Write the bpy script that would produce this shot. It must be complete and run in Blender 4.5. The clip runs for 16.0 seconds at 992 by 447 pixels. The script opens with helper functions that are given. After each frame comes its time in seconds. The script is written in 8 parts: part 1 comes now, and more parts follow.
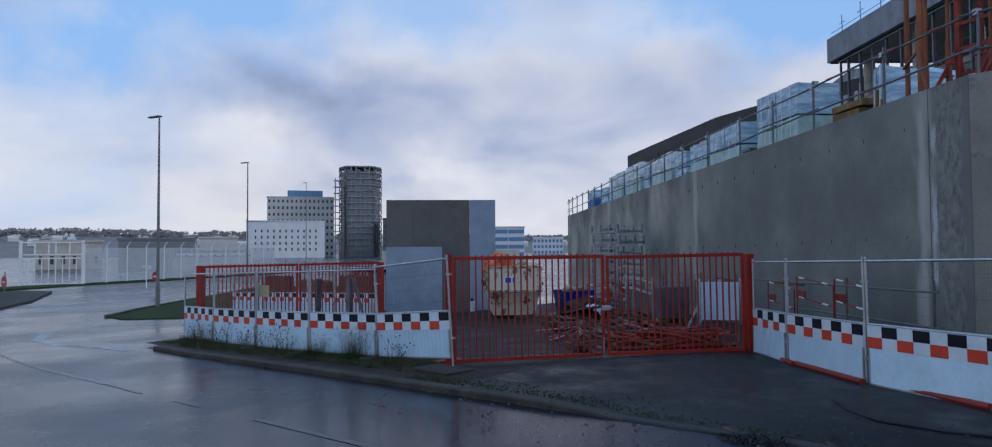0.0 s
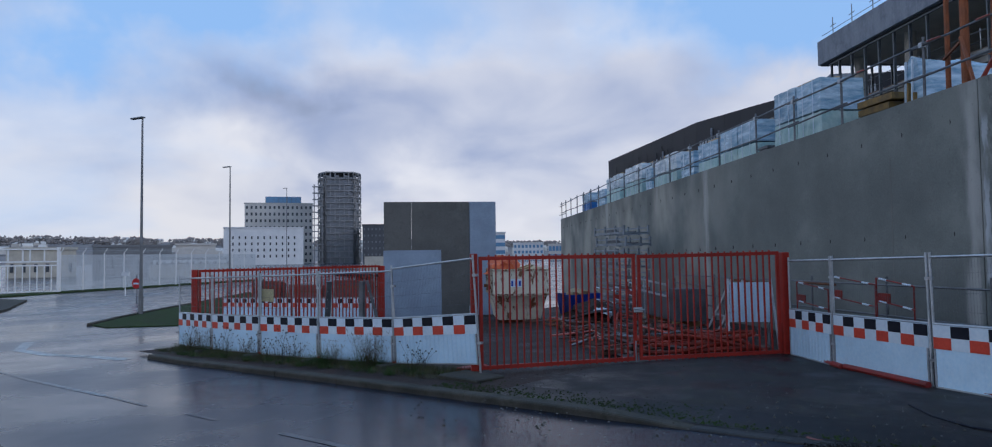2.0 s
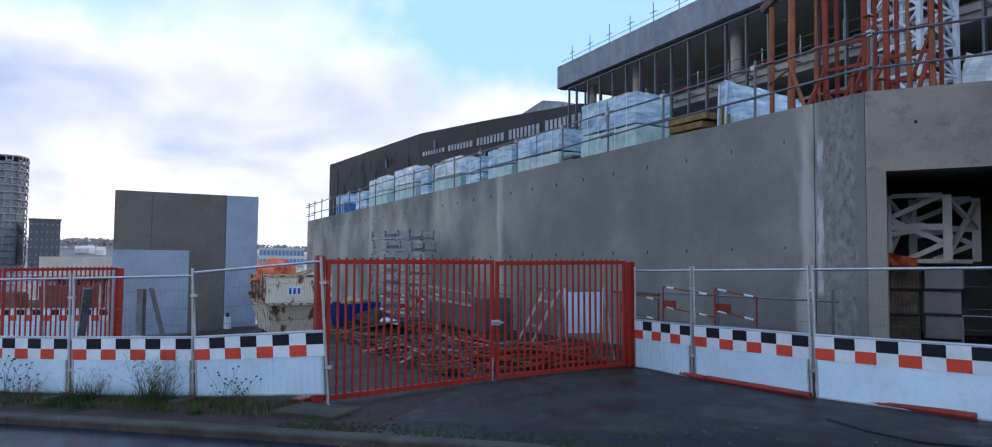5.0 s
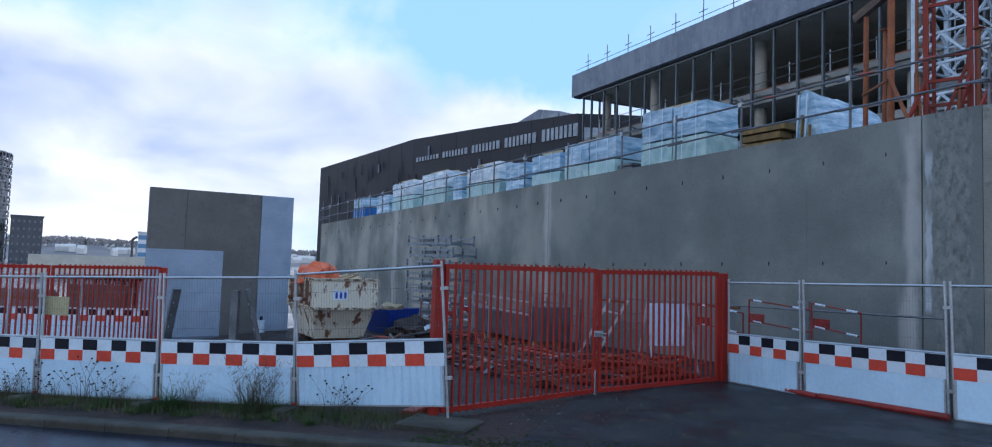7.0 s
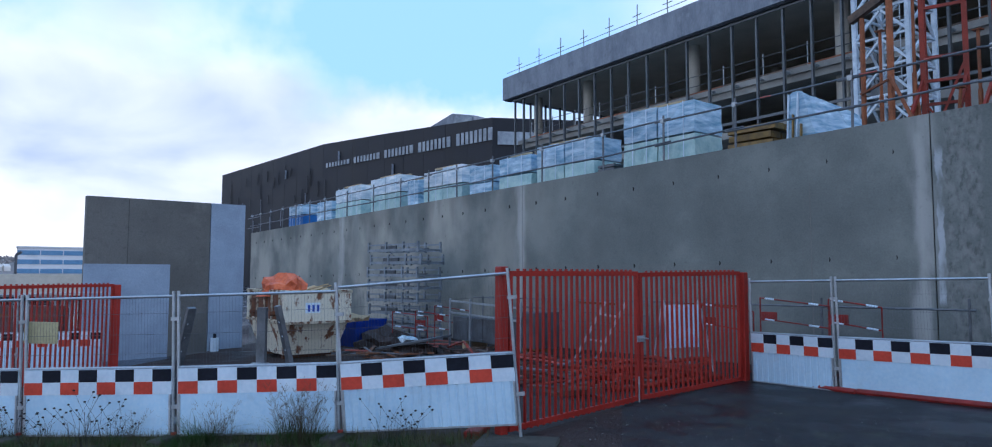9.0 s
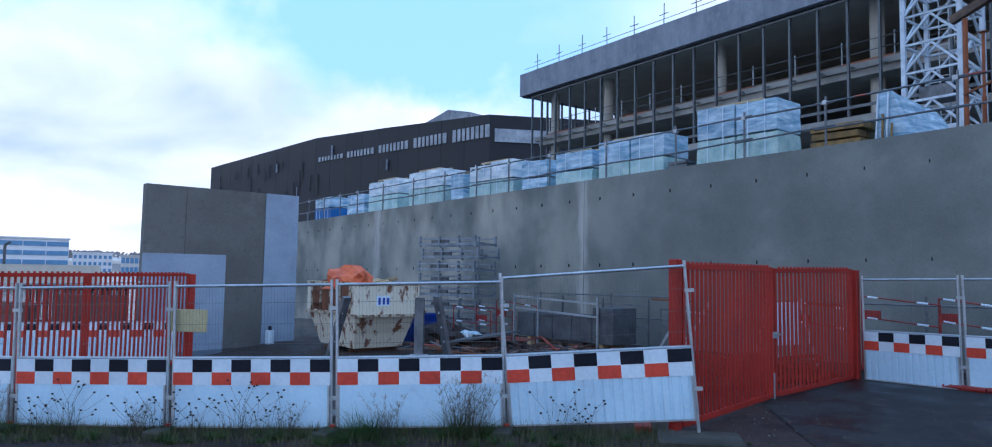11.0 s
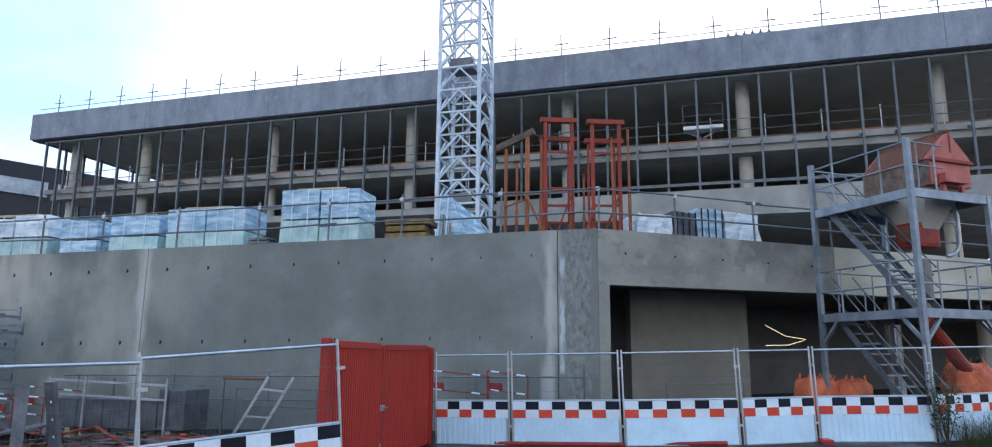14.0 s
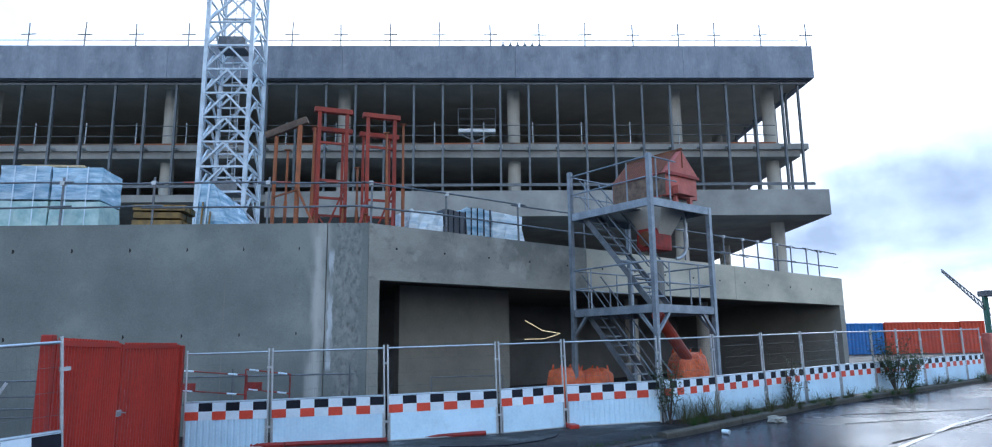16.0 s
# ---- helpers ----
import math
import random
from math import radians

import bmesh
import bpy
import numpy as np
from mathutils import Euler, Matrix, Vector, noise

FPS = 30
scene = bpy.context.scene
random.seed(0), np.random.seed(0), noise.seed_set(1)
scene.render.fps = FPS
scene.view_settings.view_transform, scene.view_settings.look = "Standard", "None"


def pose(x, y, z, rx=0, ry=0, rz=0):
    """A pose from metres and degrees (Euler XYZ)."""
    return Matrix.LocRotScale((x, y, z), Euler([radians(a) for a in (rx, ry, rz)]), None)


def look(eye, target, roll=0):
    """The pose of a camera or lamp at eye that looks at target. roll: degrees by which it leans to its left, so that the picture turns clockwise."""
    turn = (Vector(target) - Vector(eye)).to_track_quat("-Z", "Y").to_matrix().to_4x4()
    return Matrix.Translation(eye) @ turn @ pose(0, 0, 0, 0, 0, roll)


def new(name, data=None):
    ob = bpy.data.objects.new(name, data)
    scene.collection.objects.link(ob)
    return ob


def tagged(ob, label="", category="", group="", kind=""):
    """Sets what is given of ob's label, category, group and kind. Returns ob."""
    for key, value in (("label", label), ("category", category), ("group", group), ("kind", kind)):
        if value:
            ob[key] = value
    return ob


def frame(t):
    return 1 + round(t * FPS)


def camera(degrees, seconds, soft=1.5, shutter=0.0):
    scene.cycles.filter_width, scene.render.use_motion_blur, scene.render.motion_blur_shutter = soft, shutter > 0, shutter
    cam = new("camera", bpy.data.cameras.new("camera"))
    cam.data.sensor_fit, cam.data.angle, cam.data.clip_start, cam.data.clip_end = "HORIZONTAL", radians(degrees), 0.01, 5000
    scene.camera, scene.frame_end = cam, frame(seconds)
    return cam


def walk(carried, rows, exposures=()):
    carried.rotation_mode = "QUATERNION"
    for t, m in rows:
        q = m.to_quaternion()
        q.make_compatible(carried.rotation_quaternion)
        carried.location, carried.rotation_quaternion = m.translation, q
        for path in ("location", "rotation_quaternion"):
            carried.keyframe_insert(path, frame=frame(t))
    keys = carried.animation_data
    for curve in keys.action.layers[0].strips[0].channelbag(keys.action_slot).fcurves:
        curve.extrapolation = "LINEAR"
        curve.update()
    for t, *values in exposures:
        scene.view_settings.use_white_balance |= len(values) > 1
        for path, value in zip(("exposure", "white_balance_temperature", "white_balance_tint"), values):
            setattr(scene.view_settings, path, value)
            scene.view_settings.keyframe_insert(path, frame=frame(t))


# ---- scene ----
cam = camera(69.7, 16.0, 1.1)
PATH = [
    (0, (50.838, -24.392, 2.286), (48.839, -24.377, 2.357), -0.4),
    (0.5, (50.777, -24.58, 2.256), (48.78, -24.508, 2.325), -0.7),
    (1, (50.573, -24.788, 2.259), (48.575, -24.717, 2.256), -2.2),
    (1.5, (50.331, -25.001, 2.227), (48.332, -24.96, 2.268), -0.7),
    (2, (50.031, -25.303, 2.171), (48.034, -25.228, 2.258), -0.7),
    (2.5, (49.695, -25.558, 2.157), (47.7, -25.458, 2.262), -0.2),
    (3, (49.317, -25.963, 2.169), (47.324, -25.818, 2.243), -0.7),
    (3.5, (48.981, -26.38, 2.165), (46.989, -26.2, 2.153), -1.6),
    (4, (48.529, -26.719, 2.158), (46.562, -26.36, 2.207), -1.6),
    (4.5, (48.069, -27.027, 2.135), (46.19, -26.342, 2.136), -1.3),
    (4.7, (47.839, -27.148, 2.14), (46.016, -26.332, 2.239), -0.5),
    (6.8, (46.298, -28.804, 2.113), (44.512, -27.911, 2.228), 2.5),
    (7, (46.188, -28.963, 2.082), (44.399, -28.079, 2.21), 1.9),
    (7.5, (45.761, -29.375, 2.08), (44.023, -28.403, 2.256), 0.9),
    (8, (45.405, -29.792, 2.065), (43.678, -28.789, 2.158), 0.2),
    (8.2, (45.22, -29.911, 2.085), (43.53, -28.853, 2.249), -0.6),
    (10.3, (43.515, -31.715, 1.996), (41.921, -30.511, 2.089), 1.8),
    (10.5, (43.336, -31.92, 1.979), (41.753, -30.706, 2.124), 0.5),
    (11, (42.995, -32.384, 1.967), (41.365, -31.233, 2.107), 1.0),
    (11.5, (42.668, -32.857, 1.931), (41.134, -31.576, 2.016), 1.5),
    (11.7, (42.507, -33.019, 1.917), (41.091, -31.615, 2.068), 1.5),
    (12, (42.282, -33.217, 1.883), (41.006, -31.681, 1.978), 1.1),
    (12.5, (42.066, -33.521, 1.896), (41.036, -31.808, 1.976), 0.9),
    (13, (41.889, -33.662, 1.925), (41.043, -31.867, 2.18), 2.4),
    (13.5, (41.823, -33.822, 1.915), (41.15, -31.956, 2.174), 2.1),
    (14, (41.791, -33.839, 1.966), (41.225, -31.956, 2.333), 0.5),
    (14.5, (41.747, -33.863, 1.965), (41.263, -31.969, 2.386), 1.2),
    (15, (41.822, -33.832, 1.972), (41.543, -31.893, 2.378), 0.9),
    (15.5, (41.802, -33.788, 1.932), (41.728, -31.83, 2.33), -0.4),
    (16, (41.851, -33.747, 1.924), (41.903, -31.78, 2.283), -0.6),
]
walk(cam, [(t, look(eye, target, roll)) for t, eye, target, roll in PATH],
     [(0.0, -0.54, 5400, 13), (0.5, -0.54, 5400, 13), (1.0, -0.36, 5450, 13), (1.5, -0.42, 5450, 13), (2.0, -0.52, 5400, 13), (2.5, -0.38, 5450, 14), (3.0, -0.54, 5400, 14), (3.5, -0.12, 5400, 14), (4.0, -0.24, 5400, 14), (4.4, 0.15, 5650, 14), (7.0, 0.04, 5250, 11), (7.5, -0.08, 5200, 12), (8.2, 0.0, 5200, 12), (11.0, 0.20, 4950, 12), (12.0, 0.18, 4950, 11), (12.45, 0.62, 6150, 14), (13.7, 0.74, 6100, 13), (14.4, 0.60, 5250, 7), (16.0, 0.64, 5250, 7)])


# ---- world, sun ----
world = bpy.data.worlds.new("sky")
scene.world = world
world.use_nodes = True
wn, wl = world.node_tree.nodes, world.node_tree.links
wn.clear()
SUN_EL, SUN_AZ = radians(24), radians(30)      # azimuth clockwise from +y


def wnode(kind, **values):
    n = wn.new(kind)
    for k, v in values.items():
        n.inputs[k].default_value = v
    return n


sky = wn.new("ShaderNodeTexSky")
sky.sky_type, sky.sun_disc, sky.sun_elevation, sky.sun_rotation = "NISHITA", False, SUN_EL, SUN_AZ
sky.air_density, sky.dust_density, sky.ozone_density = 1.0, 1.0, 2.0
coord = wn.new("ShaderNodeTexCoord")
sep = wn.new("ShaderNodeSeparateXYZ")
wl.new(coord.outputs["Generated"], sep.inputs[0])
lift = wn.new("ShaderNodeMath"); lift.operation = "ADD"; lift.inputs[1].default_value = 0.30
wl.new(sep.outputs["Z"], lift.inputs[0])
flat = wn.new("ShaderNodeVectorMath"); flat.operation = "DIVIDE"
comb = wn.new("ShaderNodeCombineXYZ")
for i in range(3):
    wl.new(lift.outputs[0], comb.inputs[i])
wl.new(coord.outputs["Generated"], flat.inputs[0]); wl.new(comb.outputs[0], flat.inputs[1])
drift = wn.new("ShaderNodeVectorMath"); drift.operation = "ADD"; drift.inputs[1].default_value = (3.1, 1.7, 0.4)
wl.new(flat.outputs[0], drift.inputs[0])
cloud = wnode("ShaderNodeTexNoise", Scale=0.9, Detail=6.0, Roughness=0.50, Distortion=0.2)
wl.new(drift.outputs[0], cloud.inputs["Vector"])
cover = wn.new("ShaderNodeValToRGB")
cover.color_ramp.elements[0].position, cover.color_ramp.elements[1].position = 0.20, 0.58
# broken masses: where the cloud thickens, thins and opens
wob = wnode("ShaderNodeTexNoise", Scale=5.0, Detail=5.0, Roughness=0.55)
wl.new(coord.outputs["Generated"], wob.inputs["Vector"])
wsh = wn.new("ShaderNodeVectorMath"); wsh.operation = "MULTIPLY_ADD"
wsh.inputs[1].default_value, wsh.inputs[2].default_value = (0.5, 0.5, 0.34), (-0.25, -0.25, -0.17)
wl.new(wob.outputs["Color"], wsh.inputs[0])
wadd = wn.new("ShaderNodeVectorMath"); wadd.operation = "ADD"
wl.new(coord.outputs["Generated"], wadd.inputs[0]); wl.new(wsh.outputs[0], wadd.inputs[1])


def masses(start, rows):
    last = start
    for d, r, amount in rows:
        dd = wn.new("ShaderNodeVectorMath"); dd.operation = "SUBTRACT"; dd.inputs[1].default_value = d
        wl.new(wadd.outputs[0], dd.inputs[0])
        sq = wn.new("ShaderNodeVectorMath"); sq.operation = "MULTIPLY"; sq.inputs[1].default_value = (1, 1, 1.9)
        wl.new(dd.outputs[0], sq.inputs[0])
        ln_ = wn.new("ShaderNodeVectorMath"); ln_.operation = "LENGTH"
        wl.new(sq.outputs[0], ln_.inputs[0])
        mr = wn.new("ShaderNodeMapRange"); mr.interpolation_type = "SMOOTHSTEP"
        mr.inputs["From Min"].default_value, mr.inputs["From Max"].default_value = r, r * 0.25
        mr.inputs["To Min"].default_value, mr.inputs["To Max"].default_value = 0.0, amount
        wl.new(ln_.outputs["Value"], mr.inputs["Value"])
        ad = wn.new("ShaderNodeMath"); ad.operation = "ADD"
        wl.new(last, ad.inputs[0]); wl.new(mr.outputs[0], ad.inputs[1])
        last = ad.outputs[0]
    return last


thin = wn.new("ShaderNodeMapRange"); thin.interpolation_type = "SMOOTHSTEP"
thin.inputs["From Min"].default_value, thin.inputs["From Max"].default_value = 0.34, 0.75
thin.inputs["To Min"].default_value, thin.inputs["To Max"].default_value = 0.05, -0.40
wl.new(sep.outputs["Z"], thin.inputs["Value"])
open_ = wn.new("ShaderNodeMath"); open_.operation = "ADD"
wl.new(cloud.outputs["Fac"], open_.inputs[0]); wl.new(thin.outputs[0], open_.inputs[1])
wl.new(masses(open_.outputs[0], [((-0.872, -0.393, 0.31), 0.26, -0.26), ((-0.95, -0.05, 0.37), 0.20, -0.12), ((-0.90, 0.38, 0.32), 0.30, -0.16), ((-0.74, 0.58, 0.42), 0.60, -0.27), ((-0.97, 0.0, 0.16), 0.3, 0.15), ((0.0, 0.88, 0.45), 0.85, 0.35), ((-0.86, 0.48, 0.14), 0.3, 0.2), ((0.54, 0.80, 0.22), 0.55, 0.6)]), cover.inputs[0])
shade = wnode("ShaderNodeTexNoise", Scale=2.2, Detail=6.0, Roughness=0.42, Distortion=0.3)
wl.new(drift.outputs[0], shade.inputs["Vector"])
tone = wn.new("ShaderNodeValToRGB")
tone.color_ramp.elements[0].position, tone.color_ramp.elements[1].position = 0.24, 0.63
tone.color_ramp.elements[0].color = (5.8, 6.2, 7.4, 1)
tone.color_ramp.elements[1].color = (11.9, 11.0, 9.9, 1)
heavy = tone.color_ramp.elements.new(0.02)
heavy.color = (3.5, 3.9, 4.7, 1)
wl.new(masses(shade.outputs["Fac"], [((-0.90, -0.38, 0.17), 0.30, -0.09), ((-0.95, -0.26, 0.18), 0.26, -0.06), ((-0.91, 0.35, 0.20), 0.24, 0.02), ((0.56, 0.79, 0.235), 0.24, -0.19), ((0.54, 0.82, 0.15), 0.26, -0.26), ((-0.7, 0.62, 0.3), 0.35, 0.08), ((-0.97, 0.10, 0.21), 0.26, -0.06), ((-0.90, 0.25, 0.30), 0.16, 0.14),
    ((-0.96, -0.17, 0.17), 0.30, -0.11), ((-0.99, 0.0, 0.06), 0.2, 0.08), ((-0.87, -0.48, 0.10), 0.36, 0.24), ((0.0, 0.9, 0.45), 0.6, 0.10)]), tone.inputs[0])
# clouds pale and warm low down, where they are seen edge on
low = wn.new("ShaderNodeMapRange"); low.interpolation_type = "SMOOTHSTEP"
low.inputs["From Min"].default_value, low.inputs["From Max"].default_value = 0.22, 0.01
low.inputs["To Min"].default_value, low.inputs["To Max"].default_value = 0.0, 0.62
wl.new(sep.outputs["Z"], low.inputs["Value"])
tone2 = wn.new("ShaderNodeMix"); tone2.data_type = "RGBA"; tone2.inputs["B"].default_value = (11.8, 10.6, 9.0, 1)
wl.new(masses(low.outputs[0], [((0.56, 0.82, 0.1), 0.7, -0.6), ((-0.99, -0.02, 0.13), 0.32, -0.34)]), tone2.inputs["Factor"]); wl.new(tone.outputs[0], tone2.inputs["A"])
mix = wn.new("ShaderNodeMix"); mix.data_type = "RGBA"
wl.new(cover.outputs[0], mix.inputs["Factor"]); haze = wn.new("ShaderNodeMix"); haze.data_type = "RGBA"
haze.inputs["Factor"].default_value, haze.inputs["B"].default_value = 0.85, (5.4, 8.1, 11.4, 1)
wl.new(sky.outputs[0], haze.inputs["A"]); wl.new(haze.outputs["Result"], mix.inputs["A"]); wl.new(tone2.outputs["Result"], mix.inputs["B"])
# bright thin cloud towards the sun
sund = Vector((math.sin(SUN_AZ) * math.cos(SUN_EL), math.cos(SUN_AZ) * math.cos(SUN_EL), math.sin(SUN_EL)))
dot = wn.new("ShaderNodeVectorMath"); dot.operation = "DOT_PRODUCT"; dot.inputs[1].default_value = sund
wl.new(coord.outputs["Generated"], dot.inputs[0])
near = wn.new("ShaderNodeMapRange")
near.inputs["From Min"].default_value, near.inputs["From Max"].default_value = 0.80, 1.0
near.inputs["To Min"].default_value, near.inputs["To Max"].default_value = 0.0, 1.0
wl.new(dot.outputs["Value"], near.inputs["Value"])
glow = wn.new("ShaderNodeMix"); glow.data_type = "RGBA"
glow.inputs["B"].default_value = (13.0, 12.8, 12.6, 1)
high = wn.new("ShaderNodeMapRange"); high.interpolation_type = "SMOOTHSTEP"
high.inputs["From Min"].default_value, high.inputs["From Max"].default_value = 0.22, 0.40
wl.new(sep.outputs["Z"], high.inputs["Value"])
veil = wn.new("ShaderNodeMath"); veil.operation = "MULTIPLY"
wl.new(near.outputs[0], veil.inputs[0]); wl.new(high.outputs[0], veil.inputs[1])
wl.new(veil.outputs[0], glow.inputs["Factor"]); wl.new(mix.outputs["Result"], glow.inputs["A"])
back = wn.new("ShaderNodeBackground"); back.inputs["Strength"].default_value = 0.1
wl.new(glow.outputs["Result"], back.inputs["Color"])
wout = wn.new("ShaderNodeOutputWorld")
wl.new(back.outputs[0], wout.inputs[0])

sun = new("sun", bpy.data.lights.new("sun", "SUN"))
sun.data.energy, sun.data.angle, sun.data.color = 0.55, radians(14), (1.0, 0.94, 0.86)
sun.matrix_world = look(sund * 50, (0, 0, 0))


# ---- materials ----
def mat(name, col, col2=None, rough=0.7, metal=0.0, scale=2.0, fine=40.0, bump=0.15, dist=0.01, vary=0.0, spec=0.3, rough2=None, contrast=(0.35, 0.65), stretch=None):
    """A procedural surface: two colours mixed by large and fine noise, with fine relief. vary: change from piece to piece."""
    m = bpy.data.materials.new(name)
    m.use_nodes = True
    n, l = m.node_tree.nodes, m.node_tree.links
    b = n["Principled BSDF"]
    b.inputs["Metallic"].default_value = metal
    b.inputs["Specular IOR Level"].default_value = spec
    col2 = col2 or tuple(c * 0.72 for c in col)
    tc = n.new("ShaderNodeTexCoord")
    big = n.new("ShaderNodeTexNoise")
    big.inputs["Scale"].default_value, big.inputs["Detail"].default_value, big.inputs["Roughness"].default_value = scale, 5, 0.6
    small = n.new("ShaderNodeTexNoise")
    small.inputs["Scale"].default_value, small.inputs["Detail"].default_value = fine, 4
    geo = n.new("ShaderNodeNewGeometry")
    where = geo.outputs["Position"]
    if stretch:
        mp = n.new("ShaderNodeMapping"); mp.inputs["Scale"].default_value = stretch
        l.new(where, mp.inputs["Vector"])
        where = mp.outputs[0]
    for t in (big, small):
        l.new(where, t.inputs["Vector"])
    ramp = n.new("ShaderNodeValToRGB")
    ramp.color_ramp.elements[0].position, ramp.color_ramp.elements[1].position = contrast
    ramp.color_ramp.elements[0].color, ramp.color_ramp.elements[1].color = (*col2, 1), (*col, 1)
    l.new(big.outputs["Fac"], ramp.inputs[0])
    mx = n.new("ShaderNodeMix"); mx.data_type, mx.blend_type = "RGBA", "OVERLAY"
    mx.inputs["Factor"].default_value = 0.35
    l.new(ramp.outputs[0], mx.inputs["A"]); l.new(small.outputs["Color"], mx.inputs["B"])
    sat = n.new("ShaderNodeMix"); sat.data_type = "RGBA"; sat.inputs["Factor"].default_value = 0.4
    l.new(ramp.outputs[0], sat.inputs["A"])
    gr = n.new("ShaderNodeMix"); gr.data_type, gr.blend_type = "RGBA", "OVERLAY"; gr.inputs["Factor"].default_value = 0.6
    l.new(ramp.outputs[0], gr.inputs["A"]); l.new(small.outputs["Fac"], gr.inputs["B"])
    l.new(gr.outputs["Result"], sat.inputs["B"])
    last = sat.outputs["Result"]
    if vary:
        oi = n.new("ShaderNodeObjectInfo")
        mr = n.new("ShaderNodeMapRange"); mr.inputs["To Min"].default_value, mr.inputs["To Max"].default_value = 1 - vary, 1 + vary
        l.new(oi.outputs["Random"], mr.inputs["Value"])
        vm = n.new("ShaderNodeVectorMath"); vm.operation = "SCALE"
        l.new(last, vm.inputs[0]); l.new(mr.outputs[0], vm.inputs["Scale"])
        last = vm.outputs[0]
    l.new(last, b.inputs["Base Color"])
    rr = n.new("ShaderNodeMapRange")
    rr.inputs["To Min"].default_value, rr.inputs["To Max"].default_value = (rough2 if rough2 is not None else rough * 0.8), rough
    l.new(big.outputs["Fac"], rr.inputs["Value"])
    rr.inputs["From Min"].default_value, rr.inputs["From Max"].default_value = contrast
    l.new(rr.outputs[0], b.inputs["Roughness"])
    if bump:
        bp = n.new("ShaderNodeBump"); bp.inputs["Strength"].default_value, bp.inputs["Distance"].default_value = bump, dist
        l.new(small.outputs["Fac"], bp.inputs["Height"]); l.new(bp.outputs[0], b.inputs["Normal"])
    return m


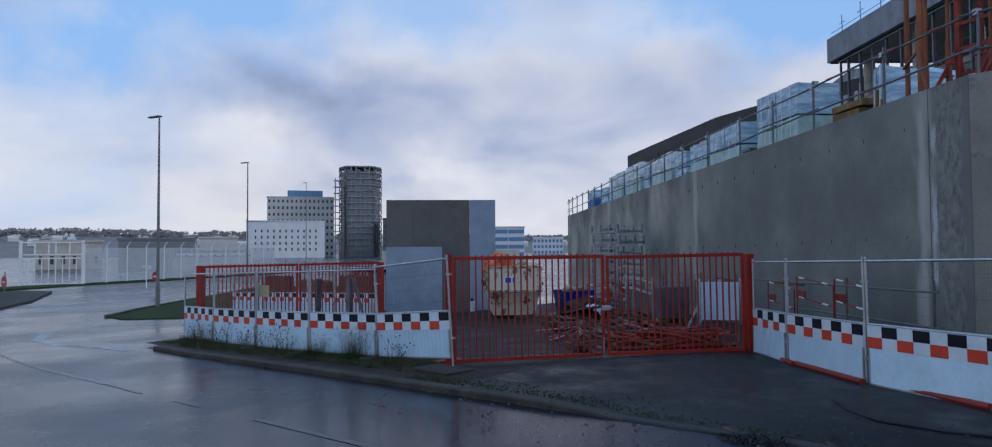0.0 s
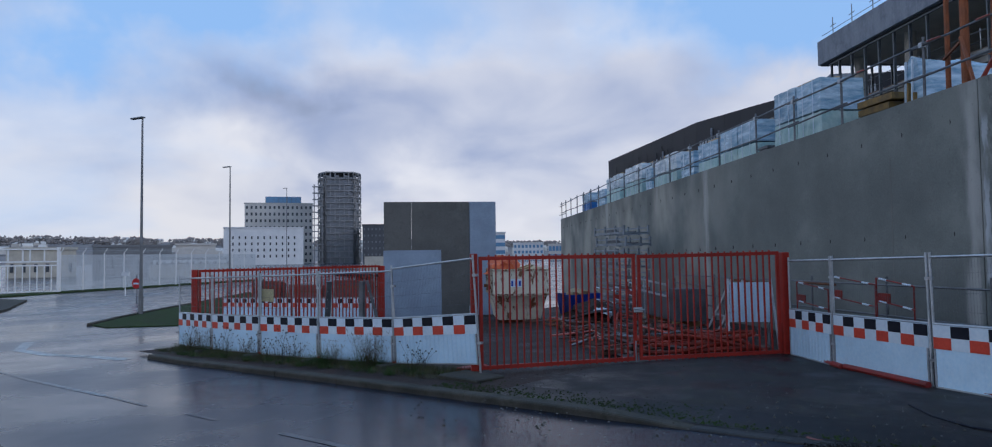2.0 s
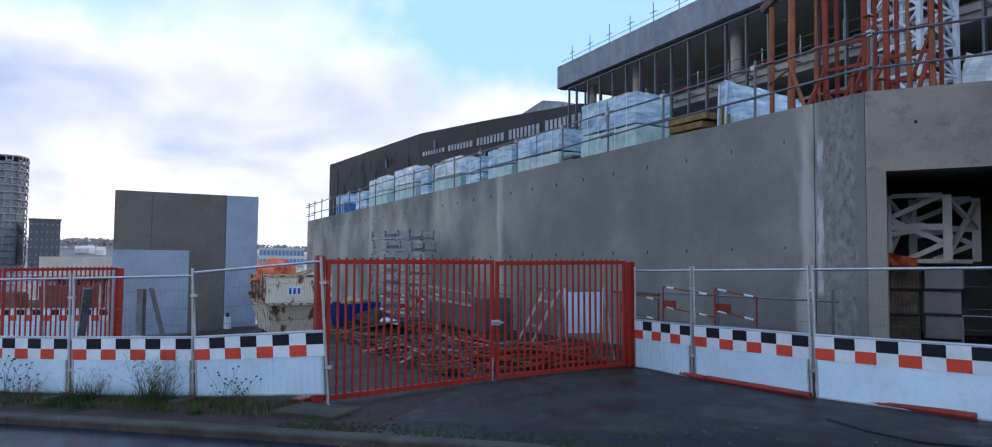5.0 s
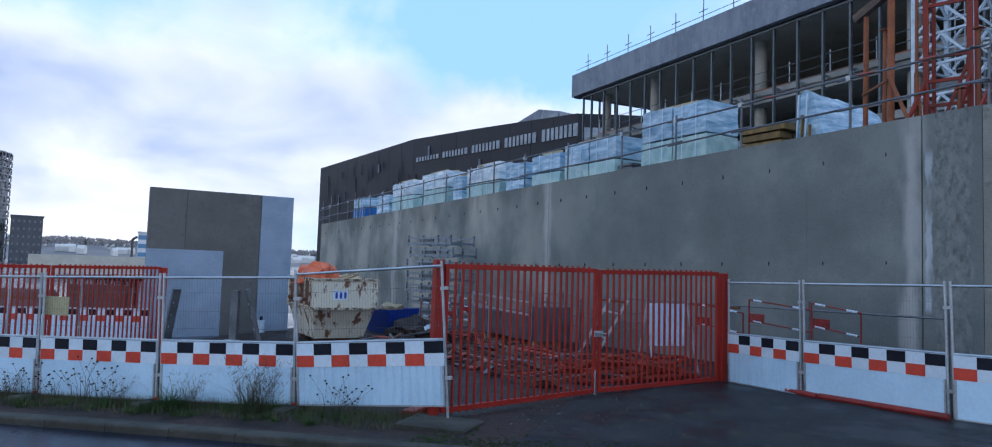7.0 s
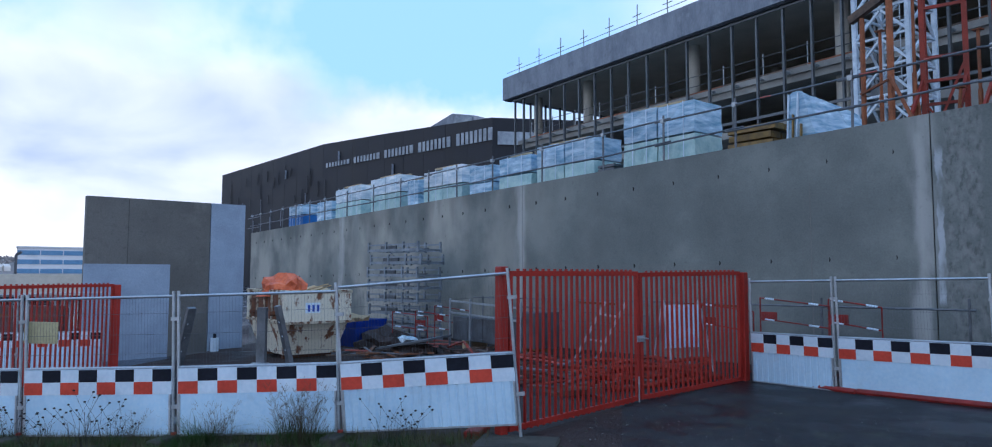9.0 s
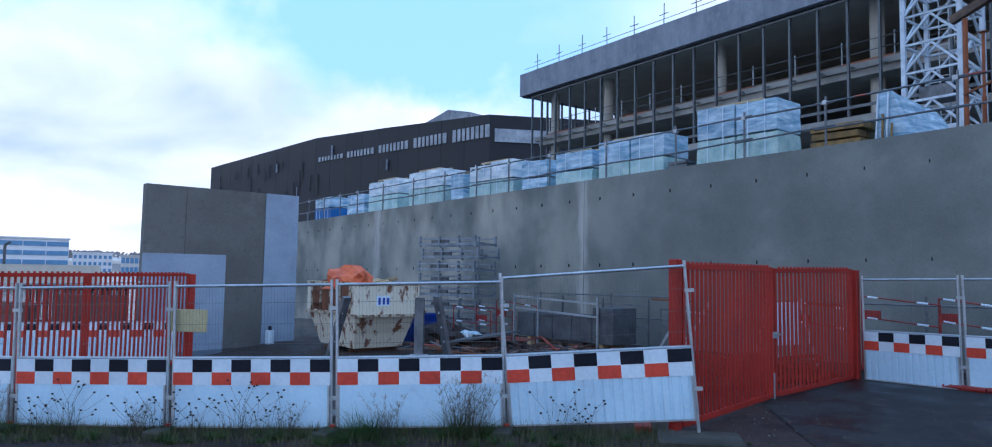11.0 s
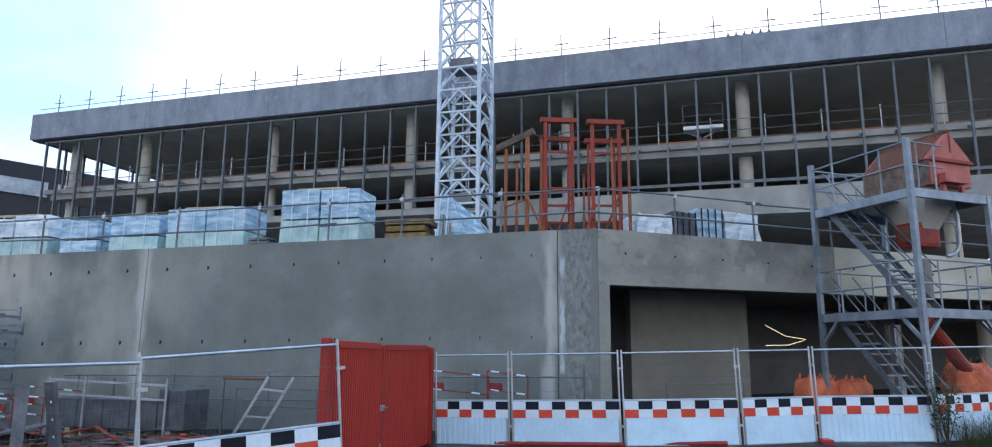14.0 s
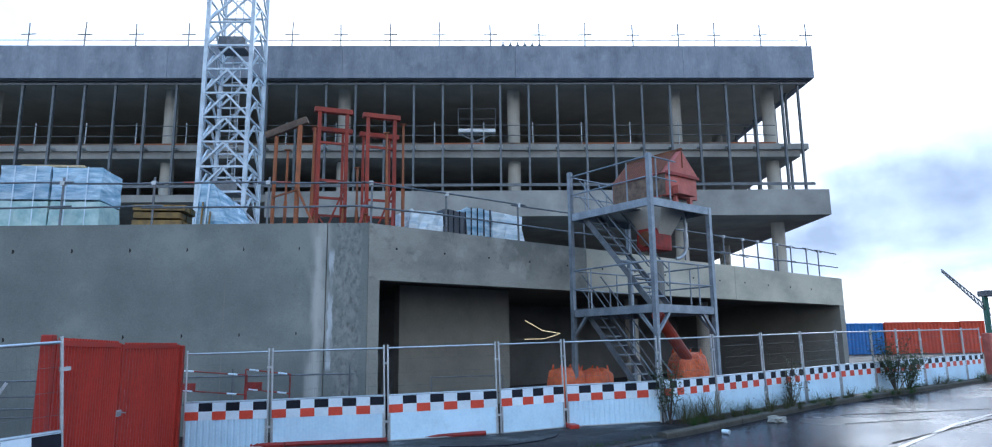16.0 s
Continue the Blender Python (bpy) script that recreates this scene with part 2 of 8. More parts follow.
M = dict(
    # blue in this road colour stands for the reflected sky
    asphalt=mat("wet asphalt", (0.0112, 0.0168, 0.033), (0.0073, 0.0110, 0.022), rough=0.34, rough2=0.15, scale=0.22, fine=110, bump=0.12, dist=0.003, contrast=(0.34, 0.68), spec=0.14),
    apron=mat("patched damp asphalt", (0.042, 0.0395, 0.039), (0.0105, 0.011, 0.0135), rough=0.8, rough2=0.30, spec=0.11, scale=0.8, fine=48, bump=0.45, dist=0.012, contrast=(0.40, 0.64)),
    apron_new=mat("new wet asphalt", (0.0145, 0.015, 0.019), (0.0085, 0.009, 0.0115), rough=0.55, rough2=0.35, spec=0.12, scale=0.9, fine=60, bump=0.3, dist=0.008),
    mud=mat("muddy gravel", (0.060, 0.040, 0.033), (0.022, 0.0165, 0.015), rough=0.85, rough2=0.5, scale=0.9, fine=22, bump=0.6, dist=0.04, spec=0.15),
    kerb=mat("mossy kerb concrete", (0.078, 0.071, 0.058), (0.032, 0.031, 0.024), rough=0.9, scale=1.8, fine=36, bump=0.5, dist=0.012, vary=0.06),
    grass=mat("grass", (0.062, 0.115, 0.034), (0.030, 0.056, 0.018), rough=0.95, spec=0.08, scale=1.5, fine=50, bump=0.6, dist=0.03),
    weed=mat("dry weeds", (0.10, 0.095, 0.045), (0.045, 0.052, 0.024), rough=0.9, scale=3, fine=30, bump=0, vary=0.2),
    straw=mat("dry brown straw", (0.13, 0.10, 0.065), (0.07, 0.055, 0.04), rough=0.9, scale=3, fine=30, bump=0, vary=0.2),
    weed_dark=mat("dead flower stems", (0.035, 0.03, 0.03), (0.02, 0.02, 0.02), rough=0.9, bump=0),
    concrete=mat("cast concrete", (0.30, 0.29, 0.25), (0.21, 0.205, 0.18), rough=0.82, scale=0.55, fine=30, bump=0.12, dist=0.006, vary=0.05),
    concrete_pale=mat("pale concrete", (0.52, 0.495, 0.43), (0.41, 0.39, 0.34), rough=0.8, scale=0.7, fine=30, bump=0.1, vary=0.04),
    concrete_dark=mat("bare slab concrete", (0.24, 0.235, 0.22), (0.16, 0.157, 0.148), rough=0.85, scale=0.6, fine=30, bump=0.1),
    grey_coat=mat("grey bitumen coat", (0.155, 0.152, 0.142), (0.12, 0.118, 0.11), rough=0.8, scale=0.8, fine=25, bump=0.1),
    blue_grey=mat("blue grey primer coat", (0.33, 0.40, 0.50), (0.27, 0.33, 0.42), rough=0.75, scale=1.2, fine=30, bump=0.1),
    hole=mat("dark tie hole", (0.02, 0.02, 0.02), (0.015, 0.015, 0.015), rough=0.9, bump=0),
    red=mat("red gate paint", (0.36, 0.028, 0.017), (0.28, 0.022, 0.014), rough=0.5, scale=1.5, fine=25, bump=0.05, vary=0.05),
    red_faded=mat("faded red paint", (0.48, 0.14, 0.11), (0.33, 0.09, 0.07), rough=0.6, scale=2.5, fine=25, bump=0.08),
    prop_red=mat("red oxide formwork paint", (0.31, 0.045, 0.026), (0.19, 0.035, 0.022), rough=0.6, scale=2.5, fine=25, bump=0.08, vary=0.15),
    orange=mat("orange plastic", (0.75, 0.14, 0.035), (0.60, 0.10, 0.03), rough=0.5, scale=2, fine=20, bump=0.1, vary=0.08),
    # white sheet; the blue skylight on it is tinted into the colour
    white_sheet=mat("white coated steel sheet", (0.59, 0.77, 0.91), (0.50, 0.66, 0.79), rough=0.5, scale=1.2, fine=20, bump=0.03, vary=0.05),
    check_white=mat("white sign film", (0.70, 0.79, 0.87), (0.60, 0.69, 0.77), rough=0.5, scale=2.5, fine=20, bump=0.02, vary=0.05),
    check_black=mat("black sign film", (0.016, 0.018, 0.028), (0.009, 0.010, 0.017), spec=0.15, rough=0.6, scale=2.5, fine=20, bump=0.02),
    check_orange=mat("orange sign film", (0.60, 0.068, 0.036), (0.49, 0.055, 0.03), rough=0.5, scale=2.5, fine=20, bump=0.02, vary=0.06),
    galv=mat("galvanised steel", (0.50, 0.53, 0.56), (0.36, 0.39, 0.42), rough=0.5, metal=0.75, scale=4, fine=30, bump=0.05, vary=0.1),
    galv_dark=mat("weathered scaffold tube", (0.19, 0.20, 0.22), (0.11, 0.12, 0.13), rough=0.55, metal=0.6, scale=4, fine=30, bump=0.05, vary=0.15),
    mullion=mat("grey curtain wall post", (0.15, 0.165, 0.18), (0.10, 0.11, 0.12), rough=0.5, metal=0.3, scale=4, fine=30, bump=0.0, vary=0.1),
    # bluish tone holds reflected sky, besides the concrete's own streaks
    fascia=mat("board marked fascia concrete", (0.285, 0.305, 0.345), (0.165, 0.18, 0.215), rough=0.8, scale=1.1, fine=14, bump=0.15, vary=0.06, stretch=(1, 1, 0.3), contrast=(0.30, 0.62)),
    white_paint=mat("white painted steel", (0.80, 0.81, 0.82), (0.70, 0.71, 0.72), rough=0.5, scale=3, fine=20, bump=0.03),
    black_clad=mat("charcoal cladding", (0.026, 0.027, 0.034), (0.017, 0.018, 0.023), rough=0.6, scale=0.2, fine=6, bump=0.1, vary=0.12),
    # film colours also carry sky sheen and highlights in their pale bands
    film_blue=mat("blue tinted stretch film", (0.62, 0.76, 0.86), (0.22, 0.38, 0.53), rough=0.3, rough2=0.10, scale=2.2, fine=9, bump=0.5, dist=0.03, vary=0.15, stretch=(0.7, 0.7, 3.2)),
    film_white=mat("white stretch film", (0.88, 0.91, 0.92), (0.46, 0.58, 0.66), rough=0.3, rough2=0.12, scale=2.2, fine=9, bump=0.5, dist=0.03, vary=0.1, stretch=(0.7, 0.7, 3.2)),
    film_green=mat("green tinted insulation", (0.58, 0.72, 0.68), (0.36, 0.54, 0.54), rough=0.5, scale=3, fine=14, bump=0.3, vary=0.1),
    timber=mat("pale sawn timber", (0.52, 0.40, 0.24), (0.38, 0.28, 0.15), rough=0.8, scale=4, fine=40, bump=0.2, vary=0.15),
    timber_yellow=mat("yellow formwork beams", (0.30, 0.19, 0.06), (0.14, 0.095, 0.045), rough=0.7, scale=4, fine=40, bump=0.2, vary=0.2),
    skip_paint=mat("cream skip paint", (0.70, 0.66, 0.53), (0.18, 0.08, 0.04), rough=0.7, scale=3.4, fine=26, bump=0.25, contrast=(0.395, 0.455), stretch=(1, 1, 0.5)),
    beam_stain=mat("wet stained beam concrete", (0.29, 0.28, 0.245), (0.15, 0.15, 0.135), rough=0.8, rough2=0.55, scale=0.42, fine=26, bump=0.14, dist=0.006, vary=0.05, contrast=(0.36, 0.60), stretch=(1, 1, 1.6)),
    prop_brown=mat("rust brown prop steel", (0.34, 0.115, 0.045), (0.20, 0.075, 0.035), rough=0.7, scale=3, fine=25, bump=0.1, vary=0.2),
    tower_core=mat("grey tower glazing", (0.23, 0.24, 0.265), (0.18, 0.19, 0.21), rough=0.5, scale=0.3, fine=3, bump=0),
    rust=mat("rust", (0.20, 0.085, 0.04), (0.10, 0.045, 0.025), rough=0.9, scale=3, fine=20, bump=0.4),
    tarp=mat("orange tarpaulin", (0.72, 0.17, 0.06), (0.50, 0.10, 0.04), rough=0.55, scale=3, fine=12, bump=0.6, dist=0.05),
    blue_bin=mat("blue plastic", (0.03, 0.085, 0.46), (0.022, 0.06, 0.34), rough=0.5, scale=3, fine=20, bump=0.1),
    board=mat("beige board", (0.50, 0.45, 0.26), (0.42, 0.37, 0.21), rough=0.7, scale=3, fine=25, bump=0.1),
    plaster=mat("white render", (0.74, 0.75, 0.77), (0.66, 0.67, 0.69), rough=0.8, scale=0.3, fine=4, bump=0.05),
    stone_city=mat("pale city stone", (0.62, 0.60, 0.57), (0.54, 0.52, 0.49), rough=0.8, scale=0.2, fine=3, bump=0.05),
    tower_grey=mat("grey tower frame", (0.30, 0.305, 0.32), (0.23, 0.235, 0.245), rough=0.8, scale=0.3, fine=3, bump=0.05),
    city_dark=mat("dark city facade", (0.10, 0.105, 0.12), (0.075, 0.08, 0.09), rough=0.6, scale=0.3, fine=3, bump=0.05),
    city_glass=mat("dark window", (0.06, 0.072, 0.09), (0.045, 0.052, 0.066), spec=0.5, rough=0.2, scale=0.6, fine=3, bump=0),
    sky_glass=mat("sky blue glazing", (0.16, 0.30, 0.48), (0.12, 0.24, 0.40), rough=0.2, scale=0.6, fine=3, bump=0),
    bark=mat("bark", (0.07, 0.055, 0.045), (0.045, 0.036, 0.03), rough=0.9, scale=5, fine=30, bump=0.4),
    # distance haze is mixed into this woods colour as pale grey
    wood_hazed=mat("far winter woods", (0.26, 0.232, 0.215), (0.17, 0.155, 0.15), rough=1.0, scale=0.05, fine=0.5, bump=0),
    container_blue=mat("blue container paint", (0.05, 0.19, 0.50), (0.04, 0.15, 0.42), rough=0.55, scale=1.5, fine=15, bump=0.05),
    container_orange=mat("orange container paint", (0.56, 0.075, 0.03), (0.44, 0.058, 0.026), rough=0.55, scale=1.5, fine=15, bump=0.05),
    line=mat("worn road paint", (0.55, 0.55, 0.53), (0.20, 0.20, 0.20), rough=0.6, scale=2.5, fine=25, bump=0.1),
    sign_red=mat("sign red", (0.55, 0.03, 0.03), (0.48, 0.025, 0.025), rough=0.4, bump=0),
    lampgrey=mat("lamp post paint", (0.22, 0.23, 0.25), (0.17, 0.18, 0.19), rough=0.5, metal=0.4, scale=3, bump=0.02),
    green=mat("dark green foliage", (0.05, 0.075, 0.03), (0.025, 0.04, 0.018), rough=0.9, scale=3, fine=20, bump=0, vary=0.25),
)


def stained_wall():
    """Cast concrete with dark drips from its top edge and white lime bloom round its joints."""
    m = mat("stained cast concrete", (0.205, 0.220, 0.205), (0.138, 0.150, 0.141), rough=0.82, scale=0.55, fine=30, bump=0.12, dist=0.006, vary=0.04)
    n, l = m.node_tree.nodes, m.node_tree.links
    b = n["Principled BSDF"]
    base = b.inputs["Base Color"].links[0].from_socket
    geo = n.new("ShaderNodeNewGeometry")
    xyz = n.new("ShaderNodeSeparateXYZ"); l.new(geo.outputs["Position"], xyz.inputs[0])

    def math_(op, a, b_=None, clamp=False):
        k = n.new("ShaderNodeMath"); k.operation, k.use_clamp = op, clamp
        for i, v in enumerate((a, b_)):
            if v is None:
                continue
            if isinstance(v, (int, float)):
                k.inputs[i].default_value = v
            else:
                l.new(v, k.inputs[i])
        return k.outputs[0]

    def noise_(sx, sz, detail=4):
        mp = n.new("ShaderNodeMapping"); mp.inputs["Scale"].default_value = (sx, sx, sz)
        l.new(geo.outputs["Position"], mp.inputs["Vector"])
        t = n.new("ShaderNodeTexNoise"); t.inputs["Scale"].default_value, t.inputs["Detail"].default_value = 1.0, detail
        l.new(mp.outputs[0], t.inputs["Vector"])
        return t.outputs["Fac"]

    def step(v, lo, hi):
        r = n.new("ShaderNodeMapRange"); r.interpolation_type = "SMOOTHSTEP"
        r.inputs["From Min"].default_value, r.inputs["From Max"].default_value = lo, hi
        l.new(v, r.inputs["Value"])
        return r.outputs[0]

    # depth below the sloping top edge, from 0 to 1 over two metres
    top = math_("ADD", math_("MULTIPLY", xyz.outputs["X"], 0.0155), 4.507)
    below = math_("SUBTRACT", top, xyz.outputs["Z"])
    runs = math_("MULTIPLY", math_("SUBTRACT", noise_(1.1, 0.05, 3), 0.36), 4.6)
    drip = step(math_("SUBTRACT", math_("ADD", runs, math_("MULTIPLY", noise_(6.0, 1.2, 4), 0.5)), math_("ADD", below, 0.25)), -0.15, 0.75)
    leftish = step(math_("MULTIPLY", xyz.outputs["X"], -1.0), -31.0, -22.0)
    wet = math_("MULTIPLY", drip, math_("ADD", math_("MULTIPLY", leftish, 0.30), 0.05), True)
    pale = n.new("ShaderNodeMix"); pale.data_type = "RGBA"
    pale.inputs["B"].default_value = (0.40, 0.385, 0.335, 1)
    l.new(math_("MULTIPLY", leftish, step(noise_(0.5, 0.35, 5), 0.36, 0.66)), pale.inputs["Factor"]); l.new(base, pale.inputs["A"])
    base = pale.outputs["Result"]
    dark = n.new("ShaderNodeMix"); dark.data_type = "RGBA"
    dark.inputs["B"].default_value = (0.095, 0.093, 0.082, 1)
    l.new(wet, dark.inputs["Factor"]); l.new(base, dark.inputs["A"])
    # lime bloom at three joints
    total = None
    for xj, w in ((13.6, 0.85), (26.4, 0.55), (38.0, 0.55)):
        near_ = math_("SUBTRACT", 1.0, math_("DIVIDE", math_("ABSOLUTE", math_("SUBTRACT", xyz.outputs["X"], xj)), w), True)
        total = near_ if total is None else math_("MAXIMUM", total, near_)
    bloom = step(math_("ADD", math_("MULTIPLY", total, 0.42), math_("MULTIPLY", noise_(2.6, 0.8, 6), 0.8)), 0.56, 0.82)
    bloom = math_("MULTIPLY", math_("MULTIPLY", bloom, total, True), 0.62)
    white = n.new("ShaderNodeMix"); white.data_type = "RGBA"
    white.inputs["B"].default_value = (0.56, 0.55, 0.52, 1)
    l.new(bloom, white.inputs["Factor"]); l.new(dark.outputs["Result"], white.inputs["A"])
    # rough scabbled strip between the last joint and the corner
    strip = math_("SUBTRACT", 1.0, step(math_("ABSOLUTE", math_("SUBTRACT", math_("ADD", xyz.outputs["X"], math_("MULTIPLY", noise_(5.0, 1.6, 5), 0.25)), 38.83)), 0.26, 0.34))
    mott = math_("MULTIPLY", strip, math_("MULTIPLY", step(noise_(8.0, 5.0, 8), 0.36, 0.66), 0.42))
    scab = n.new("ShaderNodeMix"); scab.data_type = "RGBA"
    scab.inputs["B"].default_value = (0.33, 0.33, 0.31, 1)
    pit = n.new("ShaderNodeMix"); pit.data_type = "RGBA"
    pit.inputs["B"].default_value = (0.085, 0.088, 0.085, 1)
    l.new(math_("MULTIPLY", strip, math_("MULTIPLY", step(noise_(15.0, 8.0, 6), 0.50, 0.64), 0.6)), pit.inputs["Factor"]); l.new(white.outputs["Result"], pit.inputs["A"])
    l.new(mott, scab.inputs["Factor"]); l.new(pit.outputs["Result"], scab.inputs["A"])
    paste = math_("SUBTRACT", 1.0, step(math_("ABSOLUTE", math_("SUBTRACT", math_("ADD", xyz.outputs["X"], math_("MULTIPLY", noise_(3.0, 2.6, 5), 0.22)), 38.42)), 0.045, 0.075))
    paste = math_("MULTIPLY", math_("MULTIPLY", paste, step(below, 0.55, 0.8)), math_("SUBTRACT", 1.0, step(below, 3.4, 3.6)))
    white = n.new("ShaderNodeMix"); white.data_type = "RGBA"
    white.inputs["B"].default_value = (0.50, 0.53, 0.56, 1)
    l.new(math_("MULTIPLY", paste, math_("MULTIPLY", step(noise_(4.0, 1.5, 6), 0.30, 0.62), 0.85)), white.inputs["Factor"]); l.new(scab.outputs["Result"], white.inputs["A"])
    l.new(white.outputs["Result"], b.inputs["Base Color"])
    return m


M["galv_blue"] = mat("weathered blue-grey galvanised steel", (0.29, 0.325, 0.365), (0.18, 0.205, 0.235), rough=0.5, metal=0.45, scale=3, fine=25, bump=0.05, vary=0.12)
M["beam_pale"] = mat("dry pale beam concrete", (0.55, 0.51, 0.40), (0.37, 0.345, 0.275), rough=0.85, scale=0.5, fine=26, bump=0.14, dist=0.006, vary=0.05, contrast=(0.34, 0.60), stretch=(1, 1, 1.6))
M["slab"] = mat("bare floor slab concrete", (0.36, 0.35, 0.32), (0.22, 0.215, 0.20), rough=0.85, scale=0.6, fine=30, bump=0.1)
M["verge"] = mat("wet winter turf", (0.040, 0.068, 0.022), (0.030, 0.038, 0.017), rough=0.95, spec=0.08, scale=1.1, fine=40, bump=0.7, dist=0.04)


def speckled(m, col, scale, lo, hi, amount, mid=None):
    """Adds small grains, pits or flecks of another colour to a surface; mid: also blotches at a larger scale."""
    n, l = m.node_tree.nodes, m.node_tree.links
    b = n["Principled BSDF"]
    base = b.inputs["Base Color"].links[0].from_socket
    geo = n.new("ShaderNodeNewGeometry")

    def layer(base_, sc, a0, a1, amt, c):
        t = n.new("ShaderNodeTexNoise"); t.inputs["Scale"].default_value, t.inputs["Detail"].default_value, t.inputs["Roughness"].default_value = sc, 6, 0.65
        l.new(geo.outputs["Position"], t.inputs["Vector"])
        r = n.new("ShaderNodeMapRange"); r.interpolation_type = "SMOOTHSTEP"
        r.inputs["From Min"].default_value, r.inputs["From Max"].default_value, r.inputs["To Max"].default_value = a0, a1, amt
        l.new(t.outputs["Fac"], r.inputs["Value"])
        x = n.new("ShaderNodeMix"); x.data_type = "RGBA"; x.inputs["B"].default_value = (*c, 1)
        l.new(r.outputs[0], x.inputs["Factor"]); l.new(base_, x.inputs["A"])
        return x.outputs["Result"]

    if mid:
        base = layer(base, mid[1], mid[2], mid[3], mid[4], mid[0])
    base = layer(base, scale, lo, hi, amount, col)
    l.new(base, b.inputs["Base Color"])


speckled(M["apron"], (0.13, 0.125, 0.11), 26, 0.60, 0.72, 0.55, ((0.05, 0.05, 0.036), 3.5, 0.50, 0.68, 0.6))
speckled(M["apron_new"], (0.06, 0.058, 0.052), 30, 0.62, 0.74, 0.5, ((0.028, 0.027, 0.022), 2.5, 0.52, 0.7, 0.6))
speckled(M["kerb"], (0.12, 0.115, 0.09), 22, 0.58, 0.74, 0.5, ((0.022, 0.026, 0.013), 5.0, 0.50, 0.68, 0.6))
speckled(M["mud"], (0.11, 0.095, 0.08), 14, 0.58, 0.70, 0.6, ((0.012, 0.011, 0.011), 2.0, 0.50, 0.66, 0.7))
speckled(M["asphalt"], (0.032, 0.04, 0.058), 45, 0.60, 0.76, 0.4)


def drying(m, x_dry, x_wet, dry, wet):
    """A road that dries out along its length: the wet film thins from x_wet to x_dry."""
    n, l = m.node_tree.nodes, m.node_tree.links
    geo, xyz = n.new("ShaderNodeNewGeometry"), n.new("ShaderNodeSeparateXYZ")
    l.new(geo.outputs["Position"], xyz.inputs[0])
    mr = n.new("ShaderNodeMapRange"); mr.interpolation_type = "SMOOTHSTEP"
    mr.inputs["From Min"].default_value, mr.inputs["From Max"].default_value = x_wet, x_dry
    mr.inputs["To Min"].default_value, mr.inputs["To Max"].default_value = wet, dry
    l.new(xyz.outputs["X"], mr.inputs["Value"]); l.new(mr.outputs[0], n["Principled BSDF"].inputs["Specular IOR Level"])


drying(M["asphalt"], 54.0, 26.0, 0.08, 0.34)
speckled(M["grey_coat"], (0.085, 0.085, 0.08), 5.0, 0.54, 0.72, 0.5, ((0.21, 0.205, 0.19), 1.3, 0.52, 0.72, 0.5))
speckled(M["blue_grey"], (0.40, 0.46, 0.54), 4.0, 0.54, 0.74, 0.4, ((0.24, 0.30, 0.39), 1.1, 0.52, 0.72, 0.5))
speckled(M["fascia"], (0.36, 0.385, 0.42), 1.6, 0.52, 0.72, 0.5, ((0.12, 0.13, 0.155), 0.7, 0.50, 0.70, 0.55))
speckled(M["beam_stain"], (0.10, 0.10, 0.092), 2.4, 0.54, 0.72, 0.6, ((0.40, 0.385, 0.335), 0.9, 0.54, 0.68, 0.5))
speckled(M["concrete"], (0.20, 0.195, 0.175), 4.0, 0.54, 0.74, 0.5)
speckled(M["white_sheet"], (0.42, 0.50, 0.56), 3.0, 0.56, 0.76, 0.35)
M["skip_rust"] = mat("flaking cream paint over rust", (0.50, 0.45, 0.34), (0.13, 0.065, 0.035), rough=0.8, scale=5, fine=24, bump=0.3, contrast=(0.44, 0.54))
M["seam"] = mat("dark asphalt seam", (0.006, 0.0065, 0.008), (0.004, 0.004, 0.005), rough=0.8, scale=3, fine=40, bump=0.2, spec=0.05)
M["tray_grey"] = mat("dull blue-grey steel sheet", (0.115, 0.125, 0.14), (0.065, 0.068, 0.075), rough=0.6, metal=0.2, scale=2.0, fine=20, bump=0.2)
M["panel_brown"] = mat("rusty red-brown formwork panel", (0.19, 0.075, 0.065), (0.10, 0.055, 0.05), rough=0.8, scale=2.5, fine=20, bump=0.2, vary=0.25)
M["barrier_red"] = mat("dull red barrier tube", (0.30, 0.030, 0.024), (0.16, 0.022, 0.018), rough=0.55, scale=4, fine=30, bump=0.05, vary=0.1)
M["litter"] = mat("wet leaf litter", (0.022, 0.019, 0.015), (0.007, 0.0065, 0.006), rough=0.5, scale=14, fine=60, bump=0.0)
M["concrete_wall"] = stained_wall()
speckled(M["concrete_wall"], (0.10, 0.107, 0.10), 7.0, 0.60, 0.74, 0.45, ((0.26, 0.27, 0.245), 0.55, 0.52, 0.70, 0.45))
M["pale_glass"] = mat("pale reflecting glazing", (0.42, 0.46, 0.50), (0.24, 0.27, 0.31), rough=0.25, scale=0.4, fine=2, bump=0)
M["mud_wood"] = mat("muddy wood", (0.17, 0.12, 0.085), (0.07, 0.05, 0.04), rough=0.85, scale=4, fine=40, bump=0.3, vary=0.3)
M["net"] = mat("muddy orange netting", (0.29, 0.042, 0.020), (0.10, 0.022, 0.014), rough=0.75, scale=6, fine=30, bump=0.6, dist=0.02)
M["line_worn"] = mat("worn pale road paint", (0.22, 0.23, 0.24), (0.045, 0.05, 0.06), rough=0.4, scale=3.0, fine=25, bump=0.1, contrast=(0.42, 0.56))
M["line_faint"] = mat("almost worn off road paint", (0.075, 0.08, 0.09), (0.014, 0.018, 0.03), rough=0.34, scale=3.0, fine=25, bump=0.1)
M["kerb_drop"] = mat("dark wet kerb concrete", (0.040, 0.040, 0.040), (0.016, 0.016, 0.017), rough=0.7, scale=2.2, fine=36, bump=0.5, dist=0.012)
speckled(M["kerb_drop"], (0.14, 0.135, 0.12), 12, 0.60, 0.72, 0.7)
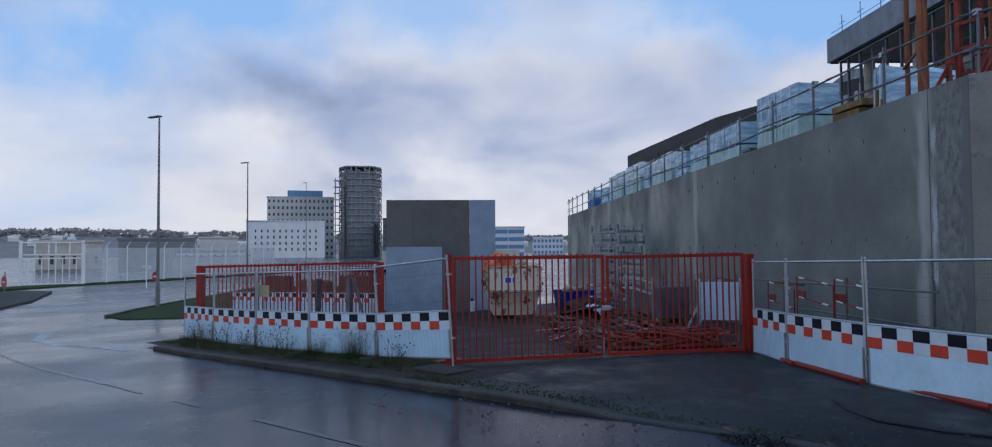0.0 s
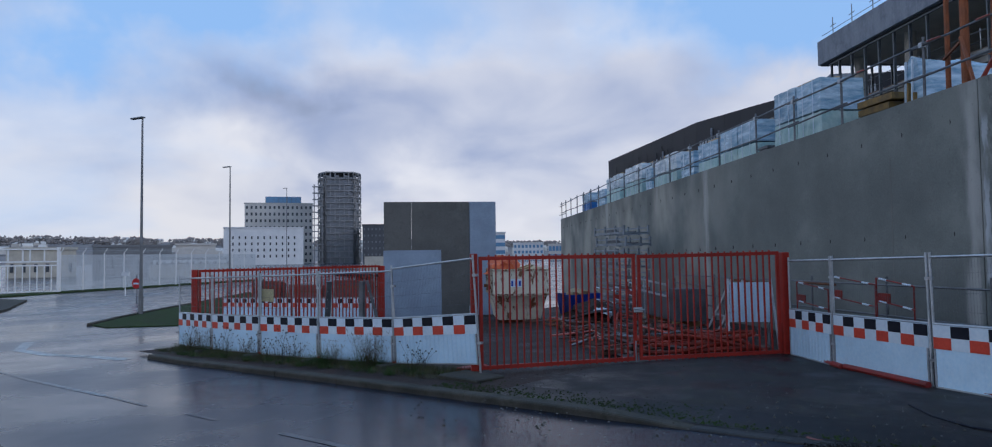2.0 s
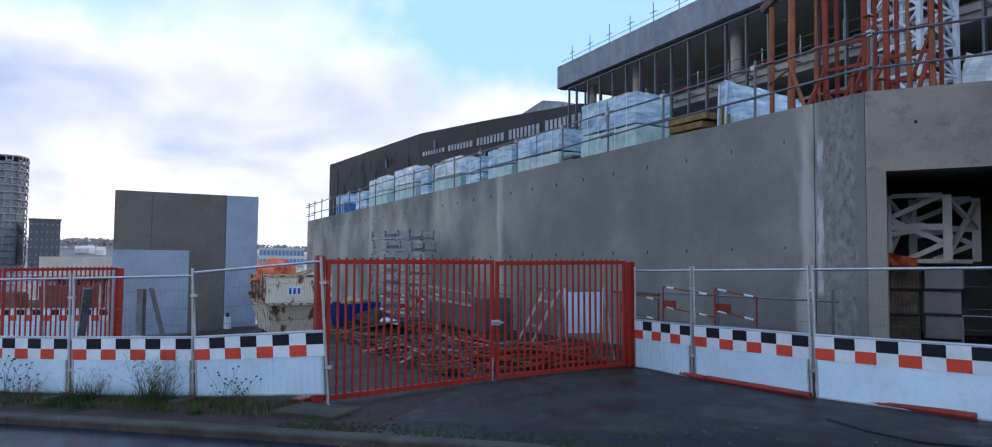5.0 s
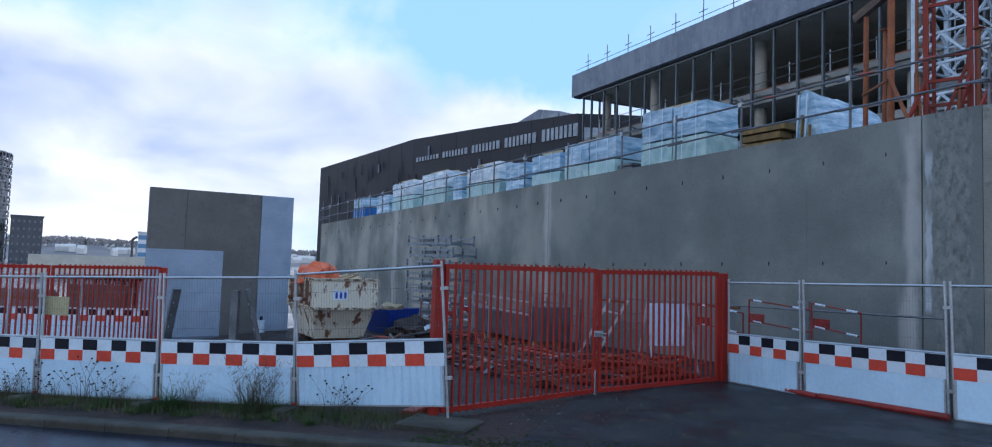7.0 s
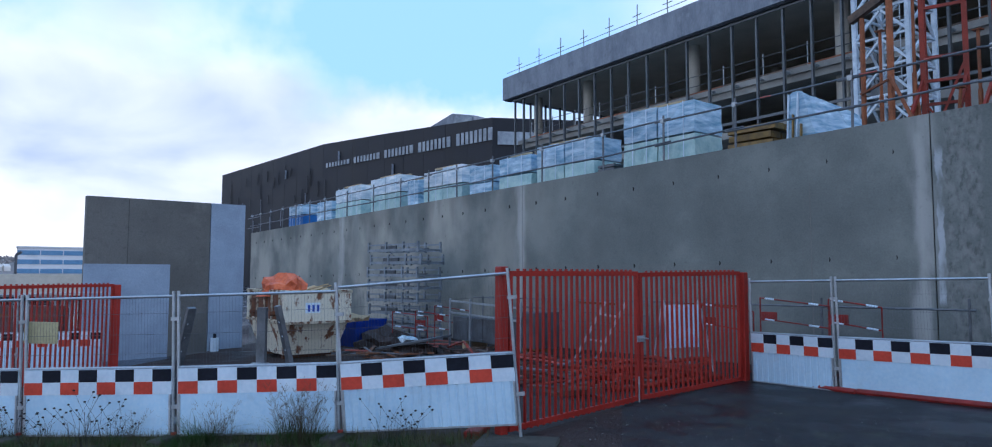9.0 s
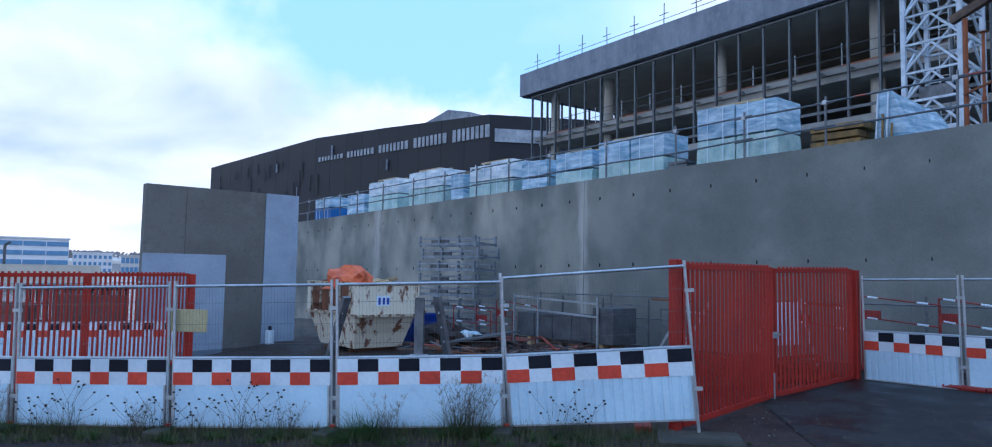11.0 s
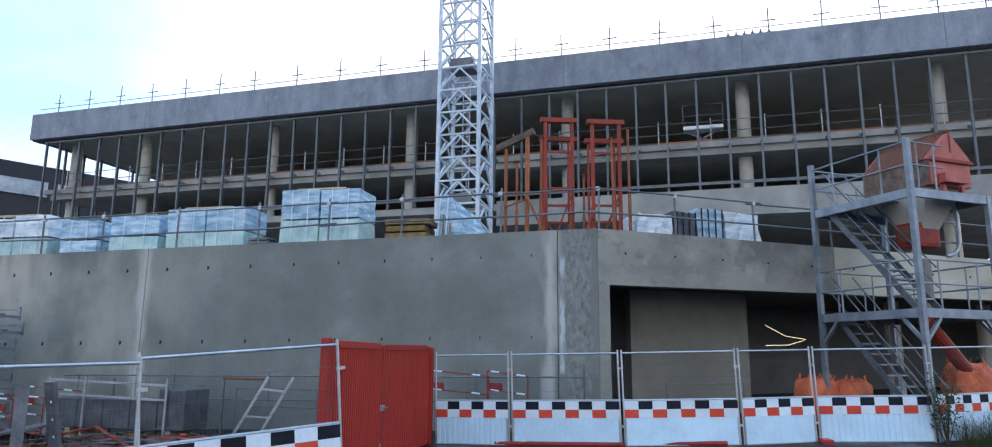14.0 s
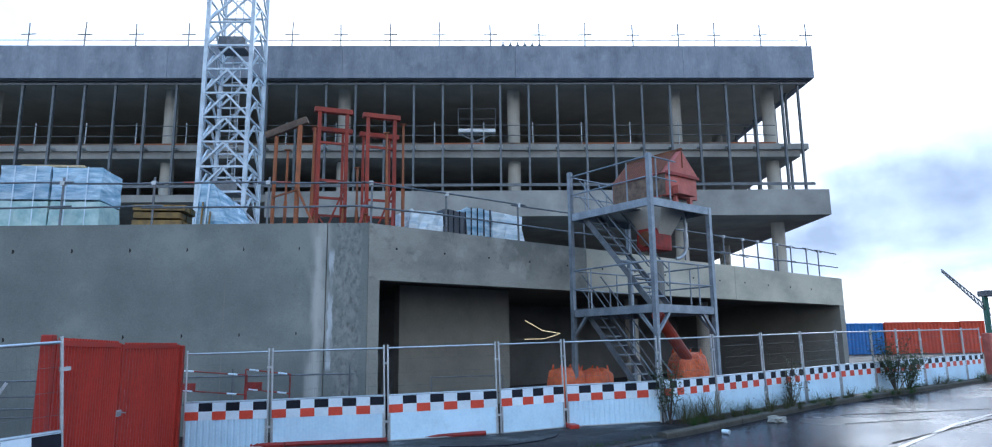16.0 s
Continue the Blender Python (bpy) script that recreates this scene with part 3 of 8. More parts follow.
M["debris"] = mat("muddy broken wood and sheet", (0.14, 0.088, 0.07), (0.04, 0.028, 0.025), rough=0.85, scale=1.6, fine=30, bump=0.3, contrast=(0.42, 0.58))
# white crane paint; the shaded side's blue-grey is put into its colour
M["crane_paint"] = mat("weathered pale crane paint", (0.64, 0.70, 0.76), (0.46, 0.52, 0.58), rough=0.5, scale=2.5, fine=20, bump=0.03, vary=0.15)
M["crane_green"] = mat("green crane paint", (0.04, 0.12, 0.09), (0.03, 0.09, 0.07), rough=0.6, bump=0)


# ---- building blocks ----
def box(bm, x0, y0, z0, x1, y1, z1, m=None):
    vs = [bm.verts.new(Vector((x, y, z)) if m is None else m @ Vector((x, y, z))) for x in (x0, x1) for y in (y0, y1) for z in (z0, z1)]
    for f in ((0, 1, 3, 2), (4, 6, 7, 5), (0, 4, 5, 1), (2, 3, 7, 6), (0, 2, 6, 4), (1, 5, 7, 3)):
        bm.faces.new([vs[i] for i in f])


def tube(bm, p, q, r, n=8, cap=True, r2=None):
    p, q = Vector(p), Vector(q)
    d = (q - p)
    a = d.orthogonal().normalized()
    b = d.normalized().cross(a)
    r2 = r if r2 is None else r2
    rings = []
    for c, rad in ((p, r), (q, r2)):
        rings.append([bm.verts.new(c + (a * math.cos(k * 2 * math.pi / n) + b * math.sin(k * 2 * math.pi / n)) * rad) for k in range(n)])
    for k in range(n):
        bm.faces.new((rings[0][k], rings[0][(k + 1) % n], rings[1][(k + 1) % n], rings[1][k]))
    if cap:
        bm.faces.new(rings[0][::-1]); bm.faces.new(rings[1])


def bar(bm, p, q, w, h=None):
    """A square bar from p to q."""
    p, q = Vector(p), Vector(q)
    h = h or w
    d = (q - p).normalized()
    side = d.cross(Vector((0, 0, 1)))
    if side.length < 0.01:
        side = Vector((1, 0, 0))
    side.normalize()
    up = side.cross(d).normalized()
    vs = [bm.verts.new(c + side * (i * w / 2) + up * (j * h / 2)) for c in (p, q) for i, j in ((-1, -1), (1, -1), (1, 1), (-1, 1))]
    for f in ((3, 2, 1, 0), (4, 5, 6, 7), (0, 1, 5, 4), (1, 2, 6, 5), (2, 3, 7, 6), (3, 0, 4, 7)):
        bm.faces.new([vs[i] for i in f])


def prism(bm, poly, h0, h1):
    """A solid over a plan polygon; h0, h1: heights, numbers or functions of x, y."""
    f0 = h0 if callable(h0) else (lambda x, y: h0)
    f1 = h1 if callable(h1) else (lambda x, y: h1)
    lo = [bm.verts.new((x, y, f0(x, y))) for x, y in poly]
    hi = [bm.verts.new((x, y, f1(x, y))) for x, y in poly]
    bm.faces.new(lo[::-1]); bm.faces.new(hi)
    for i in range(len(poly)):
        j = (i + 1) % len(poly)
        bm.faces.new((lo[i], lo[j], hi[j], hi[i]))


def mesh_of(name, bm, material, smooth=False):
    bmesh.ops.recalc_face_normals(bm, faces=bm.faces)
    me = bpy.data.meshes.new(name)
    bm.to_mesh(me)
    bm.free()
    for m_ in (material if isinstance(material, (list, tuple)) else [material]):
        me.materials.append(m_)
    if smooth:
        for p in me.polygons:
            p.use_smooth = True
    return me


def part(name, bm, material, parent=None, label="", smooth=False):
    """One mesh object under a thing or a part."""
    ob = new(name, mesh_of(name, bm, material, smooth))
    ob.parent = parent
    if label:
        tagged(ob, label)
    return ob


def thing(name, m, label, category, group="", kind=""):
    ob = new(name)
    ob.matrix_world = m
    return tagged(ob, label, category, group, kind)


def bevelled(bm, w, seg=1):
    bmesh.ops.bevel(bm, geom=bm.edges[:], offset=w, segments=seg, affect="EDGES", profile=0.7)


def structure(name, bm, material, label, category, parent=None):
    ob = part(name, bm, material, parent)
    return tagged(ob, label, category, kind="structure")


# ---- ground ----
def soft(v, lo, hi, k=0.25):
    v = lo + k * math.log1p(math.exp(min((v - lo) / k, 60)))
    return hi - k * math.log1p(math.exp(min((hi - v) / k, 60)))


def G(x, y):
    """Height of the sloping ground."""
    return soft(0.02 * (x - 36) + 0.022 * (y + 19), -1.3, 1.6)


def sheet(name, xs, ys, lift_, material):
    bm = bmesh.new()
    vs = [[bm.verts.new((x, y, G(x, y) + lift_)) for x in xs] for y in ys]
    for j in range(len(ys) - 1):
        for i in range(len(xs) - 1):
            bm.faces.new((vs[j][i], vs[j][i + 1], vs[j + 1][i + 1], vs[j + 1][i]))
    return mesh_of(name, bm, material)


far = [400, 700, 1200, 2200, 3600]
xs = [-v for v in reversed(far)] + [-300, -220, -160, -120, -90] + [-70 + 5 * i for i in range(35)] + [110, 130, 160, 220, 300] + far
ys = [-v for v in reversed(far)] + [-300, -220, -160, -120] + [-100 + 5 * i for i in range(29)] + [50, 60, 80, 110, 150, 220, 300] + far
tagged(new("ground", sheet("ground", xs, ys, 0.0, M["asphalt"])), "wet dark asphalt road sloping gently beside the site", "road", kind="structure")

# edge of the road: kerb line from the access road past the gate to the far fence
EDGE = [(30.2, -34.6), (33.0, -31.9), (36.2, -28.3), (39.0, -25.3), (40.9, -23.3), (43.0, -21.0), (45.5, -19.1), (46.4, -18.4), (48.7, -16.3), (51.4, -13.95), (54.4, -11.85), (60.2, -7.8), (72.0, 0.5), (90.0, 14.0)]


def along(pts, s):
    for (a, b), (c, d) in zip(pts, pts[1:]):
        n = math.hypot(c - a, d - b)
        if s <= n:
            return a + (c - a) * s / n, b + (d - b) * s / n
        s -= n
    return pts[-1]


LEN = sum(math.hypot(c - a, d - b) for (a, b), (c, d) in zip(EDGE, EDGE[1:]))


def band(name, s0, s1, offs, lift_, material, label, category, way=(-0.72, 0.694), step=1.0):
    """A ground sheet behind the road's edge, between two lengths along it."""
    bm = bmesh.new()
    k = max(2, int((s1 - s0) / step))
    rows = []
    for i in range(k + 1):
        x, y = along(EDGE, s0 + (s1 - s0) * i / k)
        rows.append([bm.verts.new((x + way[0] * o, y + way[1] * o, G(x + way[0] * o, y + way[1] * o) + lift_(s0 + (s1 - s0) * i / k, o))) for o in offs])
    for a, b in zip(rows, rows[1:]):
        for j in range(len(offs) - 1):
            bm.faces.new((a[j], a[j + 1], b[j + 1], b[j]))
    return structure(name, bm, material, label, category)


band("site_ground", 0.0, LEN, [0.25, 1.5, 3, 5, 8, 12, 17, 23, 30, 40, 55, 75], lambda s, o: (lambda k: k + (0.10 - k) * min(1, o / 1.2))(0.085 - 0.07 * max(0.0, min(1.0, (s - 14.4) / 1.2))), M["mud"], "muddy gravel ground of the building site", "ground")


def PAVE(s, o):
    """Height of the apron over the road: level with the kerb, rising a little behind it."""
    k = 0.10 + (0.027 - 0.10) * max(0.0, min(1.0, (s - 15.0) / 1.4))
    return k + (0.112 - k) * min(1, o / 1.5)



band("pavement_strip", 12.9, 23.5, [0.2, 0.5, 0.8, 1.04], PAVE, M["apron_new"], "smooth dark new asphalt strip along the kerb", "pavement", step=0.5)
band("pavement", 12.9, 23.5, [1.04, 1.5, 3, 4.5, 6, 7.2], PAVE, M["apron"], "damp patched asphalt apron in front of the red gate", "pavement", step=0.5)

# ---- podium wall ----
WALL = [(1.5, -19.04), (13.6, -18.22), (26.45, -17.34), (38.2, -16.54), (39.2, -16.47)]


def wall_top(x):
    return 4.53 + (x - 1.5) * 0.0155


podium = thing("podium_wall", Matrix.Identity(4), "tall grey cast concrete podium wall with water stains", "wall", kind="structure")
nx, ny = -0.066, 0.998
for i, ((ax_, ay_), (bx_, by_)) in enumerate(zip(WALL, WALL[1:])):
    bm = bmesh.new()
    g = 0.012
    ex, ey = 0.998 * g, 0.066 * g
    p, q = (ax_ + ex, ay_ + ey), (bx_ - ex, by_ - ey)
    prism(bm, [p, q, (q[0] + nx * 0.4, q[1] + ny * 0.4), (p[0] + nx * 0.4, p[1] + ny * 0.4)], -1.5, lambda x, y: wall_top(x))
    part("panel", bm, M["concrete_wall"], podium)
bm = bmesh.new()
prism(bm, [(1.6, -18.98), (39.15, -16.41), (39.1, -16.2), (1.6, -18.7)], -1.5, lambda x, y: wall_top(x) - 0.02)
part("joint_backing", bm, M["concrete_dark"], podium)
# faint form line
bm = bmesh.new(); prism(bm, [(35.845, -16.705), (35.865, -16.704), (35.865, -16.68), (35.845, -16.68)], -1.0, 4.05); part("form_line", bm, M["concrete_dark"], podium)
# tie holes
bm = bmesh.new()
for k in range(28):
    x = 2.4 + k * 1.30
    y = -19.04 + (x - 1.5) * 0.0684
    for z in (wall_top(x) - 0.62, wall_top(x) - 2.65):
        tube(bm, (x, y - 0.008, z), (x, y + 0.03, z), 0.058, 8)
part("tie_holes", bm, M["hole"], podium)

# right-hand part: a beam over a wide opening
R0, R1 = Vector((39.2, -16.47)), Vector((56.9, -4.7))
rd = (R1 - R0).normalized()
rn = Vector((-rd.y, rd.x))


def rp(s, d):
    p = R0 + rd * s + rn * d
    return p.x, p.y


RL = (R1 - R0).length
beam = thing("podium_beam", Matrix.Identity(4), "pale concrete beam over the wide opening of the podium", "beam", kind="structure")
for s0, s1 in ((0.0, 7.1), (7.115, 14.2), (14.215, RL)):
    bm = bmesh.new()
    h = lambda x, y: 5.11 - 0.0135 * ((Vector((x, y)) - R0).length)
    prism(bm, [rp(s0, 0), rp(s1, 0), rp(s1, 0.4), rp(s0, 0.4)], 3.72, h)
    part("panel", bm, M["beam_pale" if s0 > 7 else "beam_stain"], beam)
bm = bmesh.new(); prism(bm, [rp(0, 0.0), rp(0.30, 0.0), rp(0.30, 0.4), rp(0, 0.4)], -1.0, 3.718); part("pier", bm, M["concrete"], beam)
bm = bmesh.new(); prism(bm, [rp(RL - 0.35, 0.004), rp(RL, 0.004), rp(RL, 0.4), rp(RL - 0.35, 0.4)], -1.0, 3.716); part("pier", bm, M["concrete"], beam)
bm = bmesh.new(); prism(bm, [rp(RL - 0.3, 0.42), rp(RL, 0.42), rp(RL, 9.2), rp(RL - 0.3, 9.2)], -1.0, 3.96); part("pier", bm, M["concrete"], beam)
bm = bmesh.new(); prism(bm, [rp(2.2, 2.6), rp(6.1, 2.6), rp(6.1, 2.9), rp(2.2, 2.9)], -1.0, 3.9); part("inner_wall", bm, M["concrete"], beam)
for s in (12.4, 16.5):
    bm = bmesh.new()
    x, y = rp(s, 3.4)
    tube(bm, (x, y, -1), (x, y, 3.9), 0.25, 20)
    part("column", bm, M["concrete_pale"], beam, smooth=False)
# side wall and back wall's left end: unseen, added to stop light leaks
bm = bmesh.new(); prism(bm, [rp(-6.0, 8.6), rp(RL, 8.6), rp(RL, 9.0), rp(-6.0, 9.0)], -1.0, 3.96); part("back_wall", bm, M["concrete_dark"], beam)
bm = bmesh.new(); prism(bm, [rp(-6.2, 4.0), rp(-6.0, 4.0), rp(-6.0, 9.0), rp(-6.2, 9.0)], -1.0, 3.9); part("side_wall", bm, M["concrete_dark"], beam)

for k in range(14):
    x, y = rp(0.75 + 1.4 * k, -0.012)
    x2, y2 = rp(0.75 + 1.4 * k, 0.03)
    bm = bmesh.new(); tube(bm, (x, y, 4.52 - 0.018 * k), (x2, y2, 4.52 - 0.018 * k), 0.028, 8); part("tie_hole", bm, M["hole"], beam)

# podium deck
bm = bmesh.new()
prism(bm, [(1.6, -18.6), (39.15, -16.05), rp(0.3, 0.41), rp(RL, 0.41), (58.9, 14), (1.6, 14)], 3.95, 4.35)
structure("deck", bm, M["concrete_dark"], "concrete podium deck carrying pallets and scaffold", "deck")

# ---- office building under construction ----
FX0, FX1 = 0.0, 58.95
block = thing("office_building", Matrix.Identity(4), "unfinished concrete office building with open floors and bare posts", "building", kind="structure")
js = [0.0, 9.1, 17.8, 26.5, 35.15, 43.8, 52.3, FX1]
for a, b in zip(js, js[1:]):
    bm = bmesh.new(); box(bm, a + 0.008, 0, 15.5, b - 0.008, 0.3, 17.2); part("fascia_panel", bm, M["fascia"], block)
for x in (FX0, FX1 - 0.3):
    bm = bmesh.new(); box(bm, x, 0.31, 15.5, x + 0.3, 22, 17.2); part("fascia_panel", bm, M["fascia"], block)
bm = bmesh.new(); box(bm, 0.31, 0.31, 15.55, FX1 - 0.31, 22, 15.95); part("roof_slab", bm, M["concrete_pale"], block)
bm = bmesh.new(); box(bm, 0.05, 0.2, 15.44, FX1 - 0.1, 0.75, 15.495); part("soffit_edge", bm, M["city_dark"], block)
bm = bmesh.new(); box(bm, 1.2, 1.0, 11.65, FX1 - 0.6, 22, 12.0); part("floor_slab", bm, M["slab"], block)
bm = bmesh.new(); box(bm, 0.8, 0.85, 12.002, FX1 - 0.2, 22, 12.3); part("floor_slab", bm, M["slab"], block)
bm = bmesh.new(); box(bm, 31.7, -0.2, 8.4, FX1 + 0.1, 22, 9.66); part("floor_slab", bm, M["slab"], block)
bm = bmesh.new(); box(bm, 0.5, 0.4, 9.3, 31.69, 22, 9.66); part("floor_slab", bm, M["slab"], block)
for k in range(-11, 28):
    x = 43.03 - 1.435 * k - (0.0029 * k * k if k > 0 else 0)
    if 1.2 < x < FX1 - 0.9:
        bm = bmesh.new(); box(bm, x - 0.05, 0.36, 9.66, x + 0.05, 0.52, 15.44); part("post", bm, M["mullion"], block)
bm = bmesh.new(); box(bm, 1.0, 0.30, 10.0, FX1 - 0.3, 0.355, 10.14); part("bottom_rail", bm, M["mullion"], block)
bm = bmesh.new(); box(bm, 1.0, 0.30, 15.26, FX1 - 0.3, 0.355, 15.36); part("top_rail", bm, M["mullion"], block)
for k in range(9):
    y = 0.42 + 1.45 * k
    for x in (1.0, FX1 - 0.7):
        bm = bmesh.new(); box(bm, x - 0.05, y, 9.66, x + 0.05, y + 0.14, 15.38); part("post", bm, M["mullion"], block)
for x in (1.9, 7.6, 16.96, 26.0, 34.95, 43.78, 52.3, 57.3):
    for y in (2.0, 10.0, 18.0):
        for z0, z1 in ((12.3, 15.55), (9.66, 11.65), (4.35, 8.4)):
            bm = bmesh.new(); tube(bm, (x, y, z0), (x, y, z1), 0.33, 20); part("column", bm, M["concrete_pale"], block)
for z0, z1 in ((12.3, 15.55), (9.66, 11.65), (4.35, 8.4)):
    bm = bmesh.new(); box(bm, 12, 13.0, z0, 50, 13.3, z1); part("core_wall", bm, M["slab"], block)
    # unseen parapet added at the rear, kept low to let daylight in
    bm = bmesh.new(); box(bm, 2, 21.6, z0, 49, 21.9, z0 + 1.0); part("rear_parapet", bm, M["concrete"], block)

# ---- free-standing concrete wall piece ----
BW0, BW1 = Vector((20.42, -28.84)), Vector((20.08, -24.19))
stub = thing("concrete_wall_piece", Matrix.Identity(4), "free-standing concrete wall in grey and paler blue-grey", "wall")
bd = (BW1 - BW0).normalized(); bn = Vector((-bd.y, bd.x))
BL = (BW1 - BW0).length


def bp_(s, d):
    p = BW0 + bd * s + bn * d
    return p.x, p.y


# last strip is paler and bluer than the panels
for s0, s1, d, z0, z1, mt, nm in ((0, 1.13, 0, -0.6, 4.40, "grey_coat", "panel"), (1.14, 3.54, 0, -0.6, 4.40, "grey_coat", "panel"), (3.56, BL, 0, -0.6, 4.40, "blue_grey", "coated_strip")):
    bm = bmesh.new(); prism(bm, [bp_(s0, 0), bp_(s1, 0), bp_(s1, 0.35), bp_(s0, 0.35)], z0, z1); part(nm, bm, M[mt], stub)
bm = bmesh.new(); prism(bm, [bp_(-0.02, -0.012), bp_(2.36, -0.012), bp_(2.36, -0.003), bp_(-0.02, -0.003)], -0.6, 2.39); part("coated_patch", bm, M["blue_grey"], stub)

# ---- site fence ----
CHECK = {}


def fence_panel(w, z_top=1.97, z_mid=0.98, ribbed=False):
    """One hoarding panel: tube frame, wire grid above, ribbed white sheet and chequer band below."""
    ob = thing("site_fence", Matrix.Identity(4), "white sheet and wire site fence panel with chequered band", "fence", group="site fence panels")
    for x in (0.02, w - 0.02):
        bm = bmesh.new(); tube(bm, (x, 0, -0.06), (x, 0, z_top + 0.05), 0.021, 8); part("upright", bm, M["galv"], ob)
    bm = bmesh.new(); tube(bm, (0.02, 0, z_top - 0.02), (w - 0.02, 0, z_top - 0.02), 0.019, 8); part("top_rail", bm, M["galv"], ob)
    bm = bmesh.new(); tube(bm, (0.02, 0, z_mid + 0.015), (w - 0.02, 0, z_mid + 0.015), 0.019, 8); part("middle_rail", bm, M["galv"], ob)
    bm = bmesh.new()
    for k in range(1, int(w / 0.045)):
        bar(bm, (k * 0.045, 0.004, z_mid), (k * 0.045, 0.004, z_top - 0.02), 0.0017)
    for z in (z_mid + 0.20, z_mid + 0.46, z_mid + 0.74):
        bar(bm, (0.02, 0, z), (w - 0.02, 0, z), 0.004)
    part("wire_grid", bm, M["galv_dark"], ob)["kind"] = "stuff"
    # ribbed sheet
    bm = bmesh.new()
    xs_, n = [], int((w - 0.1) / 0.12)
    prof = []
    for k in range(n):
        x = 0.05 + k * (w - 0.1) / n
        s = (w - 0.1) / n
        rib = 0.014 if ribbed else 0.0015
        prof += [(x, 0.0), (x + s * 0.56, 0.0), (x + s * 0.68, rib), (x + s * 0.88, rib)]
    prof.append((w - 0.05, 0.0))
    rows_ = [[bm.verts.new((x, y - 0.026 + o, z)) for x, y in prof] for o, z in ((0, 0.11), (0, z_mid - 0.335), (0.004, z_mid - 0.335), (0.004, 0.11))]
    for r in range(4):
        lo, hi = rows_[r], rows_[(r + 1) % 4]
        for a in range(len(prof) - 1):
            bm.faces.new((lo[a], lo[a + 1], hi[a + 1], hi[a]))
    part("ribbed_sheet" if ribbed else "flat_sheet", bm, M["white_sheet"], ob)
    for a, b in (((0.045, 0.1), (w - 0.045, 0.1)), ((0.048, 0.1), (0.048, z_mid - 0.34)), ((w - 0.048, 0.1), (w - 0.048, z_mid - 0.34))):
        bm = bmesh.new(); bar(bm, (a[0], -0.03, a[1]), (b[0], -0.03, b[1]), 0.022); part("edge_trim", bm, M["galv"], ob)
    bm = bmesh.new(); box(bm, 0.03, -0.03, z_mid - 0.34, w - 0.03, -0.016, z_mid); wb = part("white_band", bm, M["check_white"], ob)
    nsq = 8 if w > 1.9 else 6
    s = (w - 0.06) / nsq
    for k in range(nsq):
        x = 0.03 + k * s
        me = CHECK.get((round(s, 3), k % 2))
        if me is None:
            bm = bmesh.new(); box(bm, 0, -0.0335, 0, s, -0.030, 0.164)
            me = CHECK[(round(s, 3), k % 2)] = mesh_of("check", bm, M["check_black" if k % 2 else "check_orange"])
        ck = new("check", me)
        ck.parent, ck.location = wb, (x, 0, z_mid - 0.168 if k % 2 else z_mid - 0.336)
    for z in (0.45, z_top - 0.35):
        bm = bmesh.new(); box(bm, w - 0.045, -0.027, z, w + 0.07, 0.027, z + 0.045); part("clamp", bm, M["galv"], ob)
    return ob


def run_fence(pts, ribs=()):
    """Panels from point to point; each point: x, y and how far the panel's foot is above the ground."""
    for k, ((a, b, u), (c, d, v)) in enumerate(zip(pts, pts[1:])):
        w = math.hypot(c - a, d - b)
        ob = fence_panel(w - 0.04, 2.02 if v > 0.2 else 1.97, 0.98, k in ribs)
        za, zb = G(a, b) + u, G(c, d) + v
        yaw = math.degrees(math.atan2(d - b, c - a))
        ob.matrix_world = pose(a, b, za, 0, 0, yaw) @ pose(0, 0, 0, 0, -math.degrees(math.atan2(zb - za, w)), 0)


LEFT = [(29.5, -33.5, 0.09), (31.1, -32.0, 0.08), (32.66, -30.31, 0.08), (34.1, -28.6, 0.08), (35.46, -26.80, 0.09), (37.19, -25.08, 0.225)]
run_fence(LEFT, (4,))
RIGHT = [(35.98, -18.92), (37.70, -18.92), (40.0, -18.66), (42.32, -18.1), (43.82, -17.42), (46.1, -16.98), (47.72, -15.9), (49.42, -14.69), (51.0, -13.55), (52.58, -12.41), (54.34, -11.15), (55.75, -10.13), (57.2, -9.09), (58.65, -8.05), (60.1, -7.0), (61.5, -6.0)]
run_fence([(x, y, 0.02 - 0.015 * max(0, k - 9)) for k, (x, y) in enumerate(RIGHT)], (0, 4))


# ---- red palisade gates ----
def gate_leaf(w, h=1.95, n=None):
    ob = thing("gate_leaf", Matrix.Identity(4), "red painted steel palisade gate leaf", "gate", group="red gate leaves")
    n = n or int(w / 0.135)
    for x in (0.03, w - 0.03):
        bm = bmesh.new(); box(bm, x - 0.03, -0.025, 0.06, x + 0.03, 0.025, h); part("stile", bm, M["red"], ob)
    for z in (0.06, h - 0.07):
        bm = bmesh.new(); box(bm, 0.061, -0.022, z, w - 0.061, 0.022, z + 0.07); part("rail", bm, M["red"], ob)
    for k in range(1, n):
        x = 0.06 + k * (w - 0.12) / n
        bm = bmesh.new(); box(bm, x - 0.012, -0.019, 0.04, x + 0.012, 0.019, h + 0.03); part("bar", bm, M["red"], ob)
    return ob


def gate_post(x, y, h=2.15, w=0.16):
    bm = bmesh.new(); box(bm, -w / 2, -w / 2, -0.3, w / 2, w / 2, h); bevelled(bm, 0.012)
    ob = new("gate_post", mesh_of("gate_post", bm, M["red"]))
    ob.matrix_world = pose(x, y, G(x, y), 0, 0, 8)
    return tagged(ob, "square red steel gate post", "post", group="red gate posts")


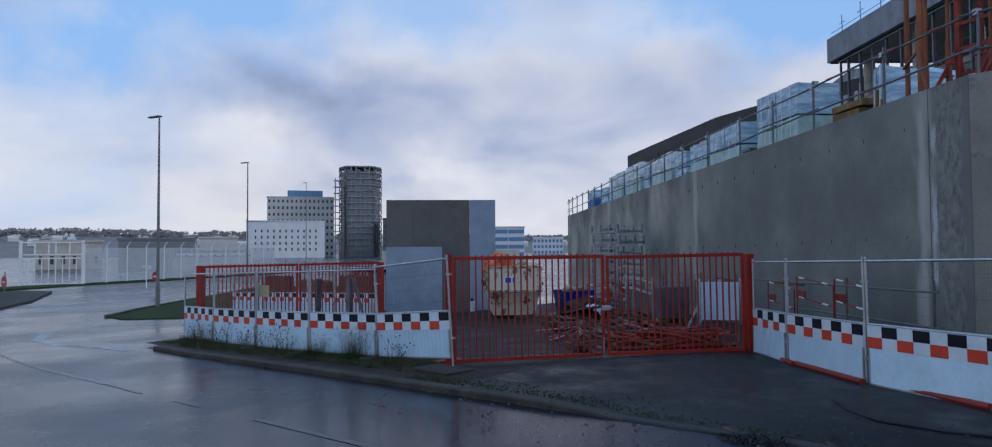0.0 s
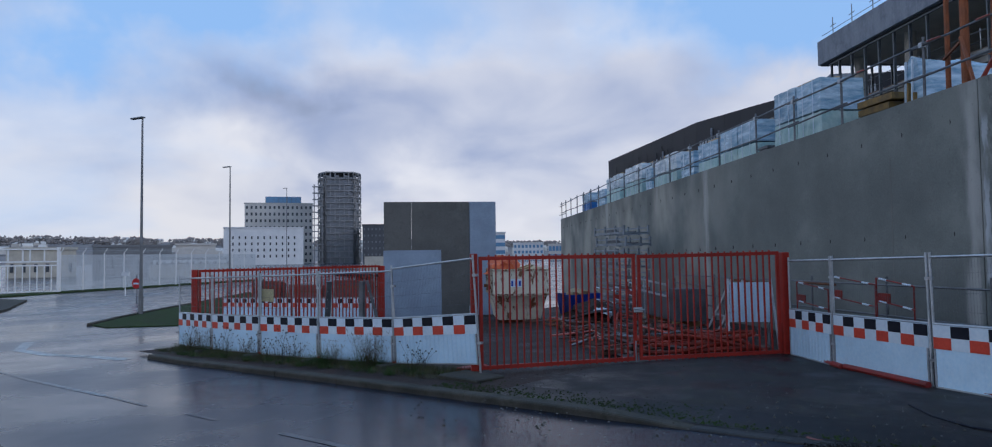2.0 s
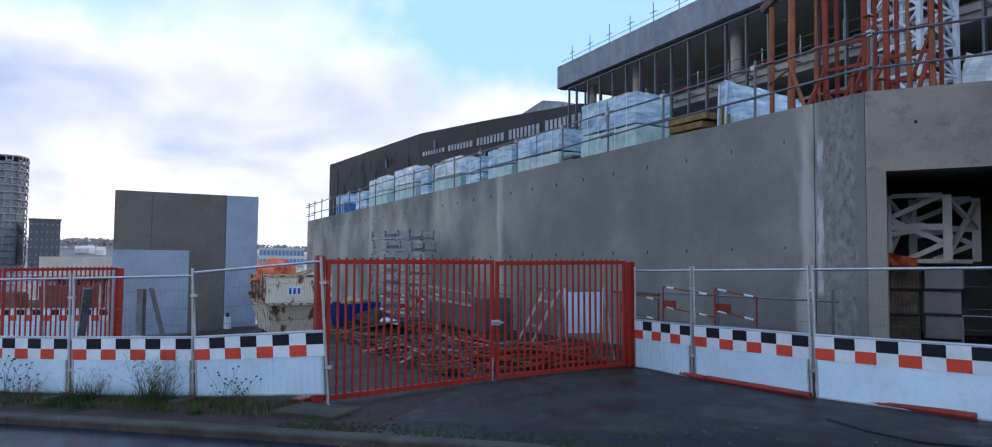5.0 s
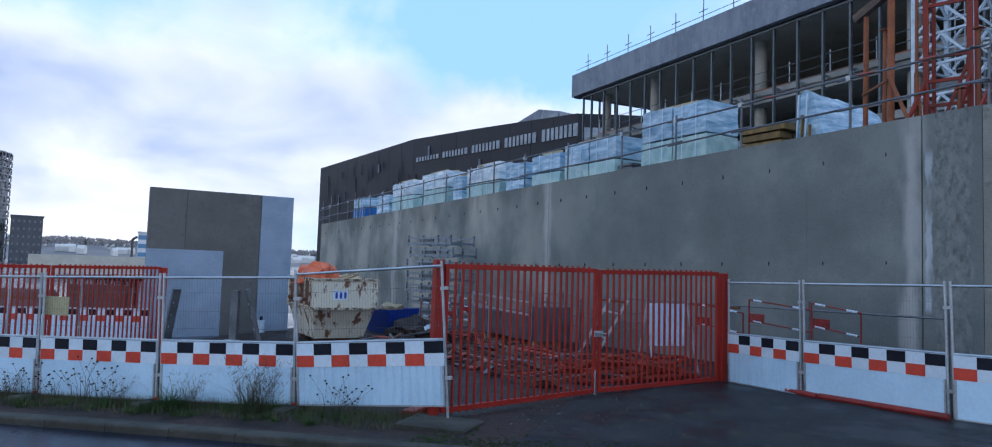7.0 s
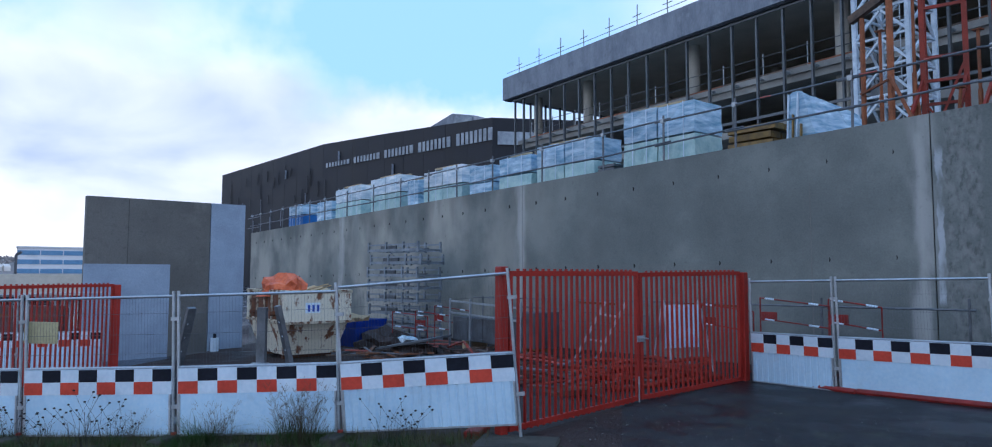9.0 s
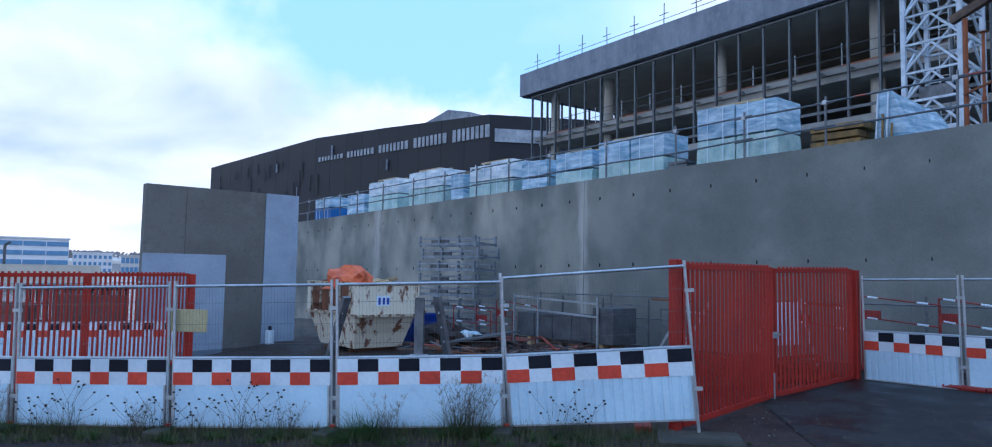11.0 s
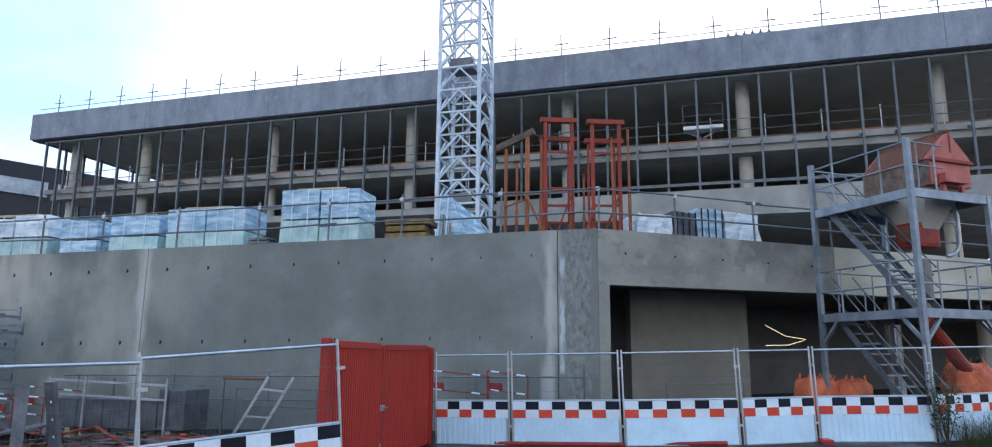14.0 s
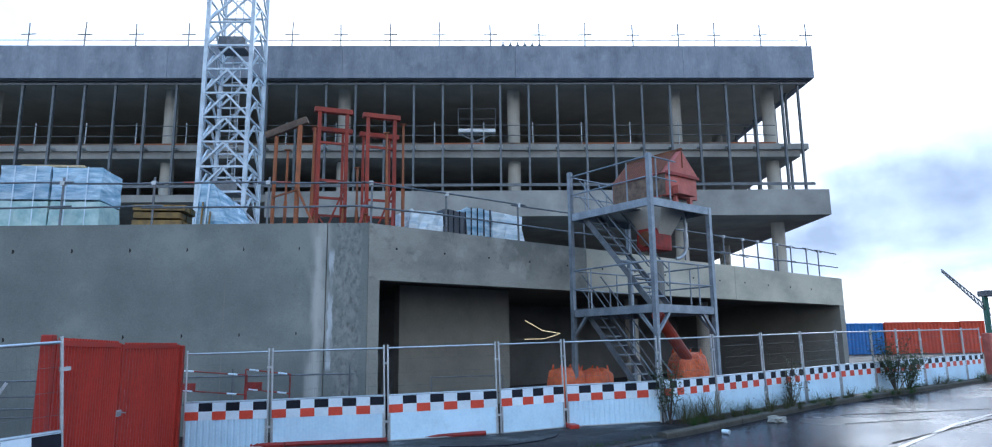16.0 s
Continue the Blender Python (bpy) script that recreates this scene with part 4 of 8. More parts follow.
def set_leaf(a, b, h, ua=0.1, ub=0.1):
    w = math.hypot(b[0] - a[0], b[1] - a[1])
    ob = gate_leaf(w, h)
    za, zb = G(*a) + ua, G(*b) + ub
    ob.matrix_world = pose(a[0], a[1], za, 0, 0, math.degrees(math.atan2(b[1] - a[1], b[0] - a[0]))) @ pose(0, 0, 0, 0, -math.degrees(math.atan2(zb - za, w)), 0)


gate_post(35.82, -18.95); gate_post(36.86, -25.23, 2.31, 0.13)
set_leaf((36.88, -25.13), (36.14, -22.06), 2.13, 0.12, 0.08); set_leaf((36.14, -22.0), (35.84, -19.05), 2.11, 0.08, 0.06)
gate_post(29.2, -33.2, 2.28); gate_post(24.6, -28.4, 2.25)
set_leaf((29.13, -33.11), (26.95, -30.84), 2.17); set_leaf((26.9, -30.8), (24.68, -28.48), 2.17)


# ---- street lamps ----
def street_lamp(x, y, top, yaw):
    z = G(x, y)
    ob = thing("street_lamp", pose(x, y, z, 0, 0, yaw), "slim grey steel street lamp with a flat head", "street lamp", group="street lamps")
    h = top - z
    bm = bmesh.new(); tube(bm, (0, 0, -0.1), (0, 0, h), 0.10, 12, r2=0.05); part("pole", bm, M["lampgrey"], ob)
    bm = bmesh.new(); tube(bm, (0, 0, 0), (0, 0, 1.2), 0.13, 12); part("base_sleeve", bm, M["lampgrey"], ob)
    bm = bmesh.new(); box(bm, -0.95, -0.14, h, 0.1, 0.14, h + 0.09); bevelled(bm, 0.03); part("lamp_head", bm, M["lampgrey"], ob)
    return ob


street_lamp(8.9, -43.9, 10.2, 60)
street_lamp(-20.8, -48.8, 11.1, 60)


# ---- kerbs and weeds ----
def kerb_run(s0, s1, h, group, h1=None, mt="kerb"):
    s = s0
    while s < s1 - 0.2:
        e = min(s + 1.0, s1)
        (ax_, ay_), (bx_, by_) = along(EDGE, s), along(EDGE, e - 0.004)
        w = math.hypot(bx_ - ax_, by_ - ay_)
        bm = bmesh.new()
        ends = []
        for f in (0.0, 0.33, 0.66, 1.0):
            hh = h if h1 is None else h + (h1 - h) * (s + f * (e - s) - s0) / (s1 - s0)
            prof = [(0.0, -0.25), (0.0, hh - 0.035), (0.008, hh - 0.014), (0.03, hh), (0.23, hh + 0.004), (0.25, hh - 0.012), (0.25, -0.25)]
            ends.append([bm.verts.new((w * f, yy + 0.006 * math.sin(7 * s + 3 * w * f), zz)) for yy, zz in prof])
        for ra, rb in zip(ends, ends[1:]):
            for q in range(len(prof) - 1):
                bm.faces.new((ra[q], ra[q + 1], rb[q + 1], rb[q]))
        bm.faces.new(ends[0][::-1]); bm.faces.new(ends[-1])
        ob = new("kerb_stone", mesh_of("kerb_stone", bm, M[mt]))
        za, zb = G(ax_, ay_), G(bx_, by_)
        ob.matrix_world = pose(ax_, ay_, za, 0, 0, math.degrees(math.atan2(by_ - ay_, bx_ - ax_))) @ pose(0, 0, 0, 0, -math.degrees(math.atan2(zb - za, w)), 0)
        tagged(ob, "mossy weathered concrete kerb stone beside the road", "kerb", group=group, kind="structure")
        s = e


kerb_run(1.4, 15.0, 0.11, "kerb stones by the left fence")
kerb_run(15.0, 16.4, 0.11, "kerb stones by the left fence", 0.03)
kerb_run(16.4, 22.0, 0.03, "dropped kerb stones at the gate", None, "kerb_drop")
kerb_run(22.0, LEN - 10, 0.12, "kerb stones by the far fence")

rng = random.Random(4)


def grass_tuft(h, n, spread, mt):
    """Arching blades springing from one crown, the outer ones bowed to the ground."""
    bm = bmesh.new()
    for _ in range(n):
        a = rng.uniform(0, 6.283)
        r = spread * rng.random() ** 1.3
        x, y = r * math.cos(a), r * math.sin(a)
        hh = h * rng.uniform(0.45, 1.1)
        b = a + rng.uniform(-0.9, 0.9)
        lean = hh * rng.uniform(0.2, 1.5)
        droop = rng.uniform(0.0, 0.55) * lean / hh
        w = rng.uniform(0.0025, 0.0048)
        dx, dy = math.cos(b), math.sin(b)
        prev = None
        for k in range(6):
            t = k / 5
            o = lean * t ** 1.7
            z = -0.03 + hh * (t * 1.15 - (0.15 + droop) * t * t * t)
            pw = w * (1 - 0.9 * t * t)
            cur = [bm.verts.new((x + dx * o - dy * pw, y + dy * o + dx * pw, z)), bm.verts.new((x + dx * o + dy * pw, y + dy * o - dx * pw, z))]
            if prev:
                bm.faces.new((prev[0], prev[1], cur[1], cur[0]))
            prev = cur
    return mesh_of("grass_tuft", bm, M[mt])


def flower_stems(h, n, spread):
    bm = bmesh.new()
    for _ in range(n):
        x, y = rng.uniform(-spread, spread), rng.uniform(-0.06, 0.06)
        hh = h * rng.uniform(0.35, 1.0)
        tx, ty = x * 1.2 + rng.uniform(-0.22, 0.22), y + rng.uniform(-0.05, 0.05)
        bar(bm, (x * 0.45, y, 0), (x * 0.75 + rng.uniform(-0.06, 0.06), y, hh * 0.6), 0.0032); bar(bm, (x * 0.7, y, hh * 0.55), (tx, ty, hh), 0.0025)
        m = Matrix.Translation((tx, ty, hh)) @ Matrix.Diagonal((0.019, 0.019, 0.014, 1))
        bmesh.ops.create_icosphere(bm, subdivisions=1, radius=1.0, matrix=m)
    return mesh_of("dried_weed", bm, M["weed_dark"])


def dry_stems(h, n, spread):
    """Tall thin straw stems with branching seed heads, leaning with the wind."""
    bm = bmesh.new()
    for _ in range(n):
        a, r = rng.uniform(0, 6.283), spread * rng.random()
        x, y = r * math.cos(a), r * math.sin(a)
        hh = h * rng.uniform(0.55, 1.05)
        dx, dy = 0.5 * math.cos(a) * rng.random() - 0.12, 0.5 * math.sin(a) * rng.random()
        p = Vector((x, y, -0.02))
        for k in range(1, 5):
            t = k / 4
            q = Vector((x + dx * hh * t ** 1.6, y + dy * hh * t ** 1.6, hh * (t - 0.08 * t * t)))
            bar(bm, p, q, 0.0036 * (1.25 - t))
            if k >= 2:
                for _b in range(3):
                    e = q + Vector((rng.uniform(-0.07, 0.07), rng.uniform(-0.07, 0.07), rng.uniform(0.02, 0.09)))
                    bar(bm, q, e, 0.0022)
            p = q
    return mesh_of("dry_grass", bm, M["straw"])


TUFTS = [grass_tuft(0.50, 90, 0.17, "weed"), grass_tuft(0.30, 70, 0.20, "grass"), grass_tuft(0.58, 70, 0.14, "weed"), grass_tuft(0.17, 90, 0.25, "grass"), grass_tuft(0.46, 110, 0.20, "grass")]
DRY = [dry_stems(0.80, 34, 0.20), dry_stems(0.62, 24, 0.16)]
STEMS = [flower_stems(0.62, 14, 0.28), flower_stems(0.5, 10, 0.2), flower_stems(0.75, 18, 0.34)]


def plant(me, x, y, up, label, cat, s=1.0):
    ob = new(me.name.split(".")[0], me)
    ob.matrix_world = pose(x, y, G(x, y) + up, 0, 0, rng.uniform(0, 360)) @ Matrix.Diagonal((s, s, s, 1))
    return tagged(ob, label, cat, group="weeds along the fence", kind="stuff" if cat == "weed" else "")


FL = [(x, y) for x, y, _ in LEFT]
for k in range(70):
    x, y = along(FL, rng.uniform(0.2, 10.9))
    o = rng.uniform(0.12, 0.75)
    plant(rng.choice(TUFTS[1:2] + TUFTS[3:4] * 4), x + 0.7 * o, y - 0.71 * o, 0.1, "low green and straw weeds along the verge", "grass", rng.uniform(0.4, 0.8))
for s_, sc, o, k in ((7.15, 0.95, 0.35, 4), (7.32, 1.05, 0.30, 4), (7.0, 0.8, 0.45, 1), (8.35, 1.1, 0.22, 4), (8.55, 0.95, 0.3, 0), (8.15, 0.8, 0.3, 1), (8.75, 0.7, 0.25, 4), (9.6, 0.6, 0.3, 1), (10.2, 0.55, 0.35, 3), (5.2, 0.5, 0.3, 1), (3.0, 0.7, 0.25, 0), (1.9, 0.9, 0.22, 0), (2.3, 0.7, 0.25, 4), (1.2, 0.8, 0.2, 2)):
    x, y = along(FL, s_)
    plant(TUFTS[k], x + 0.71 * o, y - 0.70 * o, 0.09, "arching green and straw grass tuft against the fence", "grass", sc)
for s_, sc, k in ((8.4, 1.0, 0), (8.6, 0.95, 0), (7.45, 0.9, 1), (4.2, 0.8, 1), (2.1, 0.9, 0), (1.5, 0.85, 1), (6.2, 0.7, 1)):
    x, y = along(FL, s_)
    plant(DRY[k], x + 0.17, y - 0.17, 0.09, "dry straw-brown grass stems in front of the fence", "grass", sc)
for s_, k in ((1.0, 2), (2.6, 1), (3.1, 2), (4.0, 1), (4.5, 0), (4.9, 1), (5.5, 2), (5.9, 0), (9.7, 0), (9.95, 1)):
    x, y = along(FL, s_)
    ob = plant(STEMS[k], x + 0.1, y - 0.12, 0.08, "dried dark flower stems in front of the fence", "weed", 0.95)
    ob.matrix_world = pose(x + 0.1, y - 0.12, G(x, y) + 0.08, 0, 0, 48)
# matted dead grass over the whole verge
vv, ff = [], []
for _ in range(9000):
    x, y = along(FL, rng.uniform(0.0, 11.0))
    o = rng.uniform(-0.25, 0.72) if rng.random() < 0.6 else rng.gauss(0.05, 0.12)
    x, y = x + 0.71 * o + rng.uniform(-.05, .05), y - 0.70 * o + rng.uniform(-.05, .05)
    h, b, le = rng.uniform(0.05, 0.17) * (1.35 if abs(o) < 0.25 else 1.0), rng.uniform(0, 6.283), rng.uniform(0.02, 0.12)
    dx, dy = math.cos(b), math.sin(b)
    z = G(x, y) + 0.085
    i0 = len(vv)
    vv += [(x - dy * 0.005, y + dx * 0.005, z), (x + dy * 0.005, y - dx * 0.005, z), (x + dx * le, y + dy * le, z + h)]
    ff.append((i0, i0 + 1, i0 + 2))
me = bpy.data.meshes.new("verge_grass"); me.from_pydata(vv, [], ff); me.materials.append(M["weed"])
tagged(new("verge_grass", me), "matted dead grass and weeds on the verge", "grass", kind="stuff")
vv, ff = [], []
for _ in range(900):
    x, y = rng.uniform(34.5, 46), rng.uniform(-26.5, -15.5)
    u = (x - 36.8) * 0.71 - (y + 25.3) * 0.70
    if u > 3.6 or (x < 36.4 and y < -18.5 and u < -0.4) or y > -18.9 + max(0, x - 38) * 0.35:
        continue
    r, z, i0 = rng.uniform(0.008, 0.03), G(x, y) + 0.10, len(vv)
    vv += [(x - r, y, z), (x, y - r, z), (x + r, y + r * 0.4, z), (x, y + r, z), (x, y, z + r * 0.9)]
    ff += [(i0, i0 + 1, i0 + 4), (i0 + 1, i0 + 2, i0 + 4), (i0 + 2, i0 + 3, i0 + 4), (i0 + 3, i0, i0 + 4)]
me = bpy.data.meshes.new("loose_grit"); me.from_pydata(vv, [], ff); me.materials.append(M["kerb"])
tagged(new("loose_grit", me), "loose grit scattered over the gate apron", "grit", kind="stuff")
def edge_gap(x, y):
    """How far a point lies from the road's edge."""
    best = 99.0
    for (ax_, ay_), (bx_, by_) in zip(EDGE, EDGE[1:]):
        dx, dy = bx_ - ax_, by_ - ay_
        t = max(0.0, min(1.0, ((x - ax_) * dx + (y - ay_) * dy) / (dx * dx + dy * dy)))
        best = min(best, math.hypot(x - ax_ - t * dx, y - ay_ - t * dy))
    return best


# pale broken stone and grit, thickest at the end of the raised kerb
vv, ff = [], []
for k in range(1100):
    if k < 230:
        x, y = rng.gauss(40.25, 0.36), rng.gauss(-22.95, 0.26)
        x, y = x + (y + 22.95) * 0.5, y + (x - 40.25) * 0.5
    else:
        x, y = rng.uniform(36.4, 45.5), rng.uniform(-25.5, -16.2)
        if (x - 36.8) * 0.71 - (y + 25.3) * 0.70 > 3.4 or y > -19.2 + max(0, x - 38) * 0.35 or (x < 37.2 and y < -24.0):
            continue
    o = edge_gap(x, y)
    r, z, i0 = rng.uniform(0.006, 0.022), G(x, y) + 0.022 + 0.085 * min(1, o / 1.5), len(vv)
    a = rng.uniform(0, 6.28)
    c, s = math.cos(a) * r, math.sin(a) * r
    vv += [(x - c, y - s, z), (x + s * 0.7, y - c * 0.7, z), (x + c, y + s, z), (x - s * 0.7, y + c * 0.7, z), (x, y, z + r * 0.8)]
    ff += [(i0, i0 + 1, i0 + 4), (i0 + 1, i0 + 2, i0 + 4), (i0 + 2, i0 + 3, i0 + 4), (i0 + 3, i0, i0 + 4)]
me = bpy.data.meshes.new("broken_stone"); me.from_pydata(vv, [], ff); me.materials.append(M["grey_coat"])
tagged(new("broken_stone", me), "pale broken stone bits scattered over the apron", "grit", kind="stuff")
# moss, mud crumbs and dead leaves gathered behind the kerb
vv, ff = [], []
for _ in range(1500):
    s_ = rng.uniform(11.6, 16.6) if rng.random() < 0.75 else rng.uniform(16.6, 22.0)
    o = 0.24 + abs(rng.gauss(0, 0.32 if s_ < 16.4 else 0.10))
    x, y = along(EDGE, s_)
    x, y = x - 0.72 * o, y + 0.694 * o
    r, z, a, i0 = rng.uniform(0.008, 0.032), G(x, y) + PAVE(s_, o) - 0.004, rng.uniform(0, 6.28), len(vv)
    c, q = math.cos(a) * r, math.sin(a) * r
    vv += [(x - c, y - q, z), (x + q * 0.7, y - c * 0.7, z), (x + c, y + q, z), (x - q * 0.7, y + c * 0.7, z), (x + rng.uniform(-.3, .3) * r, y, z + r * rng.uniform(0.4, 1.1))]
    ff += [(i0, i0 + 1, i0 + 4), (i0 + 1, i0 + 2, i0 + 4), (i0 + 2, i0 + 3, i0 + 4), (i0 + 3, i0, i0 + 4)]
me = bpy.data.meshes.new("moss_crumbs"); me.from_pydata(vv, [], ff); me.materials.append(M["verge"])
tagged(new("moss_crumbs", me), "moss and mud crumbs gathered behind the kerb", "moss", kind="stuff")
FRp = RIGHT[5:]
for k in range(60):
    x, y = along(FRp, rng.uniform(0.0, 18))
    o = rng.uniform(0.1, 0.9)
    plant(rng.choice(TUFTS), x + 0.57 * o, y - 0.82 * o, 0.08, "straw-coloured weeds along the far fence", "grass", rng.uniform(0.5, 1.0))
for s_ in (0.3, 0.7, 1.0, 1.4):
    x, y = along(FRp, s_)
    plant(TUFTS[2], x + 0.2, y - 0.3, 0.08, "tall straw-coloured grass tuft against the fence", "grass", 1.4)


def shrub(x, y, h, w, n, mt):
    """A low bush: bare stems and many small leaves with gaps."""
    ob = thing("shrub", pose(x, y, G(x, y) + 0.05), "straggly dark green shrub growing through the fence", "shrub", group="shrubs by the fence")
    bs, bl = bmesh.new(), bmesh.new()
    for _ in range(14):
        tip = Vector((rng.uniform(-w, w), rng.uniform(-w, w) * 0.7, h * rng.uniform(0.5, 1.0)))
        mid = tip * 0.5 + Vector((rng.uniform(-0.1, 0.1), rng.uniform(-0.1, 0.1), 0.1))
        tube(bs, (0, 0, -0.05), mid, 0.012, 5, r2=0.008); tube(bs, mid, tip, 0.008, 5, r2=0.003)
        for _ in range(n):
            t = rng.uniform(0.25, 1.05)
            c = (mid * (2 * t) if t < 0.5 else mid.lerp(tip, 2 * t - 1)) + Vector((rng.gauss(0, 0.09), rng.gauss(0, 0.09), rng.gauss(0, 0.09)))
            a = Vector((rng.uniform(-1, 1), rng.uniform(-1, 1), rng.uniform(-1, 1))).normalized() * rng.uniform(0.02, 0.045)
            b = a.orthogonal().normalized() * a.length * 0.5
            bl.faces.new([bl.verts.new(c + v) for v in (-a, b, a, -b)])
    part("branchwork", bs, M["bark"], ob)
    part("leaves", bl, M[mt], ob)["kind"] = "stuff"


shrub(54.9, -11.25, 1.9, 0.75, 130, "green"); shrub(55.5, -10.9, 1.5, 0.7, 110, "green"); shrub(46.2, -17.15, 1.5, 0.35, 40, "green")
shrub(50.2, -14.4, 1.3, 0.4, 25, "weed")

# ---- guard rail along the podium edge ----
def rail_run(pts, up, h, name_group, rails=(0.45, 1.05), red=0):
    for k, (p, q) in enumerate(zip(pts, pts[1:])):
        ob = thing("guard_rail", Matrix.Identity(4), "grey scaffold tube guard rail on the podium edge", "guard rail", group=name_group)
        zp, zq = up(p), up(q)
        bm = bmesh.new(); tube(bm, (p[0], p[1], zp - 0.3), (p[0] + rng.uniform(-.03, .03), p[1], zp + h), 0.028, 8); part("post", bm, M["galv_dark"], ob)
        for z in rails:
            bm = bmesh.new()
            a, b = Vector((p[0], p[1] - 0.03, zp + z + rng.uniform(-.03, .03))), Vector((q[0], q[1] - 0.03, zq + z + rng.uniform(-.03, .03)))
            d = (b - a).normalized() * 0.25
            tube(bm, a - d, b + d, 0.024, 8); part("rail", bm, M["galv_dark"], ob)
        bm = bmesh.new(); box(bm, p[0] - 0.05, p[1] - 0.06, zp + 1.0, p[0] + 0.05, p[1] + 0.04, zp + 1.1); part("coupler", bm, M["galv"], ob)


def wy(x, back=0.15):
    return -19.04 + (x - 1.5) * 0.0684 + back


xs_ = [1.2, 2.6, 4.2, 6.0, 7.8, 9.6, 11.4, 13.8, 16.3, 18.6, 20.7, 22.6, 24.7, 27.2, 29.8, 31.9, 34.0, 36.7, 39.0]
rail_run([(x, wy(x)) for x in xs_], lambda p: wall_top(p[0]), 1.2, "podium guard rails")
rail_run([rp(s, 0.15) for s in (0.1, 2.3, 4.7, 7.2, 9.6, 11.8, 13.9, 15.0, 15.9, 17.1, 18.0, 19.1, 19.9, 21.0)], lambda p: 5.11 - 0.0135 * (Vector(p) - R0).length, 1.1, "podium guard rails")
for k, z in enumerate((0.35, 0.95)):
    bm = bmesh.new(); tube(bm, (0.4, wy(0.4), 4.5 + z), (2.4, wy(2.4), 4.52 + z), 0.024, 8)
    tagged(new("scaffold_tube", mesh_of("scaffold_tube", bm, M["galv_dark"])), "grey scaffold tube sticking out past the wall end", "tube", group="loose scaffold tubes")
# red and white tape lengths tied on the rail
for x, w in ((34.7, 0.25), (36.9, 0.35), (38.1, 0.3)):
    bm = bmesh.new(); tube(bm, (x, wy(x) - 0.06, wall_top(x) + 1.06), (x + w, wy(x + w) - 0.06, wall_top(x + w) + 1.05), 0.016, 6)
    tagged(new("barrier_tape", mesh_of("barrier_tape", bm, M["red_faded"])), "faded red barrier tape along the guard rail", "tape", group="barrier tapes")

# ---- wrapped pallets on the podium ----
DECK = 4.35


def rough_box(bm, w, d, z0, z1, j=0.016, nx_=6, nz_=4):
    """A wrapped bale: a box with slack, uneven faces."""
    r = random.Random(int(w * 997 + z1 * 131))
    def pt(i, j_, k):
        x, y, z = -w / 2 + w * i / nx_, -d / 2 + d * j_ / 3, z0 + (z1 - z0) * k / nz_
        return Vector((x + r.uniform(-j, j), y + r.uniform(-j, j), z + r.uniform(-j, j) * (0.6 if 0 < k else 0)))
    g = {}
    for i in range(nx_ + 1):
        for jj in range(4):
            for k in range(nz_ + 1):
                if i in (0, nx_) or jj in (0, 3) or k in (0, nz_):
                    g[i, jj, k] = bm.verts.new(pt(i, jj, k))
    def quad(*q):
        bm.faces.new([g[v] for v in q])
    for i in range(nx_):
        for k in range(nz_):
            quad((i, 0, k), (i + 1, 0, k), (i + 1, 0, k + 1), (i, 0, k + 1)); quad((i, 3, k), (i, 3, k + 1), (i + 1, 3, k + 1), (i + 1, 3, k))
        for jj in range(3):
            quad((i, jj, nz_), (i + 1, jj, nz_), (i + 1, jj + 1, nz_), (i, jj + 1, nz_)); quad((i, jj, 0), (i, jj + 1, 0), (i + 1, jj + 1, 0), (i + 1, jj, 0))
    for jj in range(3):
        for k in range(nz_):
            quad((0, jj, k), (0, jj, k + 1), (0, jj + 1, k + 1), (0, jj + 1, k)); quad((nx_, jj, k), (nx_, jj + 1, k), (nx_, jj + 1, k + 1), (nx_, jj, k + 1))


def pallet_stack(x0, x1, top, film, lower="film_green", lid=True, y=None, base=None, label="insulation boards on a pallet wrapped in blue tinted film", yaw=3.9, d=1.15):
    w = x1 - x0
    xm = (x0 + x1) / 2
    y = wy(xm, 1.05) if y is None else y
    ob = thing("wrapped_pallet", pose(xm, y, DECK, 0, 0, yaw), label, "pallet", group="wrapped pallets on the podium")
    bm = bmesh.new()
    for k in range(3):
        box(bm, -w / 2, -d / 2 + k * (d - 0.1) / 2, 0, w / 2, -d / 2 + 0.1 + k * (d - 0.1) / 2, 0.1)
    for k in range(5):
        xx = -w / 2 + k * (w - 0.12) / 4
        box(bm, xx, -d / 2, 0.101, xx + 0.12, d / 2, 0.125)
    part("pallet", bm, M["timber"], ob)
    h = top - DECK
    nb = max(1, round(w / 1.25))
    for k in range(nb):
        a, b = -w / 2 + w * k / nb + 0.03, -w / 2 + w * (k + 1) / nb - 0.03
        cut = 0.13 + (h - 0.13) * 0.58
        for z0, z1, mt, nm in ((0.13, cut - 0.03, lower, "lower_bale"), (cut + 0.02, h - rng.uniform(0, 0.12), film, "upper_bale")):
            bm = bmesh.new(); rough_box(bm, b - a, d, z0, z1)
            o = part(nm, bm, M[mt], ob, smooth=False); o.location.x = (a + b) / 2
        bm = bmesh.new()
        for xx in (a + (b - a) * 0.3, a + (b - a) * 0.72):
            box(bm, xx - 0.012, -d / 2 - 0.045, 0.1, xx + 0.012, -d / 2 - 0.035, h - 0.05)
        part("strap", bm, M["check_white"], ob)
    if lid:
        bm = bmesh.new(); box(bm, -w * 0.36, -0.3, h + 0.02, w * 0.25, -0.18, h + 0.07); box(bm, -w * 0.3, 0.1, h + 0.02, w * 0.33, 0.22, h + 0.07); part("batten", bm, M["timber"], ob)


